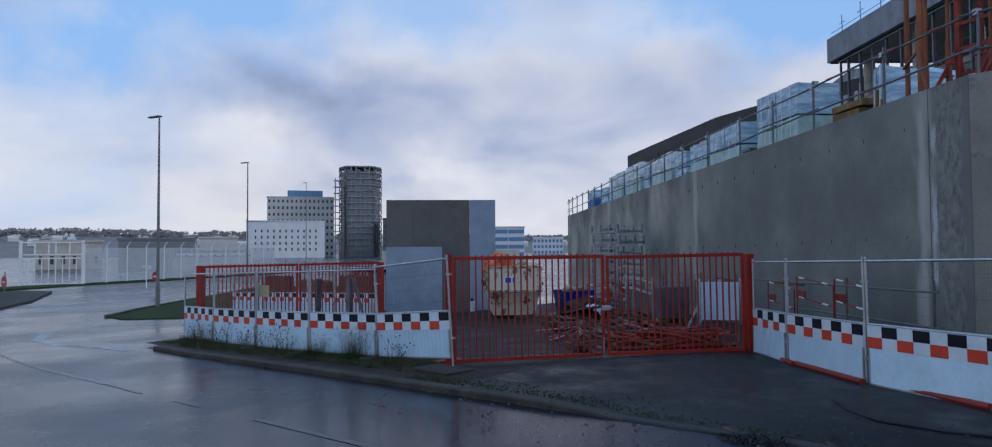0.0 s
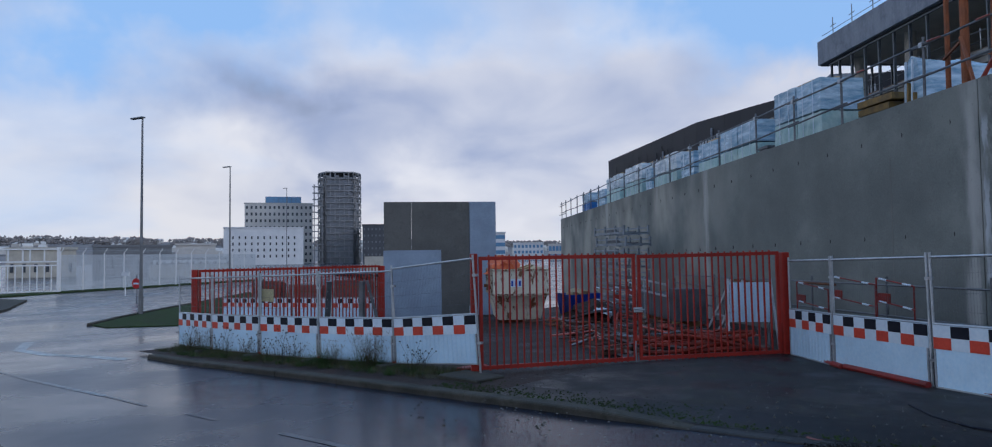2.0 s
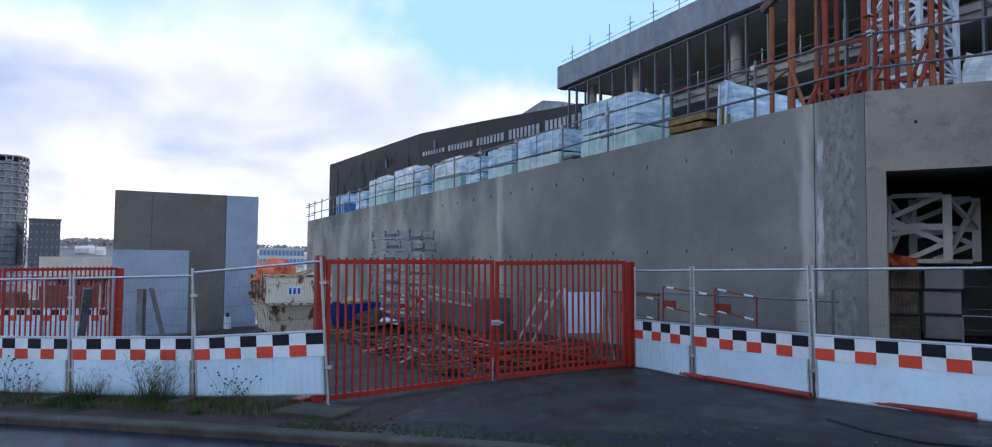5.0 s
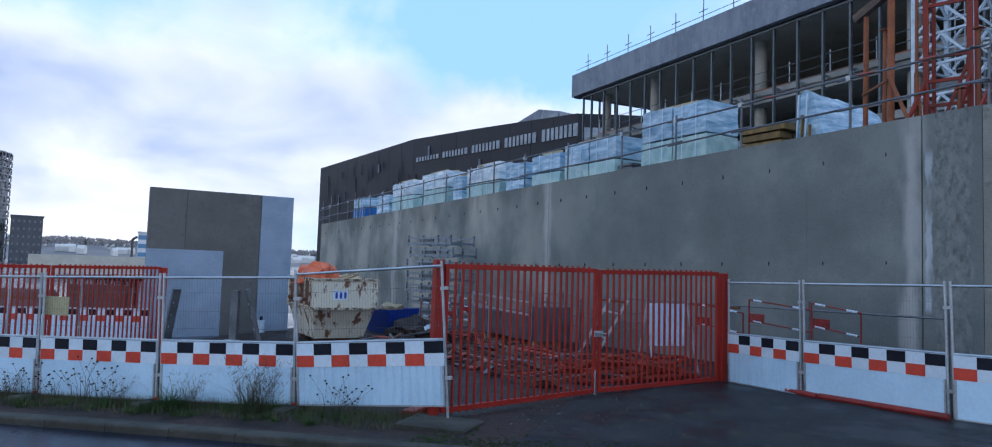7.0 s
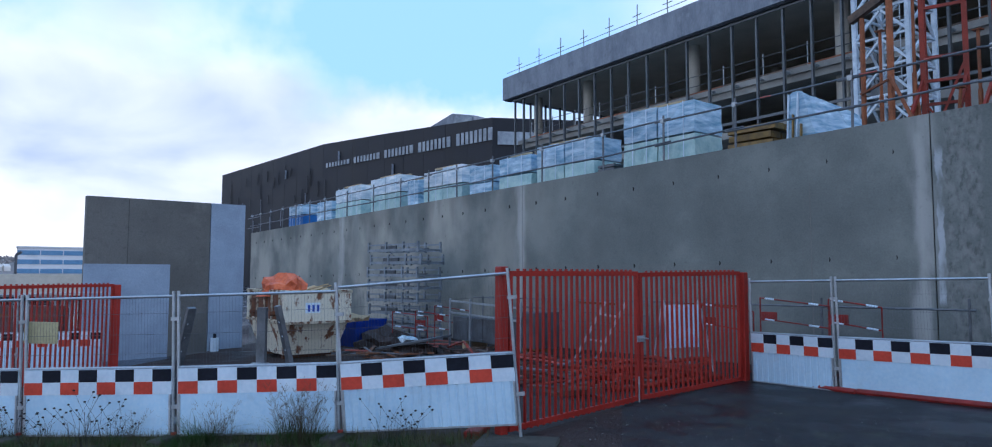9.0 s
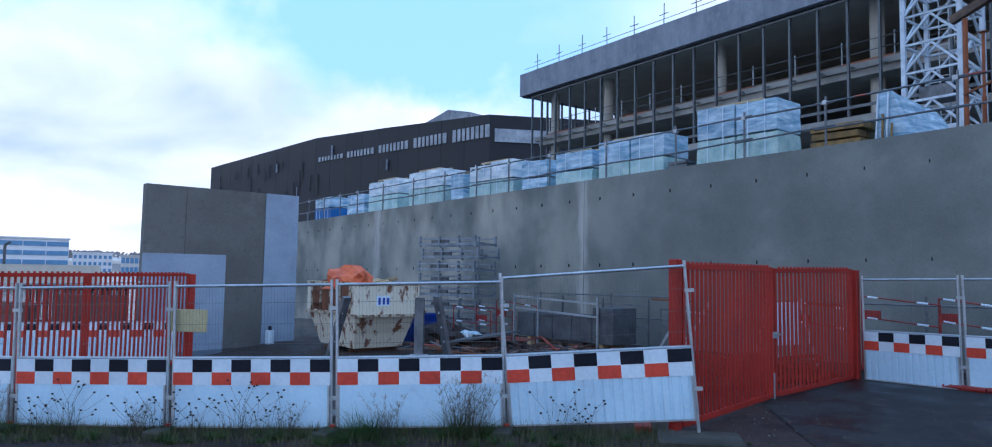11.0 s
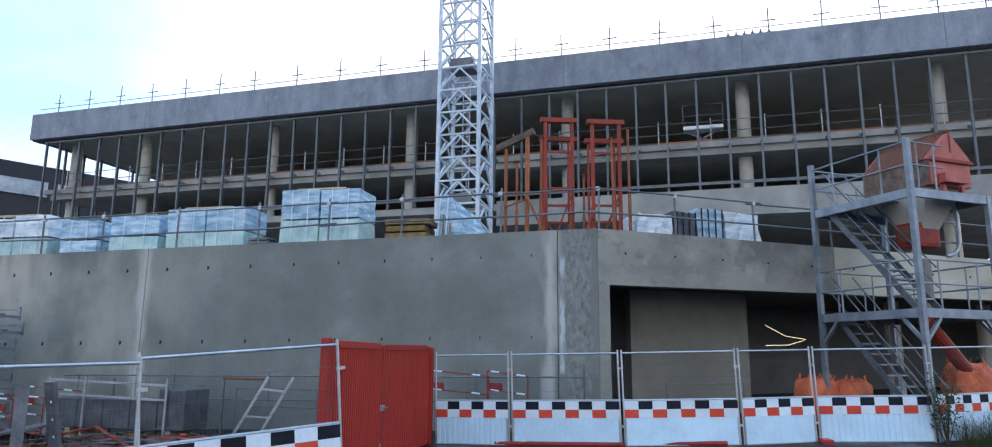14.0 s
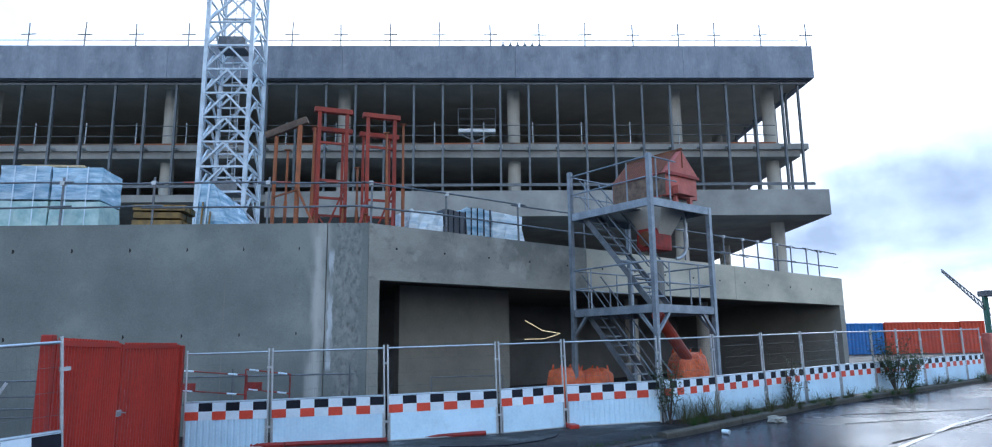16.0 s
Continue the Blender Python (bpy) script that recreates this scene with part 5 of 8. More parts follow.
for x0, x1, top, film, low, lid in ((5.9, 8.0, 5.85, "film_blue", "container_blue", False), (9.6, 11.5, 5.85, "film_blue", "film_blue", False), (11.75, 14.6, 6.22, "film_white", "film_green", True),
                                    (15.3, 18.1, 6.28, "film_white", "film_green", True), (18.45, 19.5, 6.0, "film_blue", "film_blue", True), (19.7, 22.5, 6.18, "film_white", "film_green", True),
                                    (22.75, 24.3, 5.95, "film_blue", "film_blue", False), (24.5, 26.4, 6.12, "film_blue", "film_green", True), (26.45, 29.2, 6.24, "film_blue", "film_green", True), (30.1, 32.7, 6.58, "film_blue", "film_green", True)):
    pallet_stack(x0 + 0.07, x1 - 0.1, top + rng.uniform(-0.1, 0.05), film, low, lid)
# small stack of grey profiles
ob = thing("profile_stack", pose(29.65, wy(29.6, 1.0), DECK), "stack of thin grey steel profiles", "stack")
for k in range(9):
    bm = bmesh.new(); box(bm, -0.35, -0.6, k * 0.1, 0.35 - 0.02 * (k % 3), 0.6, k * 0.1 + 0.07); part("profile", bm, M["galv_dark"], ob)
# timber beams
ob = thing("beam_stack", pose(33.7, -15.25, DECK, 0, 0, 3.9), "stack of yellow timber formwork beams", "timber stack")
for k in range(7):
    for j in range(2):
        bm = bmesh.new(); box(bm, -0.64 + 0.03 * (k % 2), -0.5 + 0.5 * j, 0.05 + k * 0.2, 0.64 - 0.05 * (k % 3), -0.08 + 0.5 * j, 0.05 + k * 0.2 + 0.15); part("beam", bm, M["timber_yellow"], ob)
# film-wrapped wedge of boards
ob = thing("wrapped_boards", pose(34.55, -15.48, DECK), "tall boards under a slack tent of pale blue film", "boards")
bm = bmesh.new()
rw = random.Random(12)
rows_ = []
for k in range(9):
    t = k / 8
    sec = [(-0.06, 0.0), (-0.02, 1.0), (0.12, 1.98 - 0.2 * t), (0.22, 2.10 - 0.22 * t), (0.42, 2.02 - 0.30 * t), (0.62, 1.30), (0.82, 0.75), (1.02, 0.0)]
    rows_.append([bm.verts.new((x + 0.18 * t * (1 if x > 0.3 else 0.4) + rw.uniform(-.03, .03), 2.1 * t + rw.uniform(-.03, .03), z + (rw.uniform(-.04, .04) if z > 0 else 0))) for x, z in sec])
for a, b in zip(rows_, rows_[1:]):
    for q in range(len(a) - 1):
        bm.faces.new((a[q], a[q + 1], b[q + 1], b[q]))
bm.faces.new(rows_[0][::-1]); bm.faces.new(rows_[-1])
part("wrapping", bm, M["film_blue"], ob)
for x, z in ((0.16, 1.5), (0.36, 1.25)):
    bm = bmesh.new(); bar(bm, (x, -0.07, 0.02), (x + 0.05, -0.06, z), 0.09, 0.03); part("board", bm, M["timber_yellow"], ob)
for x in (0.0, 0.24):
    bm = bmesh.new(); bar(bm, (x, -0.05, 0.1), (x + 0.1, -0.05, 2.0), 0.035); part("strap", bm, M["check_white"], ob)
# wrapped goods beyond the corner
for s_, w, h, mt, lb in ((1.99, 1.0, 1.38, "film_white", "white and grey wrapped boxes on the podium"), (2.88, 0.72, 1.48, "city_dark", "dark plastic wrapped load"), (3.68, 0.82, 1.62, "film_blue", "clear wrapped goods with dark straps"), (4.68, 1.1, 1.58, "film_white", "white plastic sacks on a pallet")):
    x, y = rp(s_, 1.15)
    ob = thing("wrapped_load", pose(x, y, DECK, 0, 0, 33.6), lb, "wrapped load", group="wrapped loads on the podium")
    bm = bmesh.new(); rough_box(bm, w, 1.0, 0.0, h, 0.05); part("wrapping", bm, M[mt], ob)
    for xx in (-w * 0.4, -w * 0.15, w * 0.12, w * 0.38) if s_ in (3.68, 2.88) else ():
        bm = bmesh.new(); box(bm, xx, -0.56, 0.02, xx + 0.04, -0.552, h); part("strap", bm, M["check_black"], ob)

# ---- tower crane mast ----
def crane_mast(x, y, w, z0, z1):
    ob = thing("tower_crane_mast", pose(x, y, z0, 0, 0, 0), "white lattice tower crane mast toned blue for shade", "crane")
    h = z1 - z0
    c = [(-w / 2, -w / 2), (w / 2, -w / 2), (w / 2, w / 2), (-w / 2, w / 2)]
    for a, b in c:
        bm = bmesh.new(); box(bm, a - 0.08, b - 0.08, 0, a + 0.08, b + 0.08, h); part("leg", bm, M["crane_paint"], ob)
    n = int(h / 1.06)
    for k in range(n + 1):
        z = k * h / n
        for i in range(4):
            p, q = c[i], c[(i + 1) % 4]
            bm = bmesh.new(); bar(bm, (*p, z), (*q, z), 0.08); part("cross_bar", bm, M["crane_paint"], ob)
            if k < n:
                mid = ((p[0] + q[0]) / 2, (p[1] + q[1]) / 2)
                for e in (p, q):
                    bm = bmesh.new(); bar(bm, (*e, z + 0.04), (*mid, z + h / n - 0.04), 0.08); part("brace", bm, M["crane_paint"], ob)
        if k % 6 == 4:
            bm = bmesh.new(); box(bm, -w * 0.3, -w * 0.35, z, w * 0.3, w * 0.1, z + 0.05)
            box(bm, -w * 0.3, -w * 0.36, z + 0.05, w * 0.3, -w * 0.33, z + 0.55); part("landing", bm, M["galv_dark"], ob)
    for a in (-0.17, 0.17):
        bm = bmesh.new(); tube(bm, (a, 0.1, 0.2), (a, 0.1, h), 0.02, 6); part("ladder_rail", bm, M["galv"], ob)
    bm = bmesh.new()
    for k in range(int(h / 0.3)):
        bar(bm, (-0.17, 0.1, 0.3 + 0.3 * k), (0.17, 0.1, 0.3 + 0.3 * k), 0.02)
    part("ladder", bm, M["galv"], ob)["kind"] = "stuff"
    bm = bmesh.new(); box(bm, 0.3, -0.5, 0.0, 0.62, -0.2, 3.4); bevelled(bm, 0.02); part("cable_box", bm, M["plaster"], ob)


crane_mast(31.1, -3.4, 1.95, DECK, 37.0)

# ---- red formwork frames behind the corner ----
def prop_frame(x, y, w, h, yaw, tilt=0.0, mt="prop_red"):
    ob = thing("shoring_tower", pose(x, y, DECK, 0, tilt, yaw), "red oxide steel formwork frame standing upright", "formwork frame", group="red formwork frames")
    d = 0.62
    for a in (-w / 2, w / 2):
        for b in (-d / 2, d / 2):
            bm = bmesh.new(); box(bm, a - (0.046 if b < 0 else 0.03), b - 0.04, 0, a + (0.046 if b < 0 else 0.03), b + 0.04, h - (0.35 if b > 0 else 0)); part("leg", bm, M[mt], ob)
    bm = bmesh.new(); box(bm, -w / 2 - 0.14, -d / 2 - 0.08, h, w / 2 + 0.14, -d / 2 + 0.1, h + 0.12); part("head_beam", bm, M[mt], ob)
    bm = bmesh.new(); box(bm, -w / 2 - 0.1, d / 2 - 0.1, h - 0.345, w / 2 + 0.25, d / 2 + 0.08, h - 0.23); part("head_beam", bm, M[mt], ob)
    for z in (h * 0.12, h * 0.28, h * 0.40, h * 0.52, h * 0.78):
        bm = bmesh.new(); box(bm, -w / 2, -d / 2 - 0.03, z, w / 2, -d / 2 + 0.03, z + 0.06); part("cross_bar", bm, M[mt], ob)
    for s in (-1, 1):
        bm = bmesh.new(); bar(bm, (s * w / 2, -d / 2, h * 0.42), (s * (w / 2 + 0.1) - 0.35, -d / 2 - 0.75, 0.0), 0.06); part("brace", bm, M[mt], ob)
    bm = bmesh.new(); bar(bm, (-w / 2, -d / 2, 0.1), (w / 2, -d / 2, h * 0.5), 0.05); part("brace", bm, M[mt], ob)
    bm = bmesh.new(); bar(bm, (w / 2, -d / 2, 0.1), (-w / 2, -d / 2, h * 0.3), 0.045); part("brace", bm, M[mt], ob)
    for s in (-1, 1):
        bm = bmesh.new(); bar(bm, (s * w / 2, -d / 2, h * 0.36), (s * w / 2, d / 2, 0.1), 0.045); part("brace", bm, M[mt], ob)


prop_frame(37.93, -15.2, 0.72, 3.92, 20); prop_frame(39.2, -15.15, 0.72, 3.77, 20)
ob = thing("shoring_tower", pose(36.67, -15.98, DECK, 0, 0, -10), "rust-brown steel props joined by a timber head", "formwork frame", group="red formwork frames")
for x, h, r in ((0.0, 3.12, 0.05), (0.63, 3.42, 0.065)):
    bm = bmesh.new(); tube(bm, (x, 0, 0), (x + 0.03, 0, h), r, 8); part("prop", bm, M["prop_brown"], ob)
    bm = bmesh.new(); box(bm, x - 0.1, -0.1, 0, x + 0.1, 0.1, 0.02); part("foot_plate", bm, M["prop_brown"], ob)
bm = bmesh.new(); bar(bm, (-0.25, 0, 3.16), (0.85, 0, 3.52), 0.13, 0.17); part("head_beam", bm, M["mud_wood"], ob)
bm = bmesh.new(); bar(bm, (0.0, -0.07, 1.5), (0.64, -0.07, 1.66), 0.04); part("cross_bar", bm, M["prop_brown"], ob)
bm = bmesh.new(); bar(bm, (0.66, -0.07, 1.75), (1.15, -0.1, 0.75), 0.05); part("brace", bm, M["prop_brown"], ob)
for x, h, dx in ((36.92, 2.82, 0.02), (37.58, 3.45, 0.03), (38.75, 2.33, 0.0), (39.94, 3.50, -0.02), (37.48, 1.11, 0.1), (39.05, 1.11, -0.1), (36.30, 0.57, 0.12), (39.54, 3.27, -0.05), (38.28, 1.3, 0.14), (37.75, 1.35, -0.12)):
    bm = bmesh.new(); tube(bm, (0, 0, 0), (dx * 0.5, 0, h * 0.52), 0.045, 8); tube(bm, (dx * 0.5, 0, h * 0.5), (dx, 0, h), 0.032, 8); box(bm, -0.09, -0.09, 0, 0.09, 0.09, 0.015); box(bm, dx - 0.08, -0.08, h, dx + 0.08, 0.08, h + 0.015)
    ob = new("steel_prop", mesh_of("steel_prop", bm, M["prop_brown"])); ob.location = (x, -15.75, DECK)
    tagged(ob, "rusty brown adjustable steel prop standing on the podium", "prop", group="steel props")

# ---- roof guard rail ----
for k, x in enumerate([1.96, 4.41, 6.86, 9.31, 11.76, 14.21, 16.66, 19.48, 22.25, 24.8, 27.4, 32.56, 35.02, 37.5, 39.96, 42.57, 45.04, 47.37, 49.84, 52.17, 54.02, 56.42, 58.78]):
    ob = thing("roof_guard_post", pose(x, 0.16, 17.2), "thin grey guard post clamped on the roof edge", "guard post", group="roof guard posts")
    bm = bmesh.new(); tube(bm, (0, 0, 0), (0.03 * (k % 3 - 1), 0, 1.22 + 0.06 * (k % 3)), 0.030, 6); part("post", bm, M["galv_dark"], ob)
    bm = bmesh.new(); tube(bm, (-0.36, 0, 0.66), (0.36, 0, 0.66 + 0.03 * (k % 2)), 0.026, 6); part("cross_tube", bm, M["galv_dark"], ob)
bm = bmesh.new(); tube(bm, (0.4, 0.16, 17.56), (58.4, 0.16, 17.56), 0.02, 6)
tagged(new("roof_cable", mesh_of("roof_cable", bm, M["galv_dark"])), "thin guard cable along the roof edge", "cable")
for k in range(6):
    bm = bmesh.new(); tube(bm, (0, 0, 0), (0, 0, 0.14), 0.14, 8, r2=0.05); tube(bm, (0, 0, 0.14), (0, 0, 0.26), 0.03, 6)
    ob = new("roof_weight", mesh_of("roof_weight", bm, M["city_dark"])); ob.location = (43.2 + 0.37 * k, 0.15, 17.2)
    tagged(ob, "small dark weight standing on the roof edge", "weight", group="roof weights")

# ---- guard rails on the open floor ----
for k in range(22):
    x = 2.2 + 2.5 * k
    ob = thing("floor_guard_rail", pose(x, 1.15, 12.3), "grey guard rail with brown toe board on open floor", "guard rail", group="open floor guard rails")
    bm = bmesh.new(); tube(bm, (0, 0, -0.1), (0, 0, 1.25), 0.03, 6); part("post", bm, M["galv"], ob)
    for z in (0.55, 1.08):
        bm = bmesh.new(); tube(bm, (0, -0.03, z + rng.uniform(-.03, .03)), (2.5, -0.03, z + rng.uniform(-.03, .03)), 0.022, 6); part("rail", bm, M["galv_dark"], ob)
    bm = bmesh.new(); box(bm, 0.02, -0.05, 0.02, 2.48, -0.03, 0.16); part("toe_board", bm, M["mud_wood" if k % 3 else "prop_brown"], ob)
for k in range(-11, 28):
    x = 43.03 - 1.435 * k - (0.0029 * k * k if k > 0 else 0)
    if 1.2 < x < FX1 - 0.9:
        bm = bmesh.new(); box(bm, -0.09, 0, 0, 0.09, 0.5, 0.08)
        ob = new("post_bracket", mesh_of("post_bracket", bm, M["galv"])); ob.location = (x, 0.525, 12.05)
        ob.parent = block
ob = thing("white_lift_platform", pose(41.8, 1.6, 12.3), "small white work platform with a rail on the open floor", "platform")
bm = bmesh.new(); box(bm, -0.9, -0.4, 0.75, 1.0, 0.4, 0.95); bevelled(bm, 0.03); part("deck", bm, M["white_paint"], ob)
bm = bmesh.new(); bar(bm, (-0.8, 0, 0), (0.8, 0, 0.75), 0.08); bar(bm, (0.8, 0, 0), (-0.8, 0, 0.75), 0.08); part("scissor_mechanism", bm, M["galv_dark"], ob)
bm = bmesh.new()
for z in (1.45, 2.0):
    tube(bm, (-0.9, -0.4, z), (1.0, -0.4, z), 0.02, 6)
for x in (-0.9, 1.0):
    tube(bm, (x, -0.4, 0.95), (x, -0.4, 2.0), 0.02, 6)
part("rail", bm, M["galv_dark"], ob)

# ---- yard behind the gate ----
def gz(x, y):
    """Top of the site ground."""
    return G(x, y) + 0.10


def skip(x, y, yaw):
    ob = thing("waste_skip", pose(x, y, gz(x, y), 0, 0, yaw), "rusty cream-painted waste skip filled with rubbish", "skip")
    w, l_, h = 0.95, 1.6, 1.90                       # half width, half length, height
    bm = bmesh.new()
    def ring(fx, fy, z):
        return [bm.verts.new((sx * fx, sy * fy, z)) for sx, sy in ((-1, -1), (1, -1), (1, 1), (-1, 1))]
    rings = [ring(l_ - 0.55, w - 0.22, 0.12), ring(l_ - 0.2, w - 0.03, 0.95), ring(l_, w, 1.05), ring(l_, w, h), ring(l_ - 0.05, w - 0.05, h), ring(l_ - 0.05, w - 0.05, 1.05), ring(l_ - 0.6, w - 0.27, 0.17)]
    for a, b in zip(rings, rings[1:]):
        for k in range(4):
            bm.faces.new((a[k], a[(k + 1) % 4], b[(k + 1) % 4], b[k]))
    bm.faces.new(rings[0][::-1]); bm.faces.new(rings[-1])
    part("body", bm, M["skip_paint"], ob)
    for z, o in ((h - 0.04, 0.05), (1.02, 0.045)):
        for sx in (-1, 1):
            bm = bmesh.new(); box(bm, sx * l_ - 0.025, -w - o * 0.5, z - 0.035, sx * l_ + 0.025, w + o * 0.5, z + 0.035); part("rim", bm, M["skip_rust"], ob)
            bm = bmesh.new(); box(bm, -l_ + 0.03, sx * w - 0.025, z - 0.035, l_ - 0.03, sx * w + 0.025, z + 0.035); part("rim", bm, M["skip_rust"], ob)
    for sy in (-1, 1):
        for xx in (-0.8, 0.8):
            bm = bmesh.new(); tube(bm, (xx, sy * w, 1.25), (xx, sy * (w + 0.16), 1.25), 0.06, 10); part("lifting_lug", bm, M["rust"], ob)
    for xx in (-0.75, 0.75):
        bm = bmesh.new(); box(bm, xx - 0.08, -w + 0.25, 0.0, xx + 0.08, w - 0.25, 0.12); part("skid", bm, M["rust"], ob)
    for yy in (-0.45, 0.3):
        bm = bmesh.new(); bar(bm, (l_ - 0.02, yy, 1.12), (l_ - 0.02, yy + 0.02, h - 0.1), 0.05); part("rib", bm, M["skip_paint"], ob)
    for xx in (-1.2, -0.6, 0.0, 0.6, 1.2):
        bm = bmesh.new(); box(bm, xx - 0.03, -w - 0.05, 1.06, xx + 0.03, -w - 0.0065, h - 0.08); part("rib", bm, M["skip_rust"], ob)
    for xa in (-1.17, -0.57, 0.03, 0.63):
        bm = bmesh.new(); box(bm, xa, -w - 0.006, 1.09, xa + 0.54, -w - 0.002, h - 0.09); part("side_panel", bm, M["rust"], ob, "rusted side panel")
    # plain blue and white plate
    bm = bmesh.new(); box(bm, l_ + 0.003, -0.40, 1.28, l_ + 0.012, 0.02, 1.56); plate = part("plate", bm, M["check_white"], ob, "white and blue plate")
    for k in range(3):
        bm = bmesh.new(); box(bm, l_ + 0.0125, -0.34 + 0.13 * k, 1.32, l_ + 0.016, -0.27 + 0.13 * k, 1.5); part("plate_bar", bm, M["blue_bin"], plate)


def crumple(name, x, y, z, sx, sy, sz, mt, label, cat, seed, group=""):
    """A crumpled heap: a dome pushed out of shape."""
    bm = bmesh.new()
    bmesh.ops.create_icosphere(bm, subdivisions=3, radius=1.0)
    for v in bm.verts:
        n = noise.fractal(v.co * 1.7 + Vector((seed, 0, 0)), 1.0, 2.0, 4)
        v.co *= 1 + 0.45 * n
        v.co.z = max(v.co.z, -0.15)
        v.co = Vector((v.co.x * sx, v.co.y * sy, v.co.z * sz))
    ob = new(name, mesh_of(name, bm, M[mt]))
    ob.location = (x, y, z)
    return tagged(ob, label, cat, group=group)


skip(23.95, -23.63, 3)
SKT = gz(23.9, -23.7) + 1.66
crumple("tarpaulin", 24.1, -24.1, SKT + 0.12, 0.75, 0.6, 0.5, "tarp", "crumpled orange tarpaulin lying on the skip load", "tarpaulin", 3.1)
crumple("rubbish", 23.7, -23.2, SKT, 1.2, 0.7, 0.3, "timber", "broken timber rubbish heaped in the skip", "rubbish", 8.0)
crumple("rubbish", 23.2, -24.0, SKT + 0.02, 0.8, 0.6, 0.33, "rust", "rusty scrap heaped in the skip", "rubbish", 5.5)
for k in range(7):
    bm = bmesh.new(); bar(bm, (0, 0, 0), (rng.uniform(-0.9, 0.9), rng.uniform(-0.7, 0.7), rng.uniform(0.05, 0.3)), 0.09, 0.03)
    ob = new("plank", mesh_of("plank", bm, M["timber"])); ob.location = (23.9 + rng.uniform(-0.8, 0.8), -23.4 + rng.uniform(-0.5, 0.5), SKT + 0.12)
    tagged(ob, "broken pale plank on the skip load", "plank", group="planks in the skip")

# blue bin and rubbish beside it
ob = thing("blue_bin", pose(22.3, -21.1, gz(22.3, -21.1), 0, 0, 10), "blue plastic skip bag half full of waste", "bin")
bm = bmesh.new()
lo = [bm.verts.new((a * 0.75, b * 0.5, 0)) for a, b in ((-1, -1), (1, -1), (1, 1), (-1, 1))]
hi = [bm.verts.new((a * 0.9 + rng.uniform(-.05, .05), b * 0.62, 0.85 + rng.uniform(-.08, .06))) for a, b in ((-1, -1), (1, -1), (1, 1), (-1, 1))]
for k in range(4):
    bm.faces.new((lo[k], lo[(k + 1) % 4], hi[(k + 1) % 4], hi[k]))
bm.faces.new(lo[::-1])
bmesh.ops.solidify(bm, geom=bm.faces[:], thickness=0.03)
part("body", bm, M["blue_bin"], ob)
crumple("rubbish", 22.3, -21.1, gz(22, -21) + 0.62, 0.75, 0.45, 0.38, "timber", "mixed rubbish in the blue bag", "rubbish", 12.0)
crumple("mud_mound", 24.2, -20.9, gz(24, -21), 1.5, 0.8, 0.55, "mud", "low muddy rubble heap", "rubble heap", 1.3, "rubble heaps")
crumple("white_bag", 25.2, -20.7, gz(25, -21) + 0.05, 0.45, 0.35, 0.4, "film_white", "grey white plastic bag in the mud", "bag", 2.2)

# tall stack of galvanised frames against the wall
ob = thing("frame_stack", pose(22.3, -19.35, gz(22.3, -19.4), 0, 0, 14), "tall stack of galvanised steel edge frames", "frame stack")
for k in range(8):
    z = 0.05 + k * 0.425
    dx = rng.uniform(-0.09, 0.09)
    bm = bmesh.new()
    for yy in (-0.5, 0.5):
        bar(bm, (-1.35 + dx, yy, z + 0.08), (1.35 + dx, yy, z + 0.08), 0.06, 0.09)
        bar(bm, (-1.35 + dx, yy, z + 0.27), (1.35 + dx, yy, z + 0.27), 0.05)
        for xx in (-1.3, -0.35, 0.55, 1.3):
            bar(bm, (xx + dx, yy, z), (xx + dx, yy, z + 0.36), 0.07)
    for xx in (-1.3, 0.55, 1.3):
        bar(bm, (xx + dx, -0.5, z + 0.08), (xx + dx, 0.5, z + 0.08), 0.06)
    part("frame", bm, M["galv_blue"], ob)
    # dark sheets stand for the shade inside the open stack
    bm = bmesh.new()
    for xa, xb in ((-1.24, -0.41), (-0.29, 0.49), (0.61, 1.24)):
        box(bm, xa + dx, -0.03, z + 0.10, xb + dx, 0.03, z + (0.26 if xa < -1 else 0.15))
    part("infill", bm, M["galv_dark"], ob)

# formwork tray and guard frames
ob = thing("formwork_tray", pose(28.0, -19.1, gz(28, -19), 0, 0, 3), "grey steel formwork tray with guard frame", "formwork")
for k in range(5):
    bm = bmesh.new(); box(bm, -1.9 + 0.76 * k, -0.45, 0.25, -1.9 + 0.76 * k + 0.73, 0.45, 0.92 if k < 4 else 1.18); bevelled(bm, 0.015); part("tray", bm, M["tray_grey"], ob)
bm = bmesh.new()
for z in (1.32, 0.98):
    bar(bm, (-1.95, -0.52, z + 0.06), (1.4, -0.52, z - 0.04), 0.05)
for x in (-1.95, -0.9, 1.4):
    bar(bm, (x, -0.52, 0.05), (x, -0.52, 1.45), 0.05)
part("guard_frame", bm, M["galv"], ob)
bm = bmesh.new()
for z in (1.25, 0.7):
    bar(bm, (-1.0, 0.52, z), (2.2, 0.52, z), 0.045)
for x in (-1.0, 0.6, 2.2):
    bar(bm, (x, 0.52, 0.05), (x, 0.52, 1.4), 0.045)
part("guard_frame", bm, M["galv_dark"], ob)
for x in (-1.4, 1.4):
    bm = bmesh.new(); box(bm, x - 0.08, -0.4, 0, x + 0.08, 0.4, 0.249); part("bearer", bm, M["timber"], ob)
bm = bmesh.new(); box(bm, -1.0, -0.5, 0, 1.0, 0.5, 0.05)
ob = new("steel_sheet", mesh_of("steel_sheet", bm, M["galv_dark"])); ob.matrix_world = pose(26.6, -21.2, gz(26.6, -21) + 0.32, 4, -10, 20)
tagged(ob, "grey steel sheet lying tilted on rubble", "sheet")
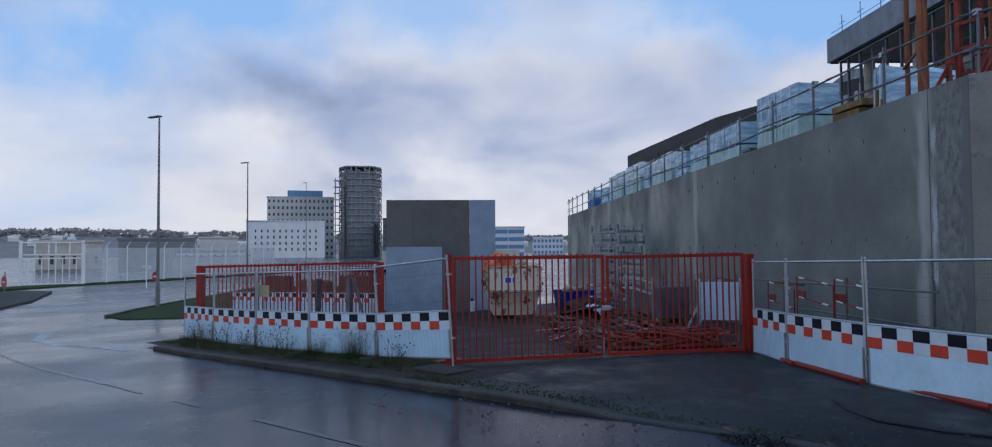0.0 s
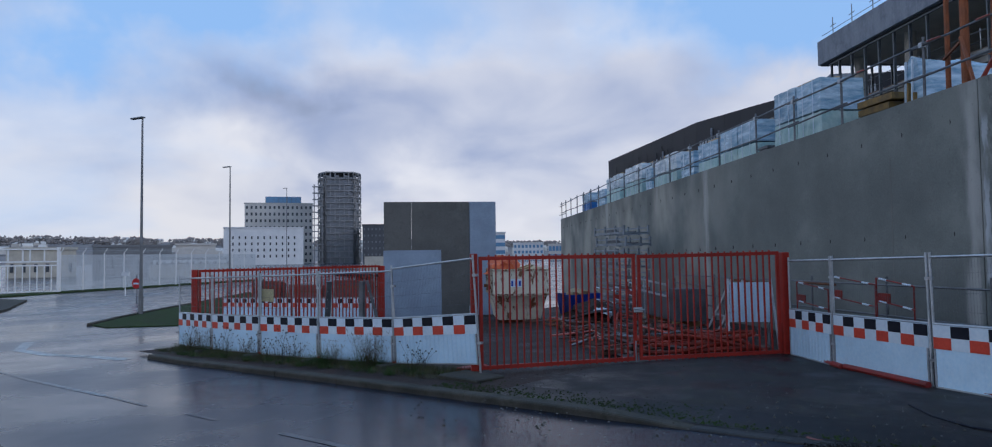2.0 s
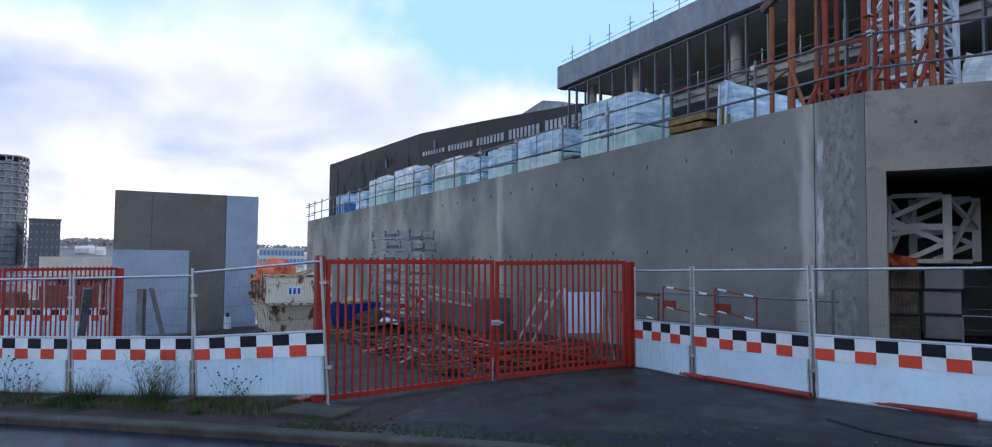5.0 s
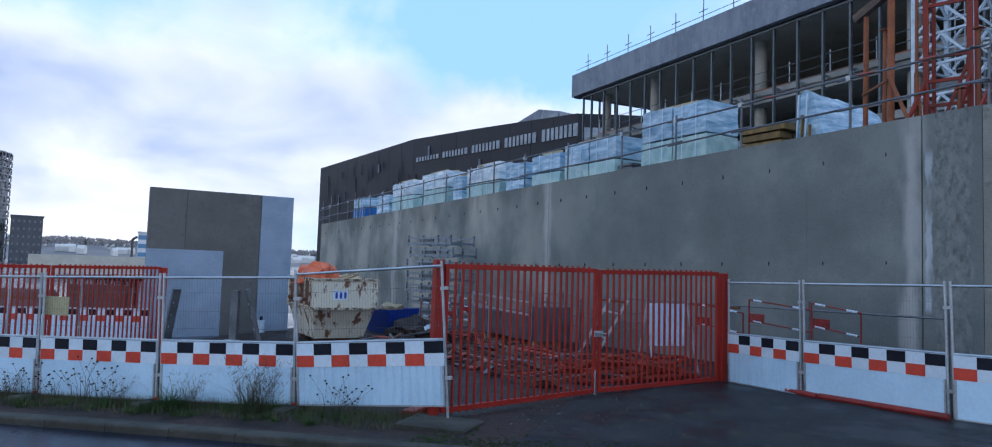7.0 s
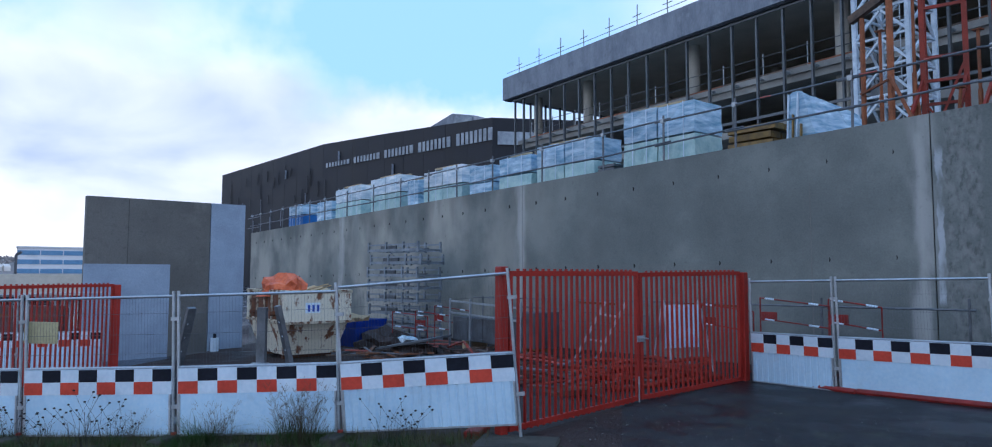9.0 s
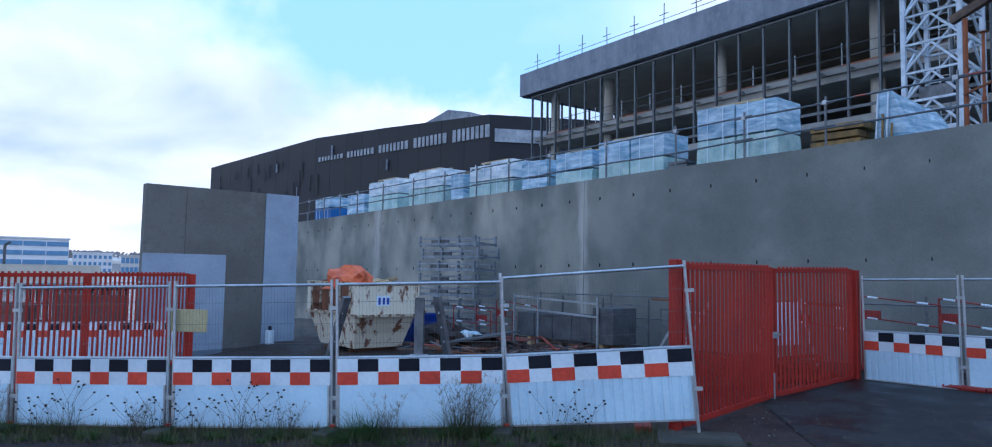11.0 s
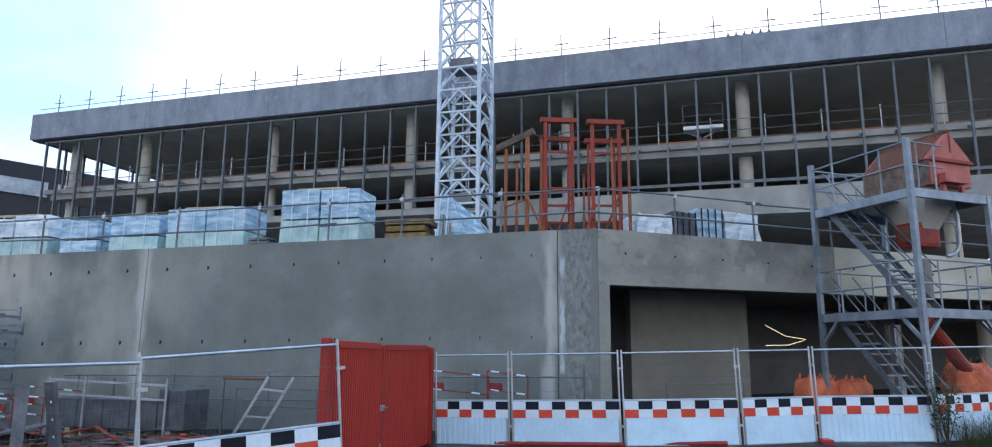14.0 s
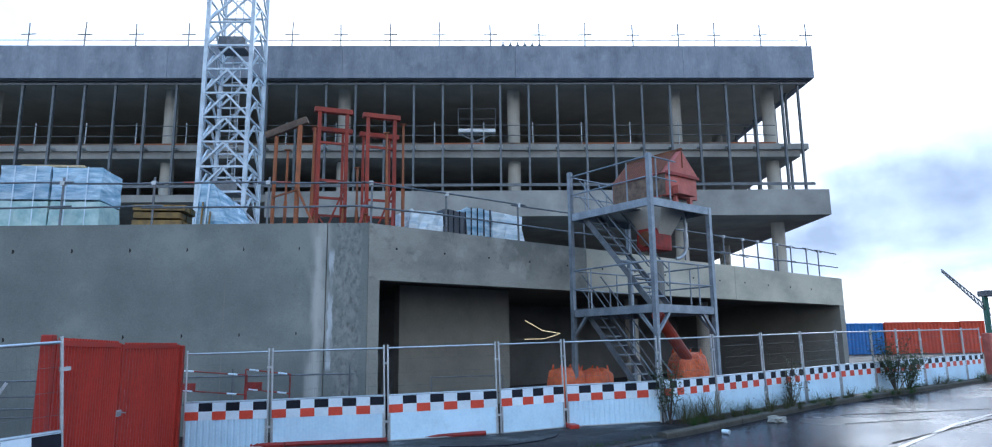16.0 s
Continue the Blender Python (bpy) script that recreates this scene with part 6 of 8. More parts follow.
crumple("mud_mound", 26.6, -21.2, gz(26.6, -21.2), 0.9, 0.45, 0.36, "mud", "low muddy rubble heap", "rubble heap", 7.7, "rubble heaps")


def tube_barrier(x, y, yaw, w=1.6, mt="barrier_red", label="red and white tubular barrier", h=1.05, plate=True):
    ob = thing("tube_barrier", pose(x, y, gz(x, y), 0, 0, yaw), label, "barrier", group="tubular barriers in the yard")
    sag = 0.06 if mt == "barrier_red" else 0.0
    for z in (h - 0.42, h):
        bm = bmesh.new(); tube(bm, (-w / 2, 0, z + sag), (w / 2, 0, z - sag), 0.014, 8); part("rail", bm, M[mt], ob)
        for k in (-0.42, 0.22) if mt == "barrier_red" else ():
            bm = bmesh.new(); tube(bm, (k * w, 0, z - 2 * sag * k), (k * w + 0.2, 0, z - 2 * sag * k - 0.4 * sag / w), 0.02, 8); part("white_band", bm, M["check_white"], ob)
    for s in (-1, 1):
        bm = bmesh.new(); tube(bm, (s * w / 2, 0, 0), (s * w / 2, 0, h - sag * s), 0.016, 8); part("leg", bm, M[mt], ob)
        bm = bmesh.new(); tube(bm, (s * w / 2, -0.3, 0.02), (s * w / 2, 0.3, 0.02), 0.018, 8); part("foot", bm, M[mt], ob)
    if plate:
        bm = bmesh.new(); box(bm, -w * 0.48, -0.012, h - 0.40, -w * 0.48 + 0.34, 0.012, h - 0.22); part("plate", bm, M["barrier_red"], ob)


tube_barrier(36.05, -17.68, 4, 1.45, "barrier_red", h=1.44); tube_barrier(37.2, -17.52, 8, 0.95, "barrier_red", h=1.42); tube_barrier(34.5, -17.75, 3, 1.3, "barrier_red", h=1.3); tube_barrier(25.3, -19.9, 30, 1.2); tube_barrier(25.0, -20.5, 35, 1.2, plate=False)
tube_barrier(26.0, -19.6, 15, 1.5, h=1.2); tube_barrier(31.5, -18.2, 3, 2.2, "galv_dark", "grey tubular guard rail along the wall", 1.1, False); tube_barrier(41.6, -15.9, 30, 2.0, "galv_dark", "grey tubular guard rail along the wall", 1.1, False)
# long guard tubes along the wall foot
for z in (0.75, 1.35):
    bm = bmesh.new(); tube(bm, (24.5, -17.9, gz(30, -17.7) + z), (39.0, -16.95, gz(39, -17) + z - 0.05), 0.02, 8)
    tagged(new("guard_tube", mesh_of("guard_tube", bm, M["galv_dark"])), "long grey guard tube along the wall foot", "tube", group="guard tubes")
for x in (25.0, 28.0, 30.8, 33.6, 36.3, 38.9):
    y = -17.9 + (x - 24.5) * 0.0655
    bm = bmesh.new(); tube(bm, (x, y, gz(x, y) - 0.1), (x, y, gz(x, y) + 1.5), 0.024, 8)
    tagged(new("guard_post", mesh_of("guard_post", bm, M["galv_dark"])), "grey guard post at the wall foot", "post", group="guard posts")
for x, w in ((33.0, 1.6), (29.5, 1.3)):
    y = -17.93 + (x - 24.5) * 0.0655
    bm = bmesh.new(); tube(bm, (x, y, gz(x, y) + 1.34), (x + w, y + w * 0.0655, gz(x, y) + 1.335), 0.028, 8)
    tagged(new("barrier_tape", mesh_of("barrier_tape", bm, M["rust"])), "faded rusty red wrap on the guard tube", "tape", group="barrier tapes")

# white board on legs
ob = thing("site_board", pose(34.5, -19.15, gz(34.5, -19), 0, 0, 80), "white sheet board leaning on grey legs", "board")
bm = bmesh.new()
prof = [(-0.42 + 0.06 * k, (0.012 if k % 2 else 0.0)) for k in range(15)]
fr = [[bm.verts.new((x, y + o, z)) for x, y in prof] for o, z in ((0, 0.55), (0, 1.42), (0.012, 1.42), (0.012, 0.55))]
for r in range(4):
    for a in range(14):
        bm.faces.new((fr[r][a], fr[r][a + 1], fr[(r + 1) % 4][a + 1], fr[(r + 1) % 4][a]))
part("sheet", bm, M["white_sheet"], ob)
for x in (-0.45, 0.45):
    bm = bmesh.new(); bar(bm, (x, 0.03, 1.5), (x * 1.15, -0.35, 0), 0.04); bar(bm, (x, 0.03, 1.5), (x * 1.05, 0.4, 0), 0.04); part("leg", bm, M["galv"], ob)


ob = thing("leaning_frame", pose(31.2, -18.7, gz(31.2, -18.7), 0, 0, 4), "light metal ladder frame leaning in the yard", "ladder")
for b in (-0.42, 0.25):
    bm = bmesh.new(); bar(bm, (b, -0.15, 0), (b + 0.62, 0.3, 1.42), 0.06); part("stile", bm, M["galv"], ob)
bm = bmesh.new(); bar(bm, (0.1, 0.21, 1.13), (0.72, 0.18, 1.08), 0.05); part("rung", bm, M["galv"], ob)
bm = bmesh.new(); bar(bm, (-0.2, 0.0, 0.5), (0.5, 0.0, 0.48), 0.04); part("rung", bm, M["galv"], ob)

# loose planks, tubes and orange netting over the mud
for k in range(64):
    x, y = rng.uniform(24.5, 33.8), rng.uniform(-22.9, -18.7)
    mt, lb = rng.choice((("mud_wood", "muddy plank lying in the yard"), ("galv_dark", "grey tube lying in the yard"), ("mud_wood", "muddy plank lying in the yard"), ("galv_dark", "grey tube lying in the yard"), ("red_faded", "faded red barrier rail lying in the yard"), ("rust", "rusty bar lying in the yard")))
    bm = bmesh.new(); L_ = rng.uniform(0.7, 2.6)
    hw = rng.uniform(0.02, 0.055); box(bm, -L_ / 2, -hw, 0, L_ / 2, hw, 0.04); bevelled(bm, 0.006)
    ob = new("loose_length", mesh_of("loose_length", bm, M[mt])); ob.matrix_world = pose(x, y, gz(x, y) + 0.02 + rng.uniform(0, 0.12), 0, rng.uniform(-6, 6), rng.uniform(-70, 70))
    tagged(ob, lb, "debris", group="loose lengths in the yard")


def net_roll(pts, r, seed):
    """A bunched length of orange netting lying on the ground."""
    bm = bmesh.new()
    rr = random.Random(seed)
    prev = None
    for i in range(len(pts) * 6 - 5):
        k, t = divmod(i, 6)
        p = Vector(pts[k]).lerp(Vector(pts[min(k + 1, len(pts) - 1)]), t / 6)
        q = r * rr.uniform(0.6, 1.3)
        ring = [bm.verts.new((p.x + rr.uniform(-.05, .05), p.y + math.cos(a) * q * 1.6, gz(p.x, p.y) + p.z + q * (0.7 + math.sin(a)))) for a in (0, 1.05, 2.1, 3.14, 4.19, 5.24)]
        if prev:
            for a in range(6):
                bm.faces.new((prev[a], prev[(a + 1) % 6], ring[(a + 1) % 6], ring[a]))
        prev = ring
    ob = new("safety_netting", mesh_of("safety_netting", bm, M["net"]))
    tagged(ob, "bunched orange safety netting lying in the mud", "netting", group="orange netting")


net_roll([(27.5, -20.6, 0.2), (28.8, -20.9, 0.45), (30.0, -21.2, 0.1), (31.6, -21.0, 0.05), (33.2, -20.6, 0.08), (34.8, -20.2, 0.05)], 0.032, 1)
net_roll([(32.2, -20.2, 0.0), (33.4, -19.9, 0.12), (34.6, -20.0, 0.2), (35.2, -19.7, 0.05)], 0.05, 2)
net_roll([(31.2, -19.8, 0.05), (32.8, -19.5, 0.18), (34.2, -19.3, 0.1)], 0.045, 5)
net_roll([(29.6, -19.8, 0.05), (30.8, -19.9, 0.12), (31.9, -19.9, 0.05)], 0.05, 6)
net_roll([(33.6, -22.4, 0.02), (34.4, -21.6, 0.16), (35.0, -20.8, 0.22), (35.3, -20.0, 0.1), (34.7, -19.6, 0.25)], 0.03, 8)
net_roll([(33.0, -19.7, 0.1), (34.0, -19.6, 0.34), (35.1, -19.5, 0.22)], 0.045, 11)
def net_coil(x, y, z, a, b, r, yaw, seed):
    """One slack loop of bunched netting in the pile beside the gate post."""
    rr = random.Random(seed)
    bm = bmesh.new()
    first = prev = None
    for i in range(36):
        t = 2 * math.pi * i / 36
        cx, cy = a * math.cos(t) * (1 + 0.1 * math.sin(3 * t + seed)), b * math.sin(t)
        out = Vector((math.cos(t), math.sin(t), 0))
        q = r * rr.uniform(0.75, 1.25)
        lift_ = 0.05 * math.sin(2 * t + seed)
        ring = [bm.verts.new((cx + out.x * q * math.cos(k), cy + out.y * q * math.cos(k), q * math.sin(k) + lift_)) for k in (0, 1.05, 2.1, 3.14, 4.19, 5.24)]
        if prev:
            for k in range(6):
                bm.faces.new((prev[k], prev[(k + 1) % 6], ring[(k + 1) % 6], ring[k]))
        first, prev = first or ring, ring
    for k in range(6):
        bm.faces.new((prev[k], prev[(k + 1) % 6], first[(k + 1) % 6], first[k]))
    ob = new("safety_netting", mesh_of("safety_netting", bm, M["net"]))
    ob.matrix_world = pose(x, y, gz(x, y) + z, rr.uniform(-4, 4), rr.uniform(-4, 4), yaw)
    tagged(ob, "coiled orange safety netting heaped inside the gate", "netting", group="orange netting")


for k, (x, y, z, a, b, yaw) in enumerate(((35.0, -20.5, 0.08, 1.15, 0.35, 55), (34.9, -20.4, 0.18, 1.0, 0.32, 62), (35.1, -20.3, 0.28, 0.9, 0.28, 50), (35.15, -19.9, 0.10, 0.8, 0.35, 40), (35.05, -20.1, 0.38, 0.7, 0.25, 60), (34.5, -20.8, 0.22, 0.9, 0.3, 70), (35.2, -20.8, 0.15, 0.9, 0.22, 85))):
    net_coil(x, y, z, a, b, 0.045, yaw, k + 3)
# broken wood, offcuts and rubble strewn over the yard inside the gate
ro = random.Random(77)
vv, ff = [], []
for _ in range(330):
    x, y = ro.uniform(27.2, 35.2), ro.uniform(-22.6, -19.2)
    if (x - 36.7) * 0.66 + (y + 25.0) * -0.75 > -0.6 and x > 34:
        continue
    L_, w_, h_ = ro.uniform(0.12, 1.1) ** 1.3, ro.uniform(0.02, 0.07), ro.uniform(0.015, 0.05)
    m = pose(x, y, gz(x, y) + ro.uniform(0.0, 0.12), ro.uniform(-20, 20), ro.uniform(-14, 14), ro.uniform(0, 180))
    i0 = len(vv)
    vv += [tuple(m @ Vector((a * L_ / 2, b * w_, c * h_))) for a in (-1, 1) for b in (-1, 1) for c in (-1, 1)]
    ff += [tuple(i0 + i for i in f) for f in ((0, 1, 3, 2), (4, 6, 7, 5), (0, 4, 5, 1), (2, 3, 7, 6), (0, 2, 6, 4), (1, 5, 7, 3))]
me = bpy.data.meshes.new("strewn_offcuts"); me.from_pydata(vv, [], ff); me.materials.append(M["debris"])
tagged(new("strewn_offcuts", me), "muddy offcuts and broken wood strewn in the yard", "debris", kind="stuff")
# orange rails lying under the first panels past the gate
for a, b in (((36.2, -18.75), (38.0, -18.95)), ((38.0, -18.9), (40.0, -18.75)), ((40.4, -18.5), (42.0, -18.2))):
    bm = bmesh.new(); tube(bm, (a[0], a[1] - 0.02, gz(*a) + 0.045), (b[0], b[1] - 0.02, gz(*b) + 0.045), 0.05, 8)
    tagged(new("orange_rail", mesh_of("orange_rail", bm, M["barrier_red"])), "dull red plastic rail lying at the fence foot", "rail", group="orange rails")
# fence feet
for x, y, mt in ((32.72, -30.4, "kerb"), (43.9, -17.45, "red"), (35.5, -26.9, "kerb"), (34.15, -28.7, "kerb"), (31.15, -32.1, "kerb"), (36.36, -25.28, "red")):
    bm = bmesh.new(); box(bm, -0.11, -0.33, 0, 0.11, 0.33, 0.13); bevelled(bm, 0.02)
    ob = new("base_block", mesh_of("base_block", bm, M[mt])); ob.matrix_world = pose(x, y, G(x, y) + 0.06, 0, 0, 44 if x < 37.5 else 8)
    tagged(ob, "moulded fence foot block under a fence upright", "fence foot", group="fence feet")
bm = bmesh.new(); box(bm, -0.5, -0.35, 0, 0.5, 0.35, 0.14); bevelled(bm, 0.02)
ob = new("concrete_block", mesh_of("concrete_block", bm, M["kerb"])); ob.matrix_world = pose(37.3, -25.3, G(37.3, -25.3) + 0.02, 0, 0, 44)
tagged(ob, "low concrete block at the gate post", "block")
for x, y, _ in LEFT[1:5]:
    bm = bmesh.new(); tube(bm, (0, 0, 0), (0, 0, 0.15), 0.045, 10, r2=0.038); bevelled(bm, 0.006)
    ob = new("post_sleeve", mesh_of("post_sleeve", bm, M["red"])); ob.matrix_world = pose(x + 0.01, y - 0.05, G(x, y) + 0.07)
    tagged(ob, "dull red plastic sleeve at the fence post foot", "sleeve", group="fence post sleeves")
# beige board tied on the fence
bm = bmesh.new(); box(bm, -0.26, -0.012, -0.15, 0.26, 0.012, 0.15); bevelled(bm, 0.004)
ob = new("fence_notice", mesh_of("fence_notice", bm, M["board"])); ob.matrix_world = pose(32.70, -30.16, 1.26, 0, 0, 47)
tagged(ob, "blank beige board tied to the wire of the fence", "sign board")
# raking stays behind the left fence
for x, y, side, post in ((34.02, -28.5, 1, False), (34.80, -27.55, -1, False), (34.62, -27.72, 1, True)):
    ob = thing("fence_stay", pose(x, y, G(x, y) + 0.06, 0, 0, 50), "grey steel raking stay and block behind the fence" if not post else "upright grey steel stay behind the fence", "stay", group="fence stays")
    if post:
        bm = bmesh.new(); box(bm, -0.06, 0.10, 0.0, 0.06, 0.18, 1.78); part("post", bm, M["galv_dark"], ob)
        bm = bmesh.new(); box(bm, -0.10, 0.04, 0.95, 0.14, 0.099, 1.03); part("clamp", bm, M["galv"], ob)
    else:
        reach = 0.55 if side > 0 else 0.30
        bm = bmesh.new(); bar(bm, (0, 0.09, 1.80), (-reach * side, 0.42, 0.05), 0.12, 0.06); part("brace", bm, M["galv_dark"], ob)
        for k in range(7):
            t = 0.12 + 0.11 * k
            bm = bmesh.new(); c = Vector((0, 0.09, 1.80)).lerp(Vector((-reach * side, 0.42, 0.05)), t); tube(bm, (c.x, c.y - 0.036, c.z - 0.01), (c.x, c.y - 0.030, c.z - 0.01), 0.018, 8); part("bolt", bm, M["check_white"], ob)
    bm = bmesh.new(); box(bm, -0.3 * side - 0.3, 0.25, 0, -0.3 * side + 0.3, 0.65, 0.20); bevelled(bm, 0.02); part("ballast_block", bm, M["concrete_dark"], ob)
# gate lock and cane bolt
for x, y, z in ((36.13, -22.03, 1.02),):
    ob = thing("gate_lock", pose(x, y, G(x, y) + 0.1, 0, 0, 5), "steel latch and chain on the red gate", "lock")
    bm = bmesh.new(); box(bm, 0.035, -0.09, z - 0.05, 0.06, 0.09, z + 0.05); bevelled(bm, 0.006); part("plate", bm, M["galv"], ob)
    bm = bmesh.new(); tube(bm, (0.06, -0.1, z + 0.03), (0.1, 0.12, z), 0.012, 6); part("handle", bm, M["galv"], ob)
    bm = bmesh.new(); tube(bm, (0.05, -0.06, -0.1), (0.05, -0.06, 0.42), 0.014, 6); part("drop_bolt", bm, M["galv"], ob)

# ---- stair tower with hopper ----
def stair_tower():
    N, L_, R_ = Vector((46.2, -16.33)), Vector((44.43, -14.08)), Vector((48.12, -14.9))
    u = (R_ - N).normalized(); v = Vector((-u.y, u.x))
    wu, wv = (R_ - N).length, (L_ - N).length
    z0 = gz(46, -15)
    base = Matrix(((u.x, v.x, 0, N.x), (u.y, v.y, 0, N.y), (0, 0, 1, 0), (0, 0, 0, 1)))
    ob = thing("stair_tower", base, "galvanised steel stair tower with two decks", "stair tower")
    D2, D3, T = 3.08, 5.76, 6.9
    for a, b, top in ((0, 0, T), (wu, 0, D3), (0, wv, T + 0.08), (wu, wv, D3)):
        bm = bmesh.new(); box(bm, a - 0.058, b - 0.058, z0 - 0.1, a + 0.058, b + 0.058, top); part("post", bm, M["galv_blue"], ob)
    for z in (D2, D3):
        for p, q in (((0.076, 0), (wu - 0.076, 0)), ((0.076, wv), (wu - 0.076, wv)), ((0, 0.076), (0, wv - 0.076)), ((wu, 0.076), (wu, wv - 0.076))):
            bm = bmesh.new(); bar(bm, (*p, z - 0.1), (*q, z - 0.1), 0.09, 0.2); part("edge_beam", bm, M["galv_blue"], ob)
        bm = bmesh.new()
        for k in range(int(wu / 0.12)):
            if z == D3 or k * 0.12 < wu:
                box(bm, 0.08 + k * 0.12, 0.05 if k * 0.12 > 1.0 else 1.15, z - 0.03, 0.08 + k * 0.12 + 0.10, wv - 0.05, z - 0.005)
        part("grating", bm, M["galv_dark"], ob)["kind"] = "stuff"
    for (a, b), (c, d) in (((0, 0), (0.5, 0)), ((0, 0), (0, 0.5)), ((wu, 0), (wu - 0.5, 0)), ((0, wv), (0, wv - 0.5)), ((wu, 0), (wu, 0.5))):
        bm = bmesh.new(); bar(bm, (a, b, D2 - 0.75), (c, d, D2 - 0.2), 0.07); part("knee_brace", bm, M["galv_blue"], ob)
    def rails(p, q, z):
        for h in (0.55, 1.08):
            bm = bmesh.new(); tube(bm, (*p, z + h), (*q, z + h), 0.022, 8); part("hand_rail", bm, M["galv_blue"], ob)
        n = 2
        for k in range(n):
            t = (k + 0.5) / n
            bm = bmesh.new(); tube(bm, (p[0] + (q[0] - p[0]) * t, p[1] + (q[1] - p[1]) * t, z), (p[0] + (q[0] - p[0]) * t, p[1] + (q[1] - p[1]) * t, z + 1.08), 0.02, 8); part("baluster", bm, M["galv_blue"], ob)
    rails((0, 0.05), (0, wv), D3); rails((0, wv), (wu, wv), D3); rails((0, 0), (wu * 0.45, 0), D3)
    rails((0, 0.05), (0, wv), D2); rails((0, wv), (wu, wv), D2); rails((0, 0), (wu, 0), D2); rails((wu, 0), (wu, wv), D2)
    # two flights on the left side, climbing towards the back
    for za, zb in ((z0, D2), (D2, D3)):
        for xx in (0.18, 0.82):
            bm = bmesh.new(); bar(bm, (xx, 0.25, za), (xx, wv - 0.25, zb), 0.03, 0.15); part("stringer", bm, M["galv_dark"], ob)
        n = 11
        for k in range(1, n):
            y, z = 0.25 + (wv - 0.5) * k / n, za + (zb - za) * k / n
            bm = bmesh.new(); box(bm, 0.2, y - 0.11, z - 0.02, 0.8, y + 0.11, z + 0.02); part("tread", bm, M["galv_blue"], ob)
        for xx in (0.14, 0.86):
            bm = bmesh.new(); tube(bm, (xx, 0.25, za + 0.95), (xx, wv - 0.25, zb + 0.95), 0.02, 8); part("hand_rail", bm, M["galv_dark"], ob)
            bm = bmesh.new(); tube(bm, (xx, 0.25, za + 0.5), (xx, wv - 0.25, zb + 0.5), 0.015, 8); part("knee_rail", bm, M["galv_dark"], ob)
        for k in (0.15, 0.5, 0.85):
            y, z = 0.25 + (wv - 0.5) * k, za + (zb - za) * k
            bm = bmesh.new(); tube(bm, (0.84, y, z), (0.84, y, z + 0.95), 0.018, 8); part("baluster", bm, M["galv_blue"], ob)
    # hopper stands on the top deck
    hp = thing("mortar_hopper", base @ pose(1.5, 1.08, D3), "faded red steel hopper with a gabled cover and chute", "hopper")
    bm = bmesh.new()
    a, b = 0.65, 0.93
    box(bm, -a, -b, 0.2, a, b, 0.8); hbin = part("bin", bm, M["red_faded"], hp)
    bm = bmesh.new()
    vs = [bm.verts.new(p) for p in ((-a - .05, -b - .05, 0.801), (a + .05, -b - .05, 0.801), (0, -b - .05, 1.50), (-a - .05, b, 0.801), (a + .05, b, 0.801), (0, b, 1.50))]
    for f in ((0, 1, 2), (5, 4, 3), (0, 2, 5, 3), (1, 4, 5, 2), (0, 3, 4, 1)):
        bm.faces.new([vs[i] for i in f])
    cov = part("gabled_cover", bm, M["red_faded"], hp)
    slope = Vector((a + 0.05, 0, 0.70)).normalized()
    for k in range(18):
        t = (k + 0.5) / 18 * 0.92 + 0.04
        y = -b + (2 * b) * t
        p, q = Vector((-a - 0.06, y, 0.82)) + Vector((-0.012, 0, 0.012)), Vector((-0.02, y, 1.50)) + Vector((-0.012, 0, 0.012))
        bm = bmesh.new(); bar(bm, p, q, 0.035, 0.02); part("grille_bar", bm, M["rust"], cov)
    bm = bmesh.new(); bar(bm, (0, -b - 0.07, 1.53), (0, b + 0.02, 1.53), 0.07, 0.05); part("ridge_cap", bm, M["rust"], cov)
    bm = bmesh.new(); tube(bm, (0, -b - 0.06, 1.0), (0, -b - 0.06, 1.46), 0.014, 6); part("cover_prop", bm, M["rust"], cov)
    bm = bmesh.new(); box(bm, -a - 0.06, -b - 0.065, 0.76, a + 0.06, -b - 0.052, 0.84); part("eave_strip", bm, M["barrier_red"], cov)
    # dark plate puts dirt and shade of the bin's left side into colour
    bm = bmesh.new(); box(bm, -a - 0.012, -b + 0.02, 0.22, -a - 0.003, b - 0.02, 0.78); part("side_plate", bm, M["mud_wood"], hbin, "dark plate for the dirty, shaded side")
    bm = bmesh.new(); box(bm, -0.42, -b - 0.2, 0.24, 0.3, -b - 0.01, 0.46); part("lip", bm, M["red_faded"], hbin)
    for xx in (-0.3, 0.3):
        bm = bmesh.new(); box(bm, xx - 0.05, -b - 0.06, 0, xx + 0.05, -b + 0.05, 0.199); part("bracket", bm, M["red_faded"], hbin)
    bm = bmesh.new()
    lo = [bm.verts.new((s * 0.16, t * 0.16, -1.0)) for s, t in ((-1, -1), (1, -1), (1, 1), (-1, 1))]
    hi = [bm.verts.new((s * (a - 0.06), t * (b - 0.2), 0.199)) for s, t in ((-1, -1), (1, -1), (1, 1), (-1, 1))]
    for k in range(4):
        bm.faces.new((lo[k], lo[(k + 1) % 4], hi[(k + 1) % 4], hi[k]))
    part("cone", bm, M["concrete_pale"], hp, "grey dusty cone")
    bm = bmesh.new(); box(bm, -0.5, -0.3, -1.15, 0.3, 0.3, -0.55); bevelled(bm, 0.1, 2); part("motor_box", bm, M["barrier_red"], hp)
    bm = bmesh.new(); tube(bm, (-0.62, -0.1, -0.85), (-0.5, -0.1, -0.85), 0.2, 12); part("motor_cover", bm, M["rust"], hp)
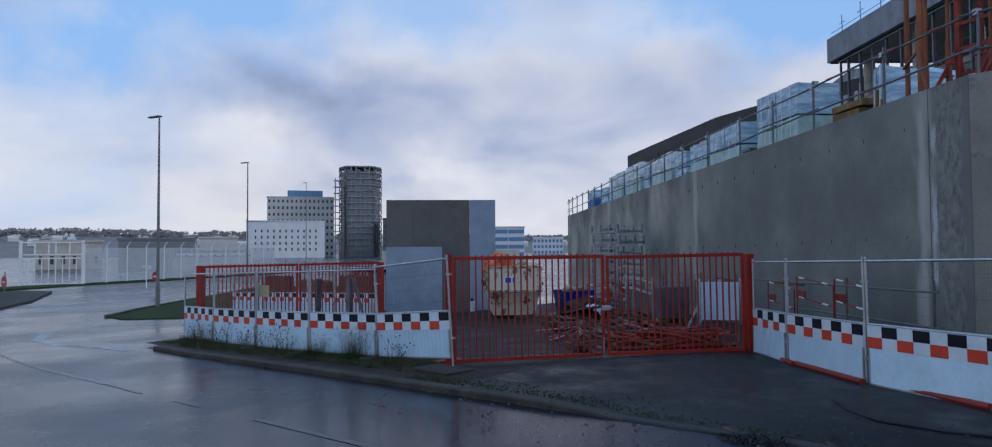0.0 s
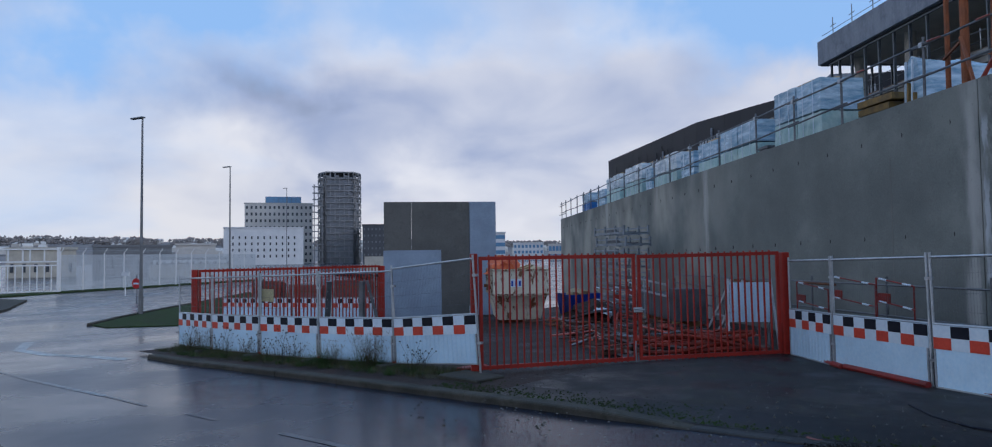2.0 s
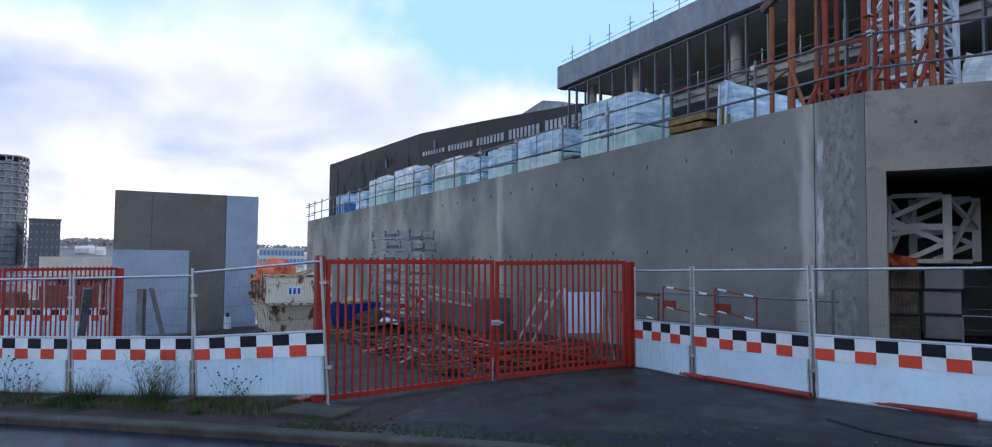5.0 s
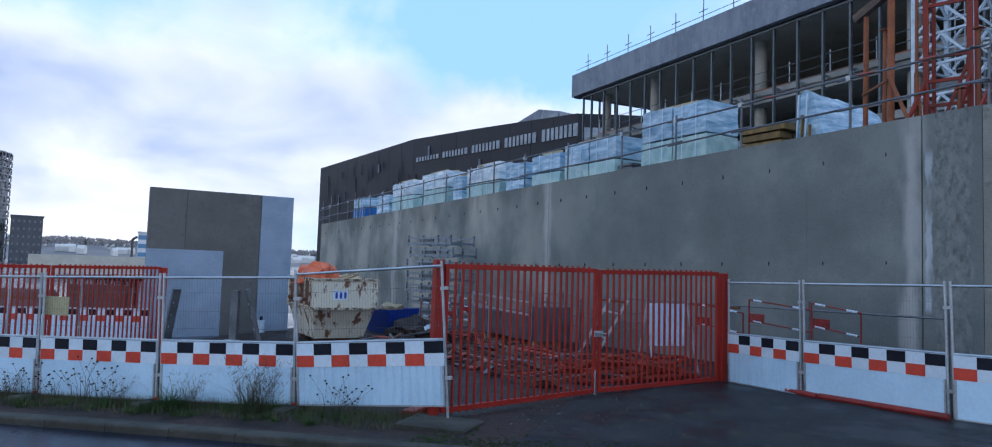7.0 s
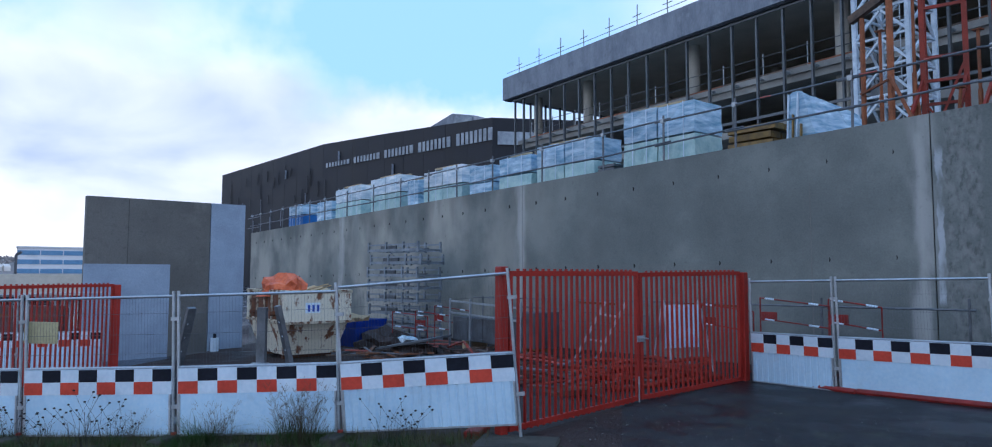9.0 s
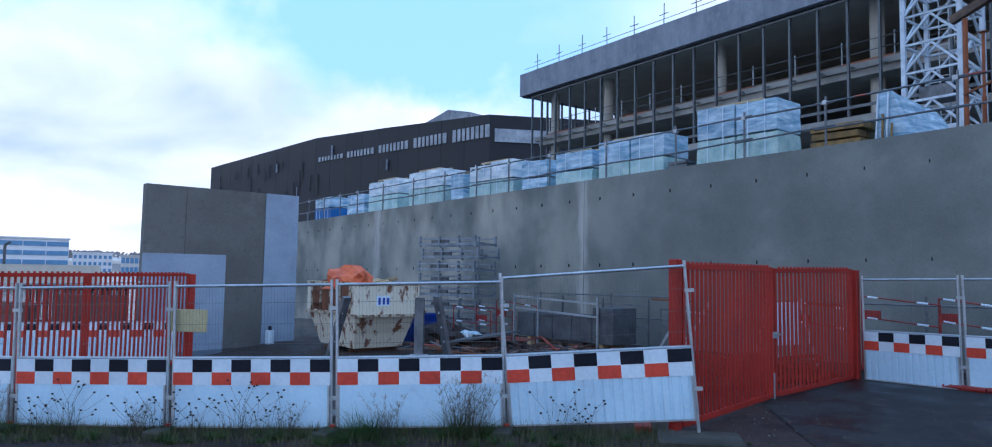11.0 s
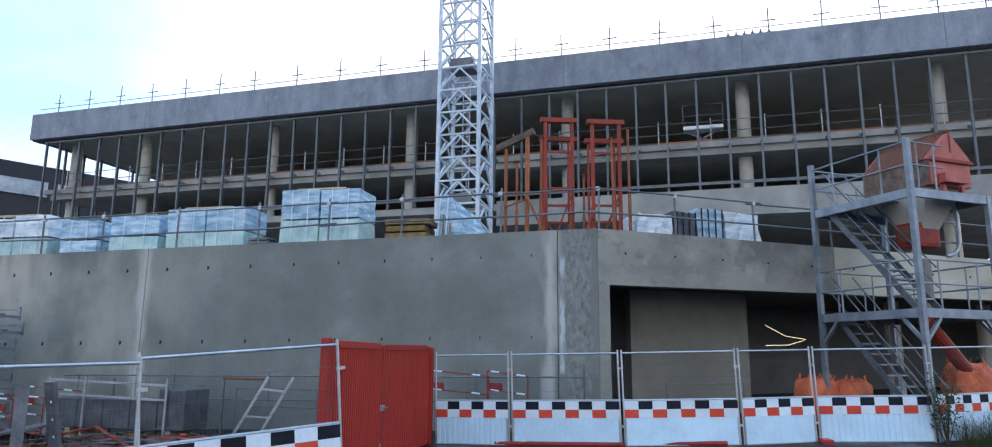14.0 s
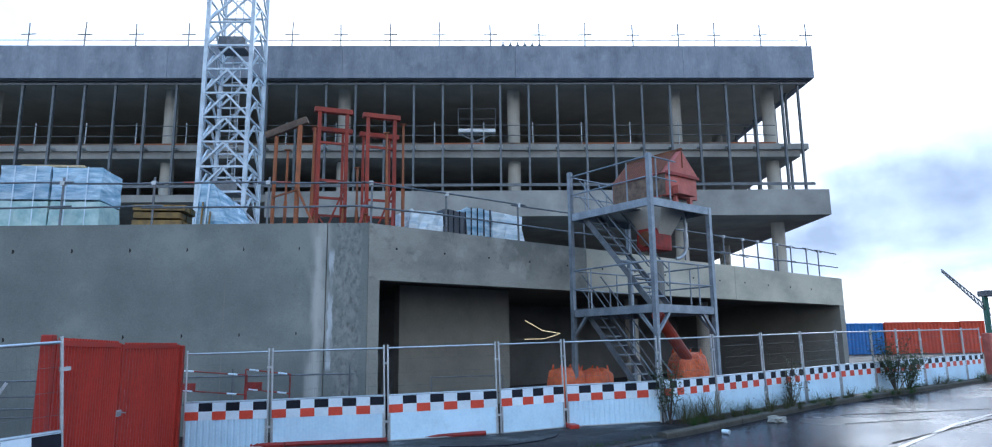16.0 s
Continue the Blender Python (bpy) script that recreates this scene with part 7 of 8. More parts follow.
    bm = bmesh.new(); tube(bm, (0, 0, -1.4), (0, 0, D2 - D3 + 0.1), 0.16, 12); part("down_pipe", bm, M["concrete_dark"], hp)
    prev = None
    for k in range(9):
        t = k / 8 * math.pi * 0.75
        p = Vector((0.35 + 0.5 * math.sin(t), -0.35, -1.35 + 0.5 - 0.5 * math.cos(t) + max(0, k - 4) * 0.16))
        if prev is not None:
            bm = bmesh.new(); tube(bm, prev, p, 0.045, 8); part("hose", bm, M["galv"], hp)
        prev = p
    ch = thing("waste_chute", base @ pose(0, 0, 0), "orange steel chute leaning from the lower deck", "chute")
    bm = bmesh.new(); tube(bm, (0.9, 0.7, D2 - 0.2), (wu + 0.2, 1.0, z0 + 1.2), 0.16, 12); part("pipe", bm, M["prop_red"], ch)


stair_tower()
def bulk_bag(x, y, w, h, yaw, seed, up=0.0, label="bulging orange woven bulk bag with lifting loops"):
    """A filled sack: a soft block, bulging in the middle, creased, with four loops."""
    ob = thing("bulk_bag", pose(x, y, gz(x, y) + up, 0, 0, yaw), label, "bag", group="orange bulk bags")
    bm = bmesh.new()
    bmesh.ops.create_cube(bm, size=2.0)
    bmesh.ops.subdivide_edges(bm, edges=bm.edges[:], cuts=9, use_grid_fill=True)
    for v in bm.verts:
        c = v.co.copy()
        r = max(1e-4, (abs(c.x) ** 5 + abs(c.y) ** 5 + abs(c.z) ** 5) ** 0.2)
        c /= r
        side = 1 - c.z * c.z
        fold = 0.05 * math.sin(9 * math.atan2(c.y, c.x) + seed + 2.0 * c.z) * (0.35 + 0.65 * max(0.0, c.z))
        n = noise.fractal(c * 2.2 + Vector((seed, 0, 0)), 1.0, 2.0, 4)
        k = 0.90 + 0.12 * side + fold + 0.07 * n
        v.co = Vector((c.x * k * w / 2, c.y * k * w / 2, (c.z + 1) * h / 2 + 0.06 * n * max(0.0, c.z)))
    part("sack", bm, M["tarp"], ob, smooth=True)
    for sx in (-1, 1):
        for sy in (-1, 1):
            px, py = sx * w * 0.34, sy * w * 0.34
            bm = bmesh.new()
            tube(bm, (px, py, h * 0.9), (px * 0.9, py * 0.8, h + 0.10), 0.018, 6); tube(bm, (px * 0.9, py * 0.8, h + 0.10), (px * 0.7, py * 1.05, h * 0.92), 0.018, 6)
            part("loop", bm, M["orange"], ob)


bulk_bag(44.27, -13.72, 0.88, 1.12, 20, 2.0); bulk_bag(45.1, -13.55, 0.86, 1.06, 48, 4.4); bulk_bag(47.62, -13.85, 0.90, 1.20, 15, 6.0, 0.25, "tall orange bulk bag under the chute")
bm = bmesh.new(); box(bm, -0.5, -0.5, 0, 0.5, 0.5, 0.14)
for yy in (-0.5, -0.05, 0.4):
    box(bm, -0.5, yy, 0.141, 0.5, yy + 0.1, 0.25)
ob = new("timber_pallet", mesh_of("timber_pallet", bm, M["mud_wood"])); ob.matrix_world = pose(47.62, -13.85, gz(47.62, -13.85), 0, 0, 15)
tagged(ob, "muddy timber pallet under an orange bag", "pallet")
# white lattice sections stored inside the opening
x, y = rp(0.0, 2.5)
yawr = math.degrees(math.atan2(rd.y, rd.x))
ob = thing("lattice_section", pose(x, y, 0, 0, 0, yawr), "white painted crane lattice section lying on stacked crates", "lattice")
Z0, ZM, Z1 = 2.22, 2.88, 3.50
for yy, xa, xb in ((0.0, 0.20, 1.21), (1.1, 0.62, 1.72)):
    for xx in (xa, xb):
        bm = bmesh.new(); box(bm, xx - 0.075, yy - 0.06, Z0, xx + 0.075, yy + 0.06, Z1); part("chord_post", bm, M["white_paint"], ob)
    for z in (Z0, ZM, Z1):
        bm = bmesh.new(); bar(bm, (xa + 0.076, yy, z), (xb - 0.076, yy, z), 0.12 if z == ZM else 0.08); part("chord", bm, M["white_paint"], ob)
    for p, q in (((xa + 0.08, 3.08), (xb - 0.08, 3.50)), ((xa + 0.08, 3.02), (xb - 0.08, 2.58)), ((xa + 0.35, 2.25), (xb - 0.08, 2.55)), ((xa + 0.08, 2.74), (xa + 0.6, 2.84))):
        bm = bmesh.new(); bar(bm, (p[0], yy, p[1]), (q[0], yy, q[1]), 0.095); part("brace", bm, M["white_paint"], ob)
for xa, xb in ((0.20, 0.62), (1.21, 1.72)):
    for za, zb in ((Z0 + 0.1, Z1 - 0.1), (Z1 - 0.05, ZM)):
        bm = bmesh.new(); bar(bm, (xa, 0.06, za), (xb, 1.04, zb), 0.08); part("brace", bm, M["white_paint"], ob)
bm = bmesh.new(); tube(bm, (0.06, -0.03, Z1 - 0.04), (0.06, 0.03, Z1 - 0.04), 0.10, 12); part("pin_lug", bm, M["white_paint"], ob)
for a, b, w_, d_, mt, lb in ((0.35, 0.5, 0.78, 1.2, "mud_wood", "stacked brown timber crates inside the opening"), (1.12, 0.9, 0.68, 1.3, "lampgrey", "blue-grey steel crate stack inside the opening")):
    x, y = rp(a, 2.5 + b)
    g0 = gz(x, y) - 0.05
    crate = thing("crate_stack", pose(x, y, g0, 0, 0, yawr), lb, "crate", group="crate stacks in the opening")
    n_ = 4
    for k in range(n_):
        h0, h1 = (2.15 - g0) * k / n_, (2.15 - g0) * (k + 1) / n_ - 0.04
        bm = bmesh.new(); box(bm, -w_ / 2 + 0.02 * (k % 2), -d_ / 2, h0, w_ / 2 - 0.02 * (k % 3), d_ / 2, h1); bevelled(bm, 0.02); part("crate", bm, M[mt], crate)
crumple("tarpaulin", *rp(0.32, 2.3), 2.12, 0.45, 0.22, 0.24, "tarp", "crumpled orange sheet on the crates", "tarpaulin", 9.0)
# hanging warm work lights inside the opening
lamp_m = bpy.data.materials.new("warm light strip"); lamp_m.use_nodes = True
ln = lamp_m.node_tree.nodes; lb_ = ln["Principled BSDF"]
lb_.inputs["Base Color"].default_value, lb_.inputs["Emission Color"].default_value, lb_.inputs["Emission Strength"].default_value = (0.9, 0.7, 0.35, 1), (1.0, 0.76, 0.42, 1), 0.8
x, y = rp(7.2, 3.2)
ob = thing("light_string", pose(x, y, 3.0, 0, 0, 30), "string of warm lit work lights hanging in the opening", "light string")
for p, q in (((0, 0, 0.0), (0.75, 0.1, -0.32)), ((0.75, 0.1, -0.32), (1.5, 0.1, -0.42)), ((0.1, 0.2, -0.62), (0.9, 0.2, -0.6)), ((0.9, 0.2, -0.6), (1.45, 0.15, -0.45))):
    bm = bmesh.new(); tube(bm, p, q, 0.009, 6); part("light_tube", bm, lamp_m, ob)

ob = thing("canister", pose(20.75, -25.2, gz(20.75, -25.2)), "small white canister beside the wall piece", "canister")
bm = bmesh.new(); tube(bm, (0, 0, 0), (0, 0, 0.42), 0.13, 14); part("body", bm, M["check_white"], ob)
bm = bmesh.new(); tube(bm, (0, 0, 0.42), (0, 0, 0.55), 0.05, 10); part("cap", bm, M["check_black"], ob)

C0 = Vector((50.84, -24.39))


def far_pt(deg, d):
    return C0.x + d * math.cos(radians(deg)), C0.y + d * math.sin(radians(deg))


# ---- access road, grass and kerbs past the second gate ----
def slab(name, poly, up, material, label, cat):
    bm = bmesh.new()
    prism(bm, poly, lambda x, y: G(x, y) - 0.3, lambda x, y: G(x, y) + up)
    bmesh.ops.triangulate(bm, faces=bm.faces[:])
    return structure(name, bm, M[material], label, cat)


VERGE = [(18.6, -41.0), (18.9, -37.9), (14, -33.2), (2, -29), (-14, -34), (-20, -46.5), (-8, -45.6), (4.3, -44.6), (12, -43.6), (16.8, -42.5)]
slab("grass_verge", VERGE, 0.05, "verge", "short green grass verge beside the access road", "grass")
VB = [(16.8, -42.5), (12, -43.6), (4.3, -44.6), (-8, -45.6), (-20, -46.5)]
for a, b in zip(VB, VB[1:]):
    bm = bmesh.new(); L_ = math.hypot(b[0] - a[0], b[1] - a[1]); box(bm, 0, 0, -0.2, L_ - 0.02, 0.22, 0.08); bevelled(bm, 0.015)
    ob = new("kerb_stone", mesh_of("kerb_stone", bm, M["kerb"])); za, zb = G(*a) + 0.05, G(*b) + 0.05
    ob.matrix_world = pose(*a, za, 0, 0, math.degrees(math.atan2(b[1] - a[1], b[0] - a[0]))) @ pose(0, 0, 0, 0, -math.degrees(math.atan2(zb - za, L_)), 0)
    tagged(ob, "low weathered kerb along the grass verge", "kerb", group="verge kerbs", kind="structure")
ISL = [(13.5, -51.5), (1.0, -56.3), (-11.3, -62.4), (-13.5, -66), (-6, -72), (16, -64)]
slab("traffic_island", ISL, 0.14, "kerb", "paved corner island in front of the white hut", "pavement")
FAR = [(-14, -70), (-26, -67.0), (-60, -56.5), (-60, -60), (-27, -70), (-20, -74)]
slab("far_verge", FAR, 0.12, "verge", "grass strip at the foot of the white fence", "grass")


def paint(pts, w, label, mt="line"):
    for (a, b), (c, d) in zip(pts, pts[1:]):
        L_ = math.hypot(c - a, d - b)
        nx_, ny_ = -(d - b) / L_ * w / 2, (c - a) / L_ * w / 2
        bm = bmesh.new()
        k = max(2, int(L_))
        rows_ = []
        for i in range(k + 1):
            x, y = a + (c - a) * i / k, b + (d - b) * i / k
            rows_.append([bm.verts.new((x + nx_ * s, y + ny_ * s, G(x, y) + 0.006)) for s in (-1, 1)])
        for p, q in zip(rows_, rows_[1:]):
            bm.faces.new((p[0], p[1], q[1], q[0]))
        structure("road_marking", bm, M[mt], label, "road marking")


paint([(13.8, -49.7), (6.6, -51.9), (1.5, -52.2), (-12.8, -54.6), (-40, -60)], 0.16, "worn white centre line on the wet road")
for a, b in (((-11.3, -62.4), (-13.0, -62.4)), ((-14.2, -62.2), (-15.6, -61.9)), ((-16.6, -61.6), (-18, -61.3)), ((-19.2, -61.0), (-20.4, -60.6))):
    paint([a, b], 0.18, "short worn white dash on the road")
for a, b, w, mt in (((29.5, -39.4), (32.73, -36.4), 0.09, "line_faint"), ((32.73, -36.4), (34.4, -34.7), 0.10, "line_faint"), ((34.4, -34.7), (36.98, -31.83), 0.12, "line_worn"), ((36.98, -31.83), (38.2, -30.55), 0.07, "line_faint"), ((39.0, -29.6), (39.6, -28.95), 0.08, "line_faint"), ((40.65, -27.75), (43.0, -25.17), 0.11, "line_faint"), ((43.6, -24.5), (45.2, -22.75), 0.09, "line_faint")):
    paint([a, b], w, "worn remains of a thin line on the wet road", mt)
paint([(46.0, -24.0), (52.0, -18.3), (62, -10.5)], 0.10, "faded thin line along the wet road", "line_faint")
for a, b, w in (((50.69, -16.04), (54.61, -15.79), 0.09), ((49.95, -17.64), (52.10, -17.28), 0.07), ((49.37, -20.45), (53.27, -17.63), 0.08)):
    paint([a, b], w, "dark worn seam between asphalt lanes", "seam")
# pale strip painted for the reflection in gutter water across the access mouth
paint([(24.6, -40.6), (27.4, -39.2), (29.2, -37.3), (30.3, -35.4), (31.2, -34.2)], 0.34, "pale strip painted as a water reflection across the access mouth")

# wet leaf litter and grit heaped over the gully
rl = random.Random(21)
vv, ff = [], []
for _ in range(1500):
    a_, r_ = rl.uniform(0, 6.283), 0.40 * rl.random() ** 0.6
    u_, v_ = r_ * 1.15 * math.cos(a_), r_ * 0.8 * math.sin(a_)
    x, y = 42.68 + 0.72 * u_ - 0.69 * v_, -21.38 + 0.69 * u_ + 0.72 * v_
    z = G(x, y) + 0.015 + 0.05 * max(0.0, 1 - r_ / 0.4) * rl.random()
    r, t_, i0 = rl.uniform(0.006, 0.02), rl.uniform(-0.012, 0.012), len(vv)
    b_ = rl.uniform(0, 6.283)
    c_, s_ = math.cos(b_) * r, math.sin(b_) * r
    vv += [(x - c_, y - s_, z), (x + s_ * 0.6, y - c_ * 0.6, z + t_), (x + c_, y + s_, z + 0.006), (x - s_ * 0.6, y + c_ * 0.6, z - t_ + 0.004)]
    ff += [(i0, i0 + 1, i0 + 2), (i0, i0 + 2, i0 + 3)]
me = bpy.data.meshes.new("leaf_litter"); me.from_pydata(vv, [], ff); me.materials.append(M["litter"])
tagged(new("leaf_litter", me), "wet dark leaf litter and grit over the gully", "litter", kind="stuff")
for x, y in ((42.22, -21.52), (43.02, -20.66), (43.5, -20.2)):
    bm = bmesh.new(); tube(bm, (0, 0, -0.002), (0, 0, 0.003), 0.10, 9)
    ob = new("paint_mark", mesh_of("paint_mark", bm, M["panel_brown"])); ob.matrix_world = pose(x, y, G(x, y) + 0.036, 0, 0, 40) @ Matrix.Diagonal((1.0, 0.7, 1, 1))
    tagged(ob, "faded orange survey paint mark on the kerb", "paint mark", group="survey paint marks")

ob = thing("drinks_can", pose(46.98, -18.56, G(46.98, -18.56) + 0.05, 90, 0, 30), "crushed white drinks can on the road edge", "litter")
bm = bmesh.new(); tube(bm, (0, 0, -0.09), (0, 0, 0.09), 0.048, 12); bevelled(bm, 0.008); part("body", bm, M["check_white"], ob)
bm = bmesh.new(); tube(bm, (0, 0, 0.09), (0, 0, 0.096), 0.036, 12); part("lid", bm, M["galv"], ob)
crumple("broken_concrete", 48.73, -16.93, G(48.73, -16.93) + 0.02, 0.22, 0.16, 0.12, "concrete", "lump of broken concrete at the kerb", "rubble", 4.4)

# black cable lying on the apron at the fence foot
CB = [(41.1, -19.75), (41.8, -19.9), (42.4, -19.85), (43.0, -19.45), (43.38, -18.95), (43.5, -18.5)]
bm = bmesh.new()
for a, b in zip(CB, CB[1:]):
    tube(bm, (a[0], a[1], G(*a) + 0.118), (b[0], b[1], G(*b) + 0.118), 0.014, 6)
tagged(new("black_cable", mesh_of("black_cable", bm, M["check_black"])), "black rubber cable lying on the damp asphalt", "cable")

# ---- white security fence, gate and hut ----
MESHW = mat("white welded mesh", (0.62, 0.66, 0.70), (0.55, 0.59, 0.63), rough=0.6, scale=2, fine=20, bump=0)
FP = [(-26.6, -68.3), (-60.0, -57.9)]
FLn = math.hypot(33.4, 10.4)
n = 12
for k in range(n):
    t0, t1 = k / n, (k + 1) / n
    a = (FP[0][0] + (FP[1][0] - FP[0][0]) * t0, FP[0][1] + (FP[1][1] - FP[0][1]) * t0)
    L_ = FLn / n
    ob = thing("security_fence", pose(*a, G(*a) + 0.1, 0, 0, math.degrees(math.atan2(10.4, -33.4))), "tall white welded mesh security fence bay", "fence", group="white security fence bays")
    bm = bmesh.new(); tube(bm, (0, 0, 0), (0, 0, 4.1), 0.07, 8); tube(bm, (0, 0, 4.05), (0.0, -0.45, 4.6), 0.05, 6); part("post", bm, M["white_paint"], ob)
    bm = bmesh.new()
    for i in range(1, 28):
        bar(bm, (L_ * i / 28, 0, 0.1), (L_ * i / 28, 0, 3.9), 0.035)
    for i in range(10):
        bar(bm, (0, 0.03, 0.15 + i * 0.41), (L_, 0.03, 0.15 + i * 0.41), 0.03)
    part("mesh_panel", bm, MESHW, ob)["kind"] = "stuff"
    bm = bmesh.new()
    for i in range(3):
        tube(bm, (0, -0.12 - 0.15 * i, 4.2 + 0.17 * i), (L_, -0.12 - 0.15 * i, 4.2 + 0.17 * i), 0.012, 5)
    part("barbed_wire", bm, M["galv"], ob)["kind"] = "stuff"
ob = thing("security_gate", pose(-24.6, -73.9, G(-25, -73), 0, 0, 109), "tall white steel sliding gate with glazed upper bays", "gate")
W_ = 5.8
for x in (0.0, W_):
    bm = bmesh.new(); box(bm, x - 0.14, -0.14, 0, x + 0.14, 0.14, 4.8); part("post", bm, M["white_paint"], ob)
for z in (0.2, 2.9, 3.3, 4.6):
    bm = bmesh.new(); box(bm, 0.15, -0.06, z - 0.07, W_ - 0.15, 0.06, z + 0.07); part("rail", bm, M["white_paint"], ob)
for k in range(1, 9):
    bm = bmesh.new(); box(bm, k * W_ / 9 - 0.05, -0.04, 0.28, k * W_ / 9 + 0.05, 0.04, 2.82); part("bar", bm, M["white_paint"], ob)
for k in (2, 4, 5, 7):
    bm = bmesh.new(); box(bm, k * W_ / 9 - 0.07, -0.05, 3.38, k * W_ / 9 + 0.07, 0.05, 4.52); part("bar", bm, M["white_paint"], ob)
ob = thing("gate_hut", pose(-3.0, -66.5, G(-3, -66) + 0.12, 0, 0, 20), "white rendered gate hut with a flat roof", "hut")
bm = bmesh.new(); box(bm, -7, -2.5, 0, 6, 2.5, 5.0); part("wall", bm, M["plaster"], ob)
bm = bmesh.new(); box(bm, -7.2, -2.7, 5.001, 6.2, 2.7, 5.25); part("roof", bm, M["fascia"], ob)
bm = bmesh.new(); box(bm, -4.8, 2.501, 2.0, -3.0, 2.54, 3.6); part("window", bm, M["city_glass"], ob)
for k in range(6):
    bm = bmesh.new(); bar(bm, (-6.5 + k * 1.4, 2.3, 5.25), (-5.6 + k * 1.4, 2.6, 6.0), 0.07); part("roof_bracket", bm, M["galv"], ob)


def no_entry(x, y, zc, r, yaw):
    z = G(x, y)
    ob = thing("no_entry_sign", pose(x, y, z, 0, 0, yaw), "round red no entry sign on a grey post", "road sign", group="no entry signs")
    bm = bmesh.new(); tube(bm, (0, 0, 0), (0, 0, zc + r * 1.6), 0.05, 8); part("post", bm, M["lampgrey"], ob)
    bm = bmesh.new(); tube(bm, (0, -0.06, zc), (0, -0.09, zc), r, 24); part("disc", bm, M["sign_red"], ob)
    bm = bmesh.new(); box(bm, -r * 0.7, -0.097, zc - r * 0.17, r * 0.7, -0.0905, zc + r * 0.17); part("bar", bm, M["check_white"], ob)


no_entry(-11.6, -66.7, 0.97, 0.55, 55); no_entry(-8.5, -52.1, 1.43, 0.42, 66)
bm = bmesh.new(); tube(bm, (0, 0, 0), (0, 0, 2.2), 0.04, 8); box(bm, -0.5, -0.05, 1.9, 0.5, 0.05, 2.2)
ob = new("info_sign", mesh_of("info_sign", bm, M["white_paint"])); ob.matrix_world = pose(-18, -57.5, G(-18, -57), 0, 0, 65)
tagged(ob, "small white blank sign on a post", "road sign")

# second fence line and bags behind the second gate
run_fence([(18.6, -36.0, 0.12), (20.15, -34.1, 0.12), (21.65, -32.25, 0.12), (23.15, -30.4, 0.12), (24.6, -28.6, 0.12)])
for x, y, sd in ((16.8, -35.0, 3.0), (18.2, -33.8, 5.0), (15.3, -37.2, 7.0)):
    crumple("bulk_bag", x - 1.5, y + 1.5, gz(x, y) + 0.2, 0.6, 0.6, 0.75, "tarp", "bulging orange bulk bag behind the second gate", "bag", sd, "orange bulk bags")
bm = bmesh.new(); box(bm, -12, -0.12, 0, 12, 0.12, 3.4)
ob = new("grey_hoarding", mesh_of("grey_hoarding", bm, M["concrete_pale"])); ob.matrix_world = pose(*far_pt(-176.8, 125), -1.3, 0, 0, 93)
tagged(ob, "long low grey concrete hoarding wall", "hoarding", kind="structure")
ob = thing("stacked_frames", pose(16.6, -30.4, gz(16.6, -30.4), 0, 0, 50), "stacked red and white steel barriers", "barrier stack")
for k in range(9):
    mk = "check_white" if k % 2 else "barrier_red"
    for z in (0.2, 0.75, 1.3):
        bm = bmesh.new(); bar(bm, (-1.2, 0.16 * k, z), (1.2, 0.16 * k, z), 0.05); part("rail", bm, M[mk], ob)
    for x in (-1.2, -0.6, 0, 0.6, 1.2):
        bm = bmesh.new(); bar(bm, (x, 0.16 * k, 0), (x, 0.16 * k, 1.75), 0.05); part("upright", bm, M[mk], ob)
bm = bmesh.new(); box(bm, -1.6, -0.2, 0, 1.4, 1.6, 0.12); bevelled(bm, 0.02)
ob = new("dark_board", mesh_of("dark_board", bm, M["check_black"])); ob.matrix_world = pose(16.6, -30.4, gz(16.6, -30.4) + 1.75, 0, 0, 50)
tagged(ob, "dark board lying on top of stacked barriers", "board")

for x, y, w, h, yaw in ((20.6, -30.2, 1.9, 1.65, 50), (19.2, -32.4, 2.2, 1.5, 46), (17.2, -34.6, 1.8, 1.7, 52)):
    ob = thing("panel_stack", pose(x, y, gz(x, y) - 0.02, 0, 0, yaw), "stack of rusty red-brown formwork panels behind the fence", "panel stack", group="formwork panel stacks")
    for k in range(5):
        bm = bmesh.new(); box(bm, -w / 2 + 0.04 * (k % 2), -0.06 + 0.12 * k, 0.0, w / 2 - 0.05 * (k % 3), 0.03 + 0.12 * k, h - 0.07 * (k % 3)); bevelled(bm, 0.012); part("panel", bm, M["panel_brown"], ob)
        bm = bmesh.new()
        for z in (0.3, h * 0.5, h - 0.3):
            box(bm, -w / 2 + 0.06, -0.075 + 0.12 * k, z, w / 2 - 0.12, -0.061 + 0.12 * k, z + 0.07)
        part("rib", bm, M["rust"], ob)

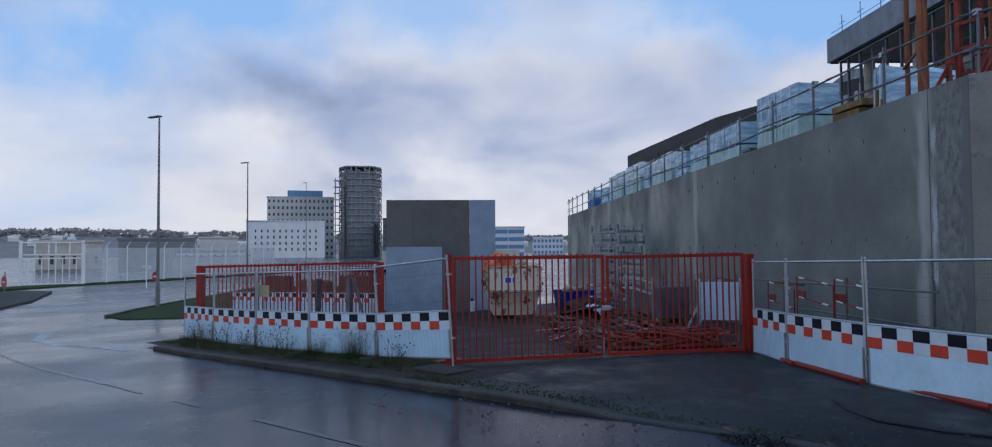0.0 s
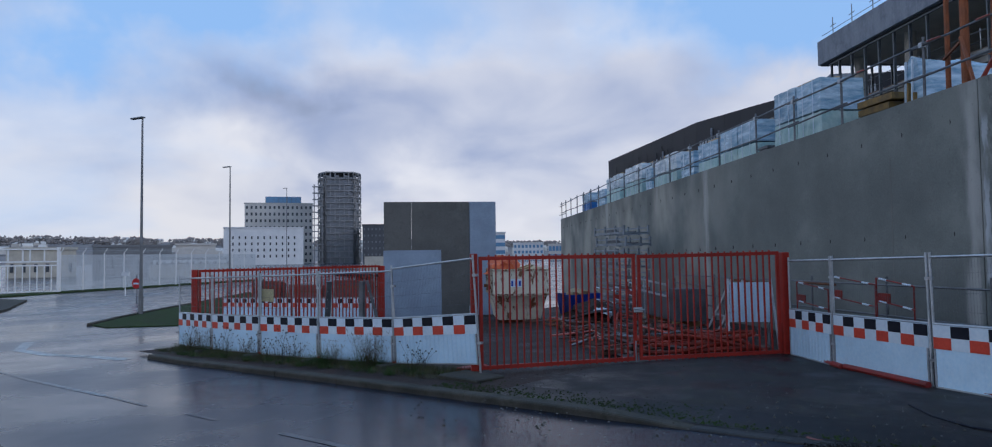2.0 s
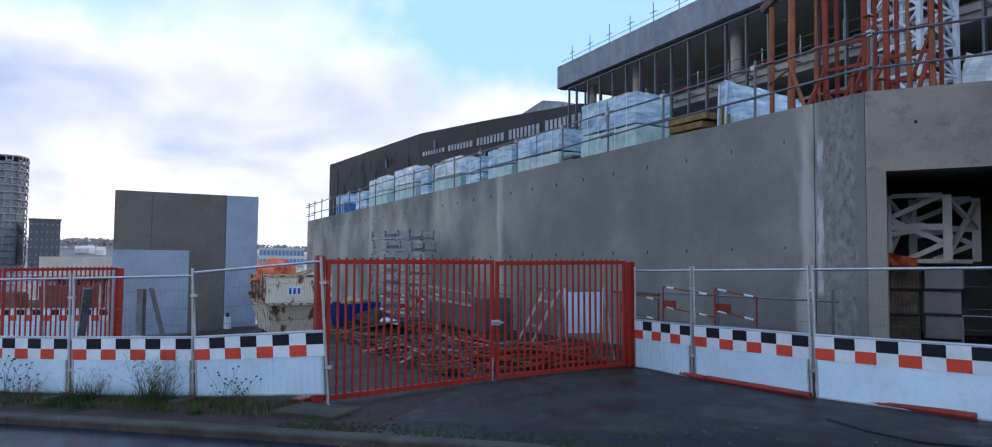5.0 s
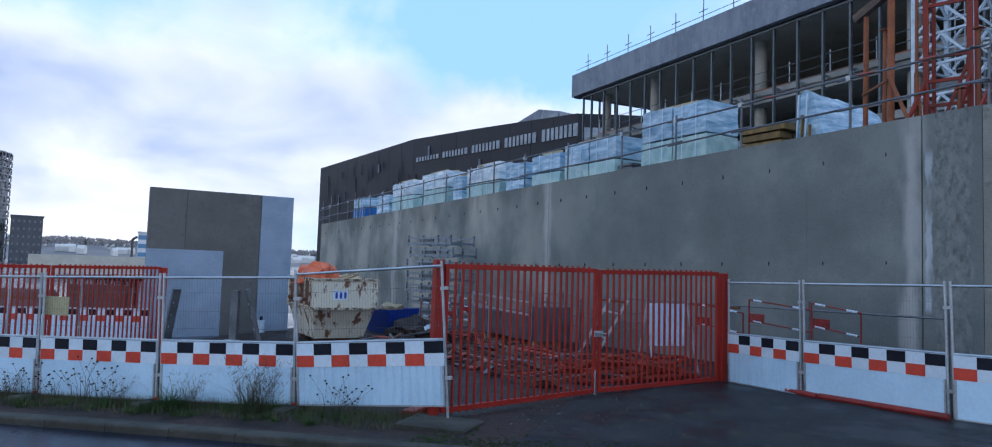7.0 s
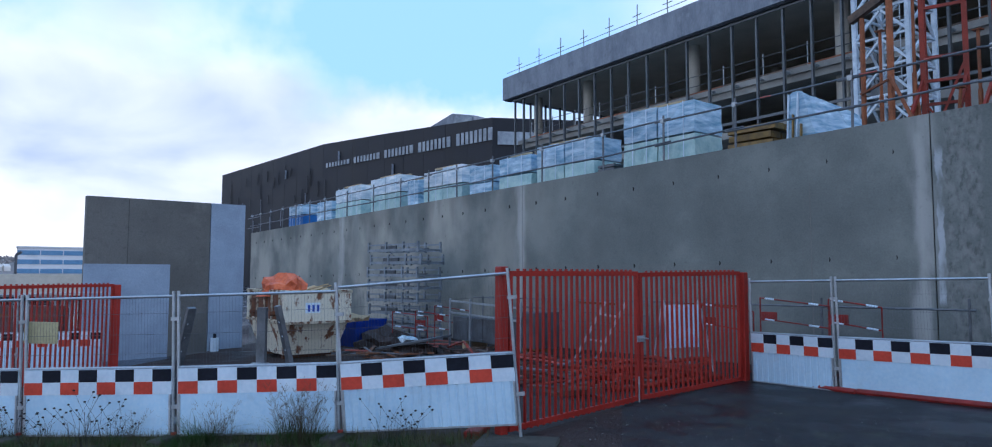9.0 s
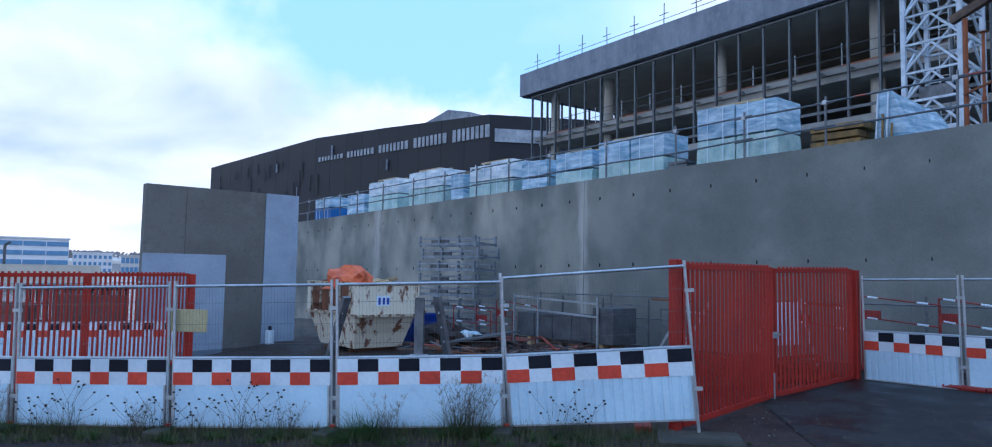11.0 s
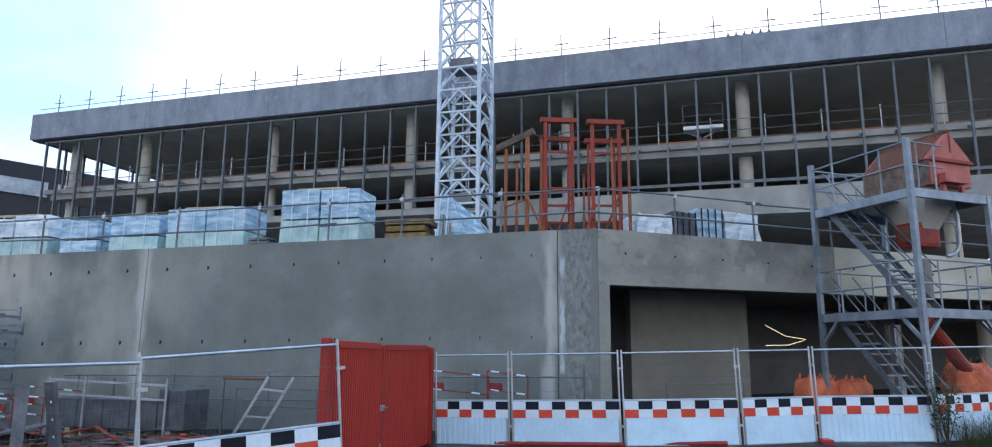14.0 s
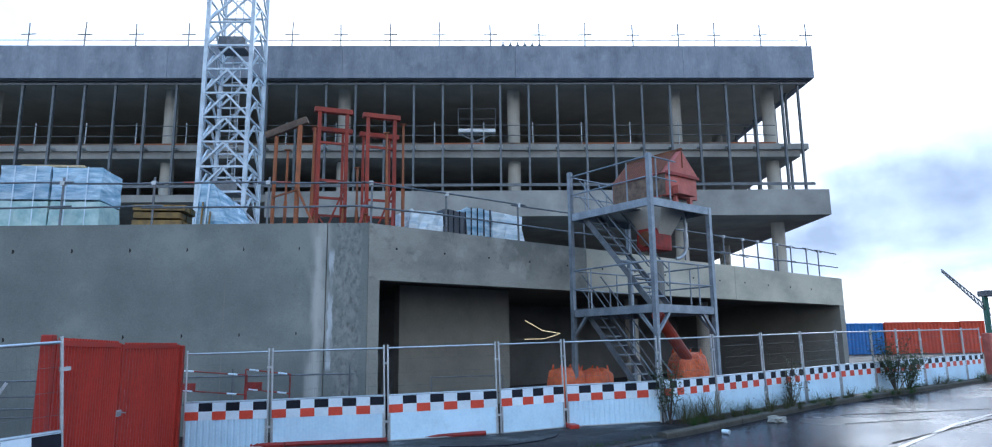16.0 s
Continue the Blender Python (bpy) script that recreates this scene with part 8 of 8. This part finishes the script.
# ---- far city ----
def city_block(name, d0, d1, dist, depth, top, floors, cols, wall_m, win_m, label, win=(0.5, 0.55), zb=0.0, skip_=None):
    """A far building between two bearings, its front facing the road, with windows set into frames."""
    p, q = Vector(far_pt(max(d0, d1), dist)), Vector(far_pt(min(d0, d1), dist))
    u = (q - p); w = u.length; yaw = math.degrees(math.atan2(u.y, u.x))
    ob = thing(name, pose(p.x, p.y, -1.5, 0, 0, yaw), label, "building", group="far city buildings", kind="structure")
    bm = bmesh.new(); box(bm, 0, 0, 0, w, depth, top + 1.5); part("wall", bm, M[wall_m], ob)
    fh = (top + 1.5 - zb) / floors
    s = w / cols
    for f in range(floors):
        for c in range(cols):
            if skip_ and skip_(f, c):
                continue
            bm = bmesh.new()
            box(bm, c * s + s * (1 - win[0]) / 2, -0.12, zb + f * fh + fh * 0.22, c * s + s * (1 + win[0]) / 2, -0.004, zb + f * fh + fh * (0.22 + win[1]))
            part("window", bm, M[win_m], ob)
    bm = bmesh.new(); box(bm, -0.3, -0.3, top + 1.5, w + 0.3, depth + 0.3, top + 2.0); part("parapet", bm, M[wall_m], ob)
    return ob


city_block("white_block", -166.9, -161.1, 350, 30, 15.8, 6, 13, "plaster", "city_glass", "white rendered block with small slot windows", (0.24, 0.46), skip_=lambda f, c: (f * 7 + c * 5) % 5 == 0 or c in (0, 12) or (f == 5 and c > 2))
city_block("pale_block", -167.6, -162.6, 410, 25, 31.5, 9, 15, "stone_city", "city_glass", "pale stone office block with rows of windows", (0.42, 0.44))
ob = thing("glazed_attic", pose(*far_pt(-164.1, 412), 30, 0, 0, 104.5), "blue glazed roof storey", "roof storey", kind="structure")
bm = bmesh.new(); box(bm, 0, 0, 1.0, 19, 12, 5.6); part("glazing", bm, M["sky_glass"], ob)
for k in range(9):
    bm = bmesh.new(); box(bm, k * 2.3, -0.15, 1.0, k * 2.3 + 0.15, -0.01, 5.6); part("mullion", bm, M["mullion"], ob)


def tower():
    d = 380
    cx, cy = far_pt(-169.65, d + 10)
    ob = thing("grey_tower", pose(cx, cy, -1.5, 0, 0, -169.65 - 90), "tall grey residential tower with open balconies", "tower", group="far city buildings", kind="structure")
    r = 11.0
    plan = [(-r, -r * 0.25), (-r * 0.64, -r), (r * 0.64, -r), (r, -r * 0.25), (r, r), (-r, r)]
    H, nf = 47.5, 15
    bm = bmesh.new(); prism(bm, [(x * 0.94, y * 0.94) for x, y in plan], 0, H - 2.5); part("core", bm, M["tower_core"], ob)
    fh = H / nf
    for f in range(nf + 1):
        bm = bmesh.new(); prism(bm, plan, f * fh - 0.3, f * fh + 0.3); part("floor_band", bm, M["tower_grey"], ob)
    for f in range(nf):
        for (a, b), (c, e) in zip(plan[:3], plan[1:4]):
            L_ = math.hypot(c - a, e - b)
            n_ = max(2, int(L_ / 2.3))
            for i in range(n_ + 1):
                if (f + i) % 3 == 2 and 0 < i < n_:
                    continue
                x, y = a + (c - a) * i / n_, b + (e - b) * i / n_
                bm = bmesh.new(); box(bm, x - 0.28, y - 0.28, f * fh + 0.351, x + 0.28, y + 0.28, (f + 1) * fh - 0.351); part("pier", bm, M["tower_grey"], ob)
            for i in range(n_):
                if (f * 3 + i) % 2 == 0:
                    x0, y0, x1, y1 = a + (c - a) * (i + .1) / n_, b + (e - b) * (i + .1) / n_, a + (c - a) * (i + .9) / n_, b + (e - b) * (i + .9) / n_
                    bm = bmesh.new(); bar(bm, (x0, y0 - 0.1, f * fh + 0.95), (x1, y1 - 0.1, f * fh + 0.95), 0.15, 1.0); part("balcony_front", bm, M["lampgrey"], ob)


tower()
ob = thing("stair_frame", pose(*far_pt(-167.7, 378), -1.5, 0, 0, 100), "open steel stair frame between the far buildings", "stair frame", kind="structure")
for x in (0, 4.0):
    for y in (0, 3.0):
        bm = bmesh.new(); box(bm, x - 0.2, y - 0.2, 0, x + 0.2, y + 0.2, 41); part("post", bm, M["tower_grey"], ob)
for k in range(13):
    bm = bmesh.new(); box(bm, -0.8, -0.5, k * 3.3, 4.8, 3.5, k * 3.3 + 0.35); part("landing", bm, M["tower_grey"], ob)
city_block("dark_block", -173.2, -171.4, 360, 25, 17.5, 6, 6, "city_dark", "lampgrey", "dark clad block with small pale windows", (0.3, 0.3))
city_block("banded_office", 177.3, 181.2, 300, 22, 11.2, 4, 3, "plaster", "sky_glass", "white office with long blue window bands", (0.96, 0.5))
city_block("small_white_block", 174.2, 176.6, 420, 20, 8.5, 3, 8, "plaster", "sky_glass", "low white block with blue windows", (0.6, 0.5))
city_block("glass_hall", 170.5, 173.8, 380, 20, 7.0, 2, 12, "stone_city", "sky_glass", "low pale hall with blue glazing", (0.8, 0.6))
street_lamp(*far_pt(-165.5, 150), 16.0, 60)
ob = thing("bent_pole", pose(*far_pt(-177.6, 150), -1.3), "dark pole with a bent top", "pole")
bm = bmesh.new(); tube(bm, (0, 0, 0), (0, 0, 6.6), 0.22, 10); part("pole", bm, M["city_dark"], ob)
bm = bmesh.new(); tube(bm, (0, 0, 6.6), (0.25, 0.75, 7.1), 0.22, 10); part("bent_top", bm, M["city_dark"], ob)


def dark_hall():
    ob = thing("charcoal_building", Matrix.Identity(4), "long charcoal-clad building with a strip of windows", "building", group="far city buildings", kind="structure")
    A, B, Cc = Vector((-187.7, 21.85)), Vector((-70.6, 45.9)), Vector((-58, 72))
    u = (B - A).normalized(); L_ = (B - A).length
    def on(s, d=0.0):
        p = A + u * s + Vector((u.y, -u.x)) * d
        return p.x, p.y
    # roof line: low eaves at the far end, rising to a ridge and falling again
    knots = [(0.0, 33.2), (58.4, 35.6), (84.5, 34.7), (L_, 33.1)]
    for (s0, h0), (s1, h1) in zip(knots, knots[1:]):
        n_ = max(2, int((s1 - s0) / 6))
        for k in range(n_):
            a, b = s0 + (s1 - s0) * k / n_, s0 + (s1 - s0) * (k + 1) / n_
            ha, hb = h0 + (h1 - h0) * k / n_, h0 + (h1 - h0) * (k + 1) / n_
            bm = bmesh.new()
            p, q = on(a + 0.03), on(b - 0.03)
            vs = [bm.verts.new(v) for v in ((*p, -2), (*q, -2), (*q, hb), (*p, ha), (*on(a + 0.03, -20), -2), (*on(b - 0.03, -20), -2), (*on(b - 0.03, -20), hb), (*on(a + 0.03, -20), ha))]
            for f in ((0, 1, 2, 3), (5, 4, 7, 6), (3, 2, 6, 7), (0, 3, 7, 4), (1, 5, 6, 2)):
                bm.faces.new([vs[i] for i in f])
            part("clad_panel", bm, M["black_clad"], ob)
    bm = bmesh.new(); prism(bm, [(B.x, B.y), (Cc.x, Cc.y), (-90, 80), (-100, 60)], -2, 33.05); part("end_wall", bm, M["black_clad"], ob)
    for k in range(5):
        s0 = 60 + k * 12.3
        z1 = 30.4 + 0.75 * (k / 4)
        h = 1.1 + 0.35 * k
        bm = bmesh.new()
        p, q = on(s0, 0.05), on(s0 + 10.4, 0.05); p2, q2 = on(s0, 0.2), on(s0 + 10.4, 0.2)
        vs = [bm.verts.new(v) for v in ((*p2, z1 - h), (*q2, z1 - h), (*q2, z1), (*p2, z1), (*p, z1 - h), (*q, z1 - h), (*q, z1), (*p, z1))]
        for f in ((0, 1, 2, 3), (3, 2, 6, 7), (0, 3, 7, 4), (1, 5, 6, 2), (0, 4, 5, 1)):
            bm.faces.new([vs[i] for i in f])
        w_ = part("window", bm, M["pale_glass"], ob)
        for i in range(1, 8):
            bm = bmesh.new()
            a = on(s0 + 10.4 * i / 8, 0.25)
            bar(bm, (*a, z1 - h), (*a, z1), 0.22); part("glazing_bar", bm, M["black_clad"], w_)
    v = (Cc - B).normalized()
    for k in range(2):
        a, b = B + v * (1 + 13 * k) + Vector((v.y, -v.x)) * 0.15, B + v * (12.5 + 13 * k) + Vector((v.y, -v.x)) * 0.15
        bm = bmesh.new(); bar(bm, (a.x, a.y, 29.0), (b.x, b.y, 29.0), 0.3, 2.6); part("window", bm, M["pale_glass"], ob)
    for s0, z0 in ((40, 29.5), (66, 31.6), (88, 26)):
        bm = bmesh.new(); p = on(s0, 0.3); tube(bm, (*p, z0 - 1.2), (*p, z0 + 1.2), 0.28, 6); part("vent", bm, M["fascia"], ob)
    rh = random.Random(5)
    for k in range(30):
        s0 = 3 + 57 * (k + rh.random()) / 30
        z1 = rh.uniform(23, 32.5) if k % 3 else rh.uniform(16, 24)
        h = rh.uniform(2.0, 5.5)
        bm = bmesh.new(); bar(bm, (*on(s0, 0.25), z1 - h), (*on(s0, 0.25), z1), 0.30, 0.12); part("slat", bm, M["fascia" if k % 3 == 0 else "black_clad"], ob)
    # rooftop light
    bm = bmesh.new()
    vs = [bm.verts.new(w) for w in ((*on(86, -6), 34), (*on(108, -6), 33.6), (*on(108, -6), 36.3), (*on(101, -6), 37.8), (*on(86, -12), 34), (*on(108, -12), 33.6), (*on(108, -12), 36.3), (*on(101, -12), 37.8))]
    for f in ((0, 1, 2, 3), (7, 6, 5, 4), (0, 3, 7, 4), (3, 2, 6, 7), (1, 5, 6, 2), (0, 4, 5, 1)):
        bm.faces.new([vs[i] for i in f])
    part("roof_light", bm, M["fascia"], ob)
    bm = bmesh.new(); bar(bm, (*on(102, -5.9), 35.7), (*on(107.5, -5.9), 35.0), 0.3, 1.9); part("roof_window", bm, M["pale_glass"], ob)



dark_hall()

# containers, harbour crane and end post beyond the far fence
def container(x, y, yaw, L_, mt, label, z=0.0):
    ob = thing("shipping_container", pose(x, y, G(x, y) + z, 0, 0, yaw), label, "container", group="shipping containers")
    H, W_ = 2.59, 2.44
    bm = bmesh.new(); n_ = int(L_ / 0.28); pr = []
    for k in range(n_):
        s = L_ / n_
        pr += [(k * s, 0.0), (k * s + s * 0.3, 0.0), (k * s + s * 0.5, 0.04), (k * s + s * 0.8, 0.04)]
    pr.append((L_, 0.0))
    lo = [bm.verts.new((a, b, 0.16)) for a, b in pr]; hi = [bm.verts.new((a, b, H - 0.1)) for a, b in pr]
    for i in range(len(pr) - 1):
        bm.faces.new((lo[i], lo[i + 1], hi[i + 1], hi[i]))
    part("side", bm, M[mt], ob)
    bm = bmesh.new(); box(bm, 0.02, 0.06, 0.1, L_ - 0.02, W_, H - 0.04); part("body", bm, M[mt], ob)
    for z in (0.0, H - 0.12):
        bm = bmesh.new(); box(bm, 0, -0.03, z, L_, 0.05, z + 0.12); part("rail", bm, M[mt], ob)
    for a in (0.0, L_ - 0.14):
        bm = bmesh.new(); box(bm, a, -0.04, 0, a + 0.14, 0.055, H); part("corner_post", bm, M[mt], ob)


container(68.2, 23.0, 0, 6.0, "container_blue", "blue corrugated shipping container")
container(74.3, 22.9, 0, 6.06, "container_orange", "orange corrugated shipping container"); container(80.4, 22.8, 0, 1.95, "container_orange", "orange corrugated shipping container")
bm = bmesh.new(); box(bm, -0.45, -0.15, 0, 0.45, 0.15, 1.7); bevelled(bm, 0.03)
ob = new("red_end_panel", mesh_of("red_end_panel", bm, M["red_faded"])); ob.matrix_world = pose(62.8, -4.75, G(62.8, -4.75), 0, 0, 35)
tagged(ob, "faded red panel closing the end of the fence", "panel")
ob = thing("harbour_crane", pose(*(41.85 + 220 * 0.732, -33.7 + 220), 1.5, 0, 0, 0), "far green harbour crane with a lattice jib", "crane")
for x in (-2.2, 2.2):
    bm = bmesh.new(); box(bm, x - 0.6, -0.6, 0, x + 0.6, 0.6, 18); part("leg", bm, M["crane_green"], ob)
bm = bmesh.new(); box(bm, -3, -2, 16.5, 3, 2, 18.2); part("cabin", bm, M["city_dark"], ob)
for a, b in ((0.0, 0.0), (0.0, 2.0)):
    bm = bmesh.new(); bar(bm, (-1, 0, 10.5 + b), (-15, 0, 24.5 + b * 0.3), 0.35); part("jib_chord", bm, M["lampgrey"], ob)
for k in range(14):
    t = k / 14
    bm = bmesh.new(); bar(bm, (-1 - 14 * t, 0, 10.5 + 14 * t), (-1 - 14 * (t + 0.06), 0, 12.4 + 12.6 * (t + 0.06)), 0.2); part("jib_lattice", bm, M["lampgrey"], ob)

# far hill with woods and houses
def ridge(deg):
    k = max(0.0, min(1.0, (deg - 160) / 50))
    return 9.5 + 13 * k + 2.5 * noise.noise(Vector((deg * 0.35, 0, 0)))


bm = bmesh.new()
prev = None
for i in range(0, 241):
    deg = 150 + i * 0.3
    cur = []
    for d, f in ((520, 0.0), (700, 0.35), (900, 0.85), (1050, 1.0), (1400, 0.9)):
        x, y = far_pt(deg, d)
        cur.append(bm.verts.new((x, y, -1.6 + f * (ridge(deg) + 1.6) * d / 900)))
    if prev:
        for a in range(4):
            bm.faces.new((prev[a], prev[a + 1], cur[a + 1], cur[a]))
    prev = cur
structure("far_hill", bm, M["wood_hazed"], "low wooded hill on the horizon", "hill")
vv, ff = [], []
for _ in range(1500):
    deg = rng.uniform(152, 220)
    if noise.noise(Vector((deg * 0.5, 3, 0))) < -0.12 and rng.random() < 0.7:
        continue
    d = rng.uniform(800, 1060)
    x, y = far_pt(deg, d)
    z = ridge(deg) * d / 900 * (0.85 if d < 950 else 0.97) - 1
    for _b in range(5):
        bx, by, bz = x + rng.uniform(-4, 4), y + rng.uniform(-4, 4), z + rng.uniform(1, 6.5)
        r = rng.uniform(1.2, 2.6)
        i0 = len(vv)
        vv += [(bx - r, by, bz), (bx, by - r, bz - r * 0.6), (bx + r, by + r * 0.3, bz), (bx, by + r, bz + r * 0.3), (bx + rng.uniform(-1, 1), by, bz + r * 1.1)]
        ff += [(i0, i0 + 1, i0 + 4), (i0 + 1, i0 + 2, i0 + 4), (i0 + 2, i0 + 3, i0 + 4), (i0 + 3, i0, i0 + 4), (i0, i0 + 2, i0 + 1)]
me = bpy.data.meshes.new("far_woods"); me.from_pydata(vv, [], ff); me.materials.append(M["wood_hazed"])
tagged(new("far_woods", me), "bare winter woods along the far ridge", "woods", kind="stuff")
vv, ff = [], []
for _ in range(150):
    deg = rng.uniform(158, 218); d = rng.uniform(640, 1000)
    x, y = far_pt(deg, d)
    f = (d - 520) / 530
    z = -1.6 + (ridge(deg) + 1.6) * min(1, 0.2 + f * 0.9) * d / 900 - 1.5
    w, h, dp = rng.uniform(4, 11), rng.uniform(3, 5), 5
    a = radians(deg) + rng.uniform(-.4, .4)
    ux, uy = -math.sin(a), math.cos(a)
    i0 = len(vv)
    for s, t, zz in ((-1, -1, 0), (1, -1, 0), (1, 1, 0), (-1, 1, 0), (-1, -1, h), (1, -1, h), (1, 1, h), (-1, 1, h), (-1, 0, h + 2.2), (1, 0, h + 2.2)):
        vv.append((x + ux * s * w / 2 + uy * t * dp / 2, y + uy * s * w / 2 - ux * t * dp / 2, z + zz))
    ff += [tuple(i0 + k for k in f_) for f_ in ((0, 1, 5, 4), (1, 2, 6, 5), (2, 3, 7, 6), (3, 0, 4, 7), (4, 5, 9, 8), (7, 6, 9, 8)[::-1], (4, 8, 7), (5, 6, 9))]
me = bpy.data.meshes.new("far_houses"); me.from_pydata(vv, [], ff); me.materials.append(M["stone_city"])
tagged(new("far_houses", me), "scattered pale houses on the far hillside", "houses", kind="stuff")
for d0, d1, dist, top, mt, lb in ((-151.5, -147.5, 170, 4.2, "concrete_pale", "low grey warehouse behind the white fence"), (-157.5, -152.5, 190, 5.0, "lampgrey", "long grey warehouse behind the white fence"), (-160.5, -157.8, 230, 6.0, "stone_city", "low pale shed behind the white fence")):
    city_block("warehouse", d0, d1, dist, 20, top, 1, 6, mt, "city_glass", lb, (0.3, 0.3))
for k in range(14):
    x, y = far_pt(-156.6 - 0.32 * k, 150)
    ob = thing("parked_car", pose(x, y, 1.0, 0, 0, -60 + 10 * (k % 3)), "white parked car on a raised yard", "car", group="far parked cars")
    bm = bmesh.new(); box(bm, -2, -0.85, 0.25, 2, 0.85, 0.85); bevelled(bm, 0.15, 2); part("body", bm, M["white_paint" if k % 3 else "lampgrey"], ob)
    bm = bmesh.new(); box(bm, -1.2, -0.75, 0.85, 1.0, 0.75, 1.4); bevelled(bm, 0.2, 2); part("cabin", bm, M["city_glass"], ob)
    for a in (-1.25, 1.25):
        for b in (-0.86, 0.74):
            bm = bmesh.new(); tube(bm, (a, b, 0.32), (a, b + 0.12, 0.32), 0.32, 12); part("wheel", bm, M["hole"], ob)
bm = bmesh.new(); prism(bm, [far_pt(-156, 147), far_pt(-161.5, 147), far_pt(-161.5, 170), far_pt(-156, 170)], -1.5, 1.0)
structure("raised_yard", bm, M["concrete_pale"], "raised concrete yard behind the white fence", "yard")
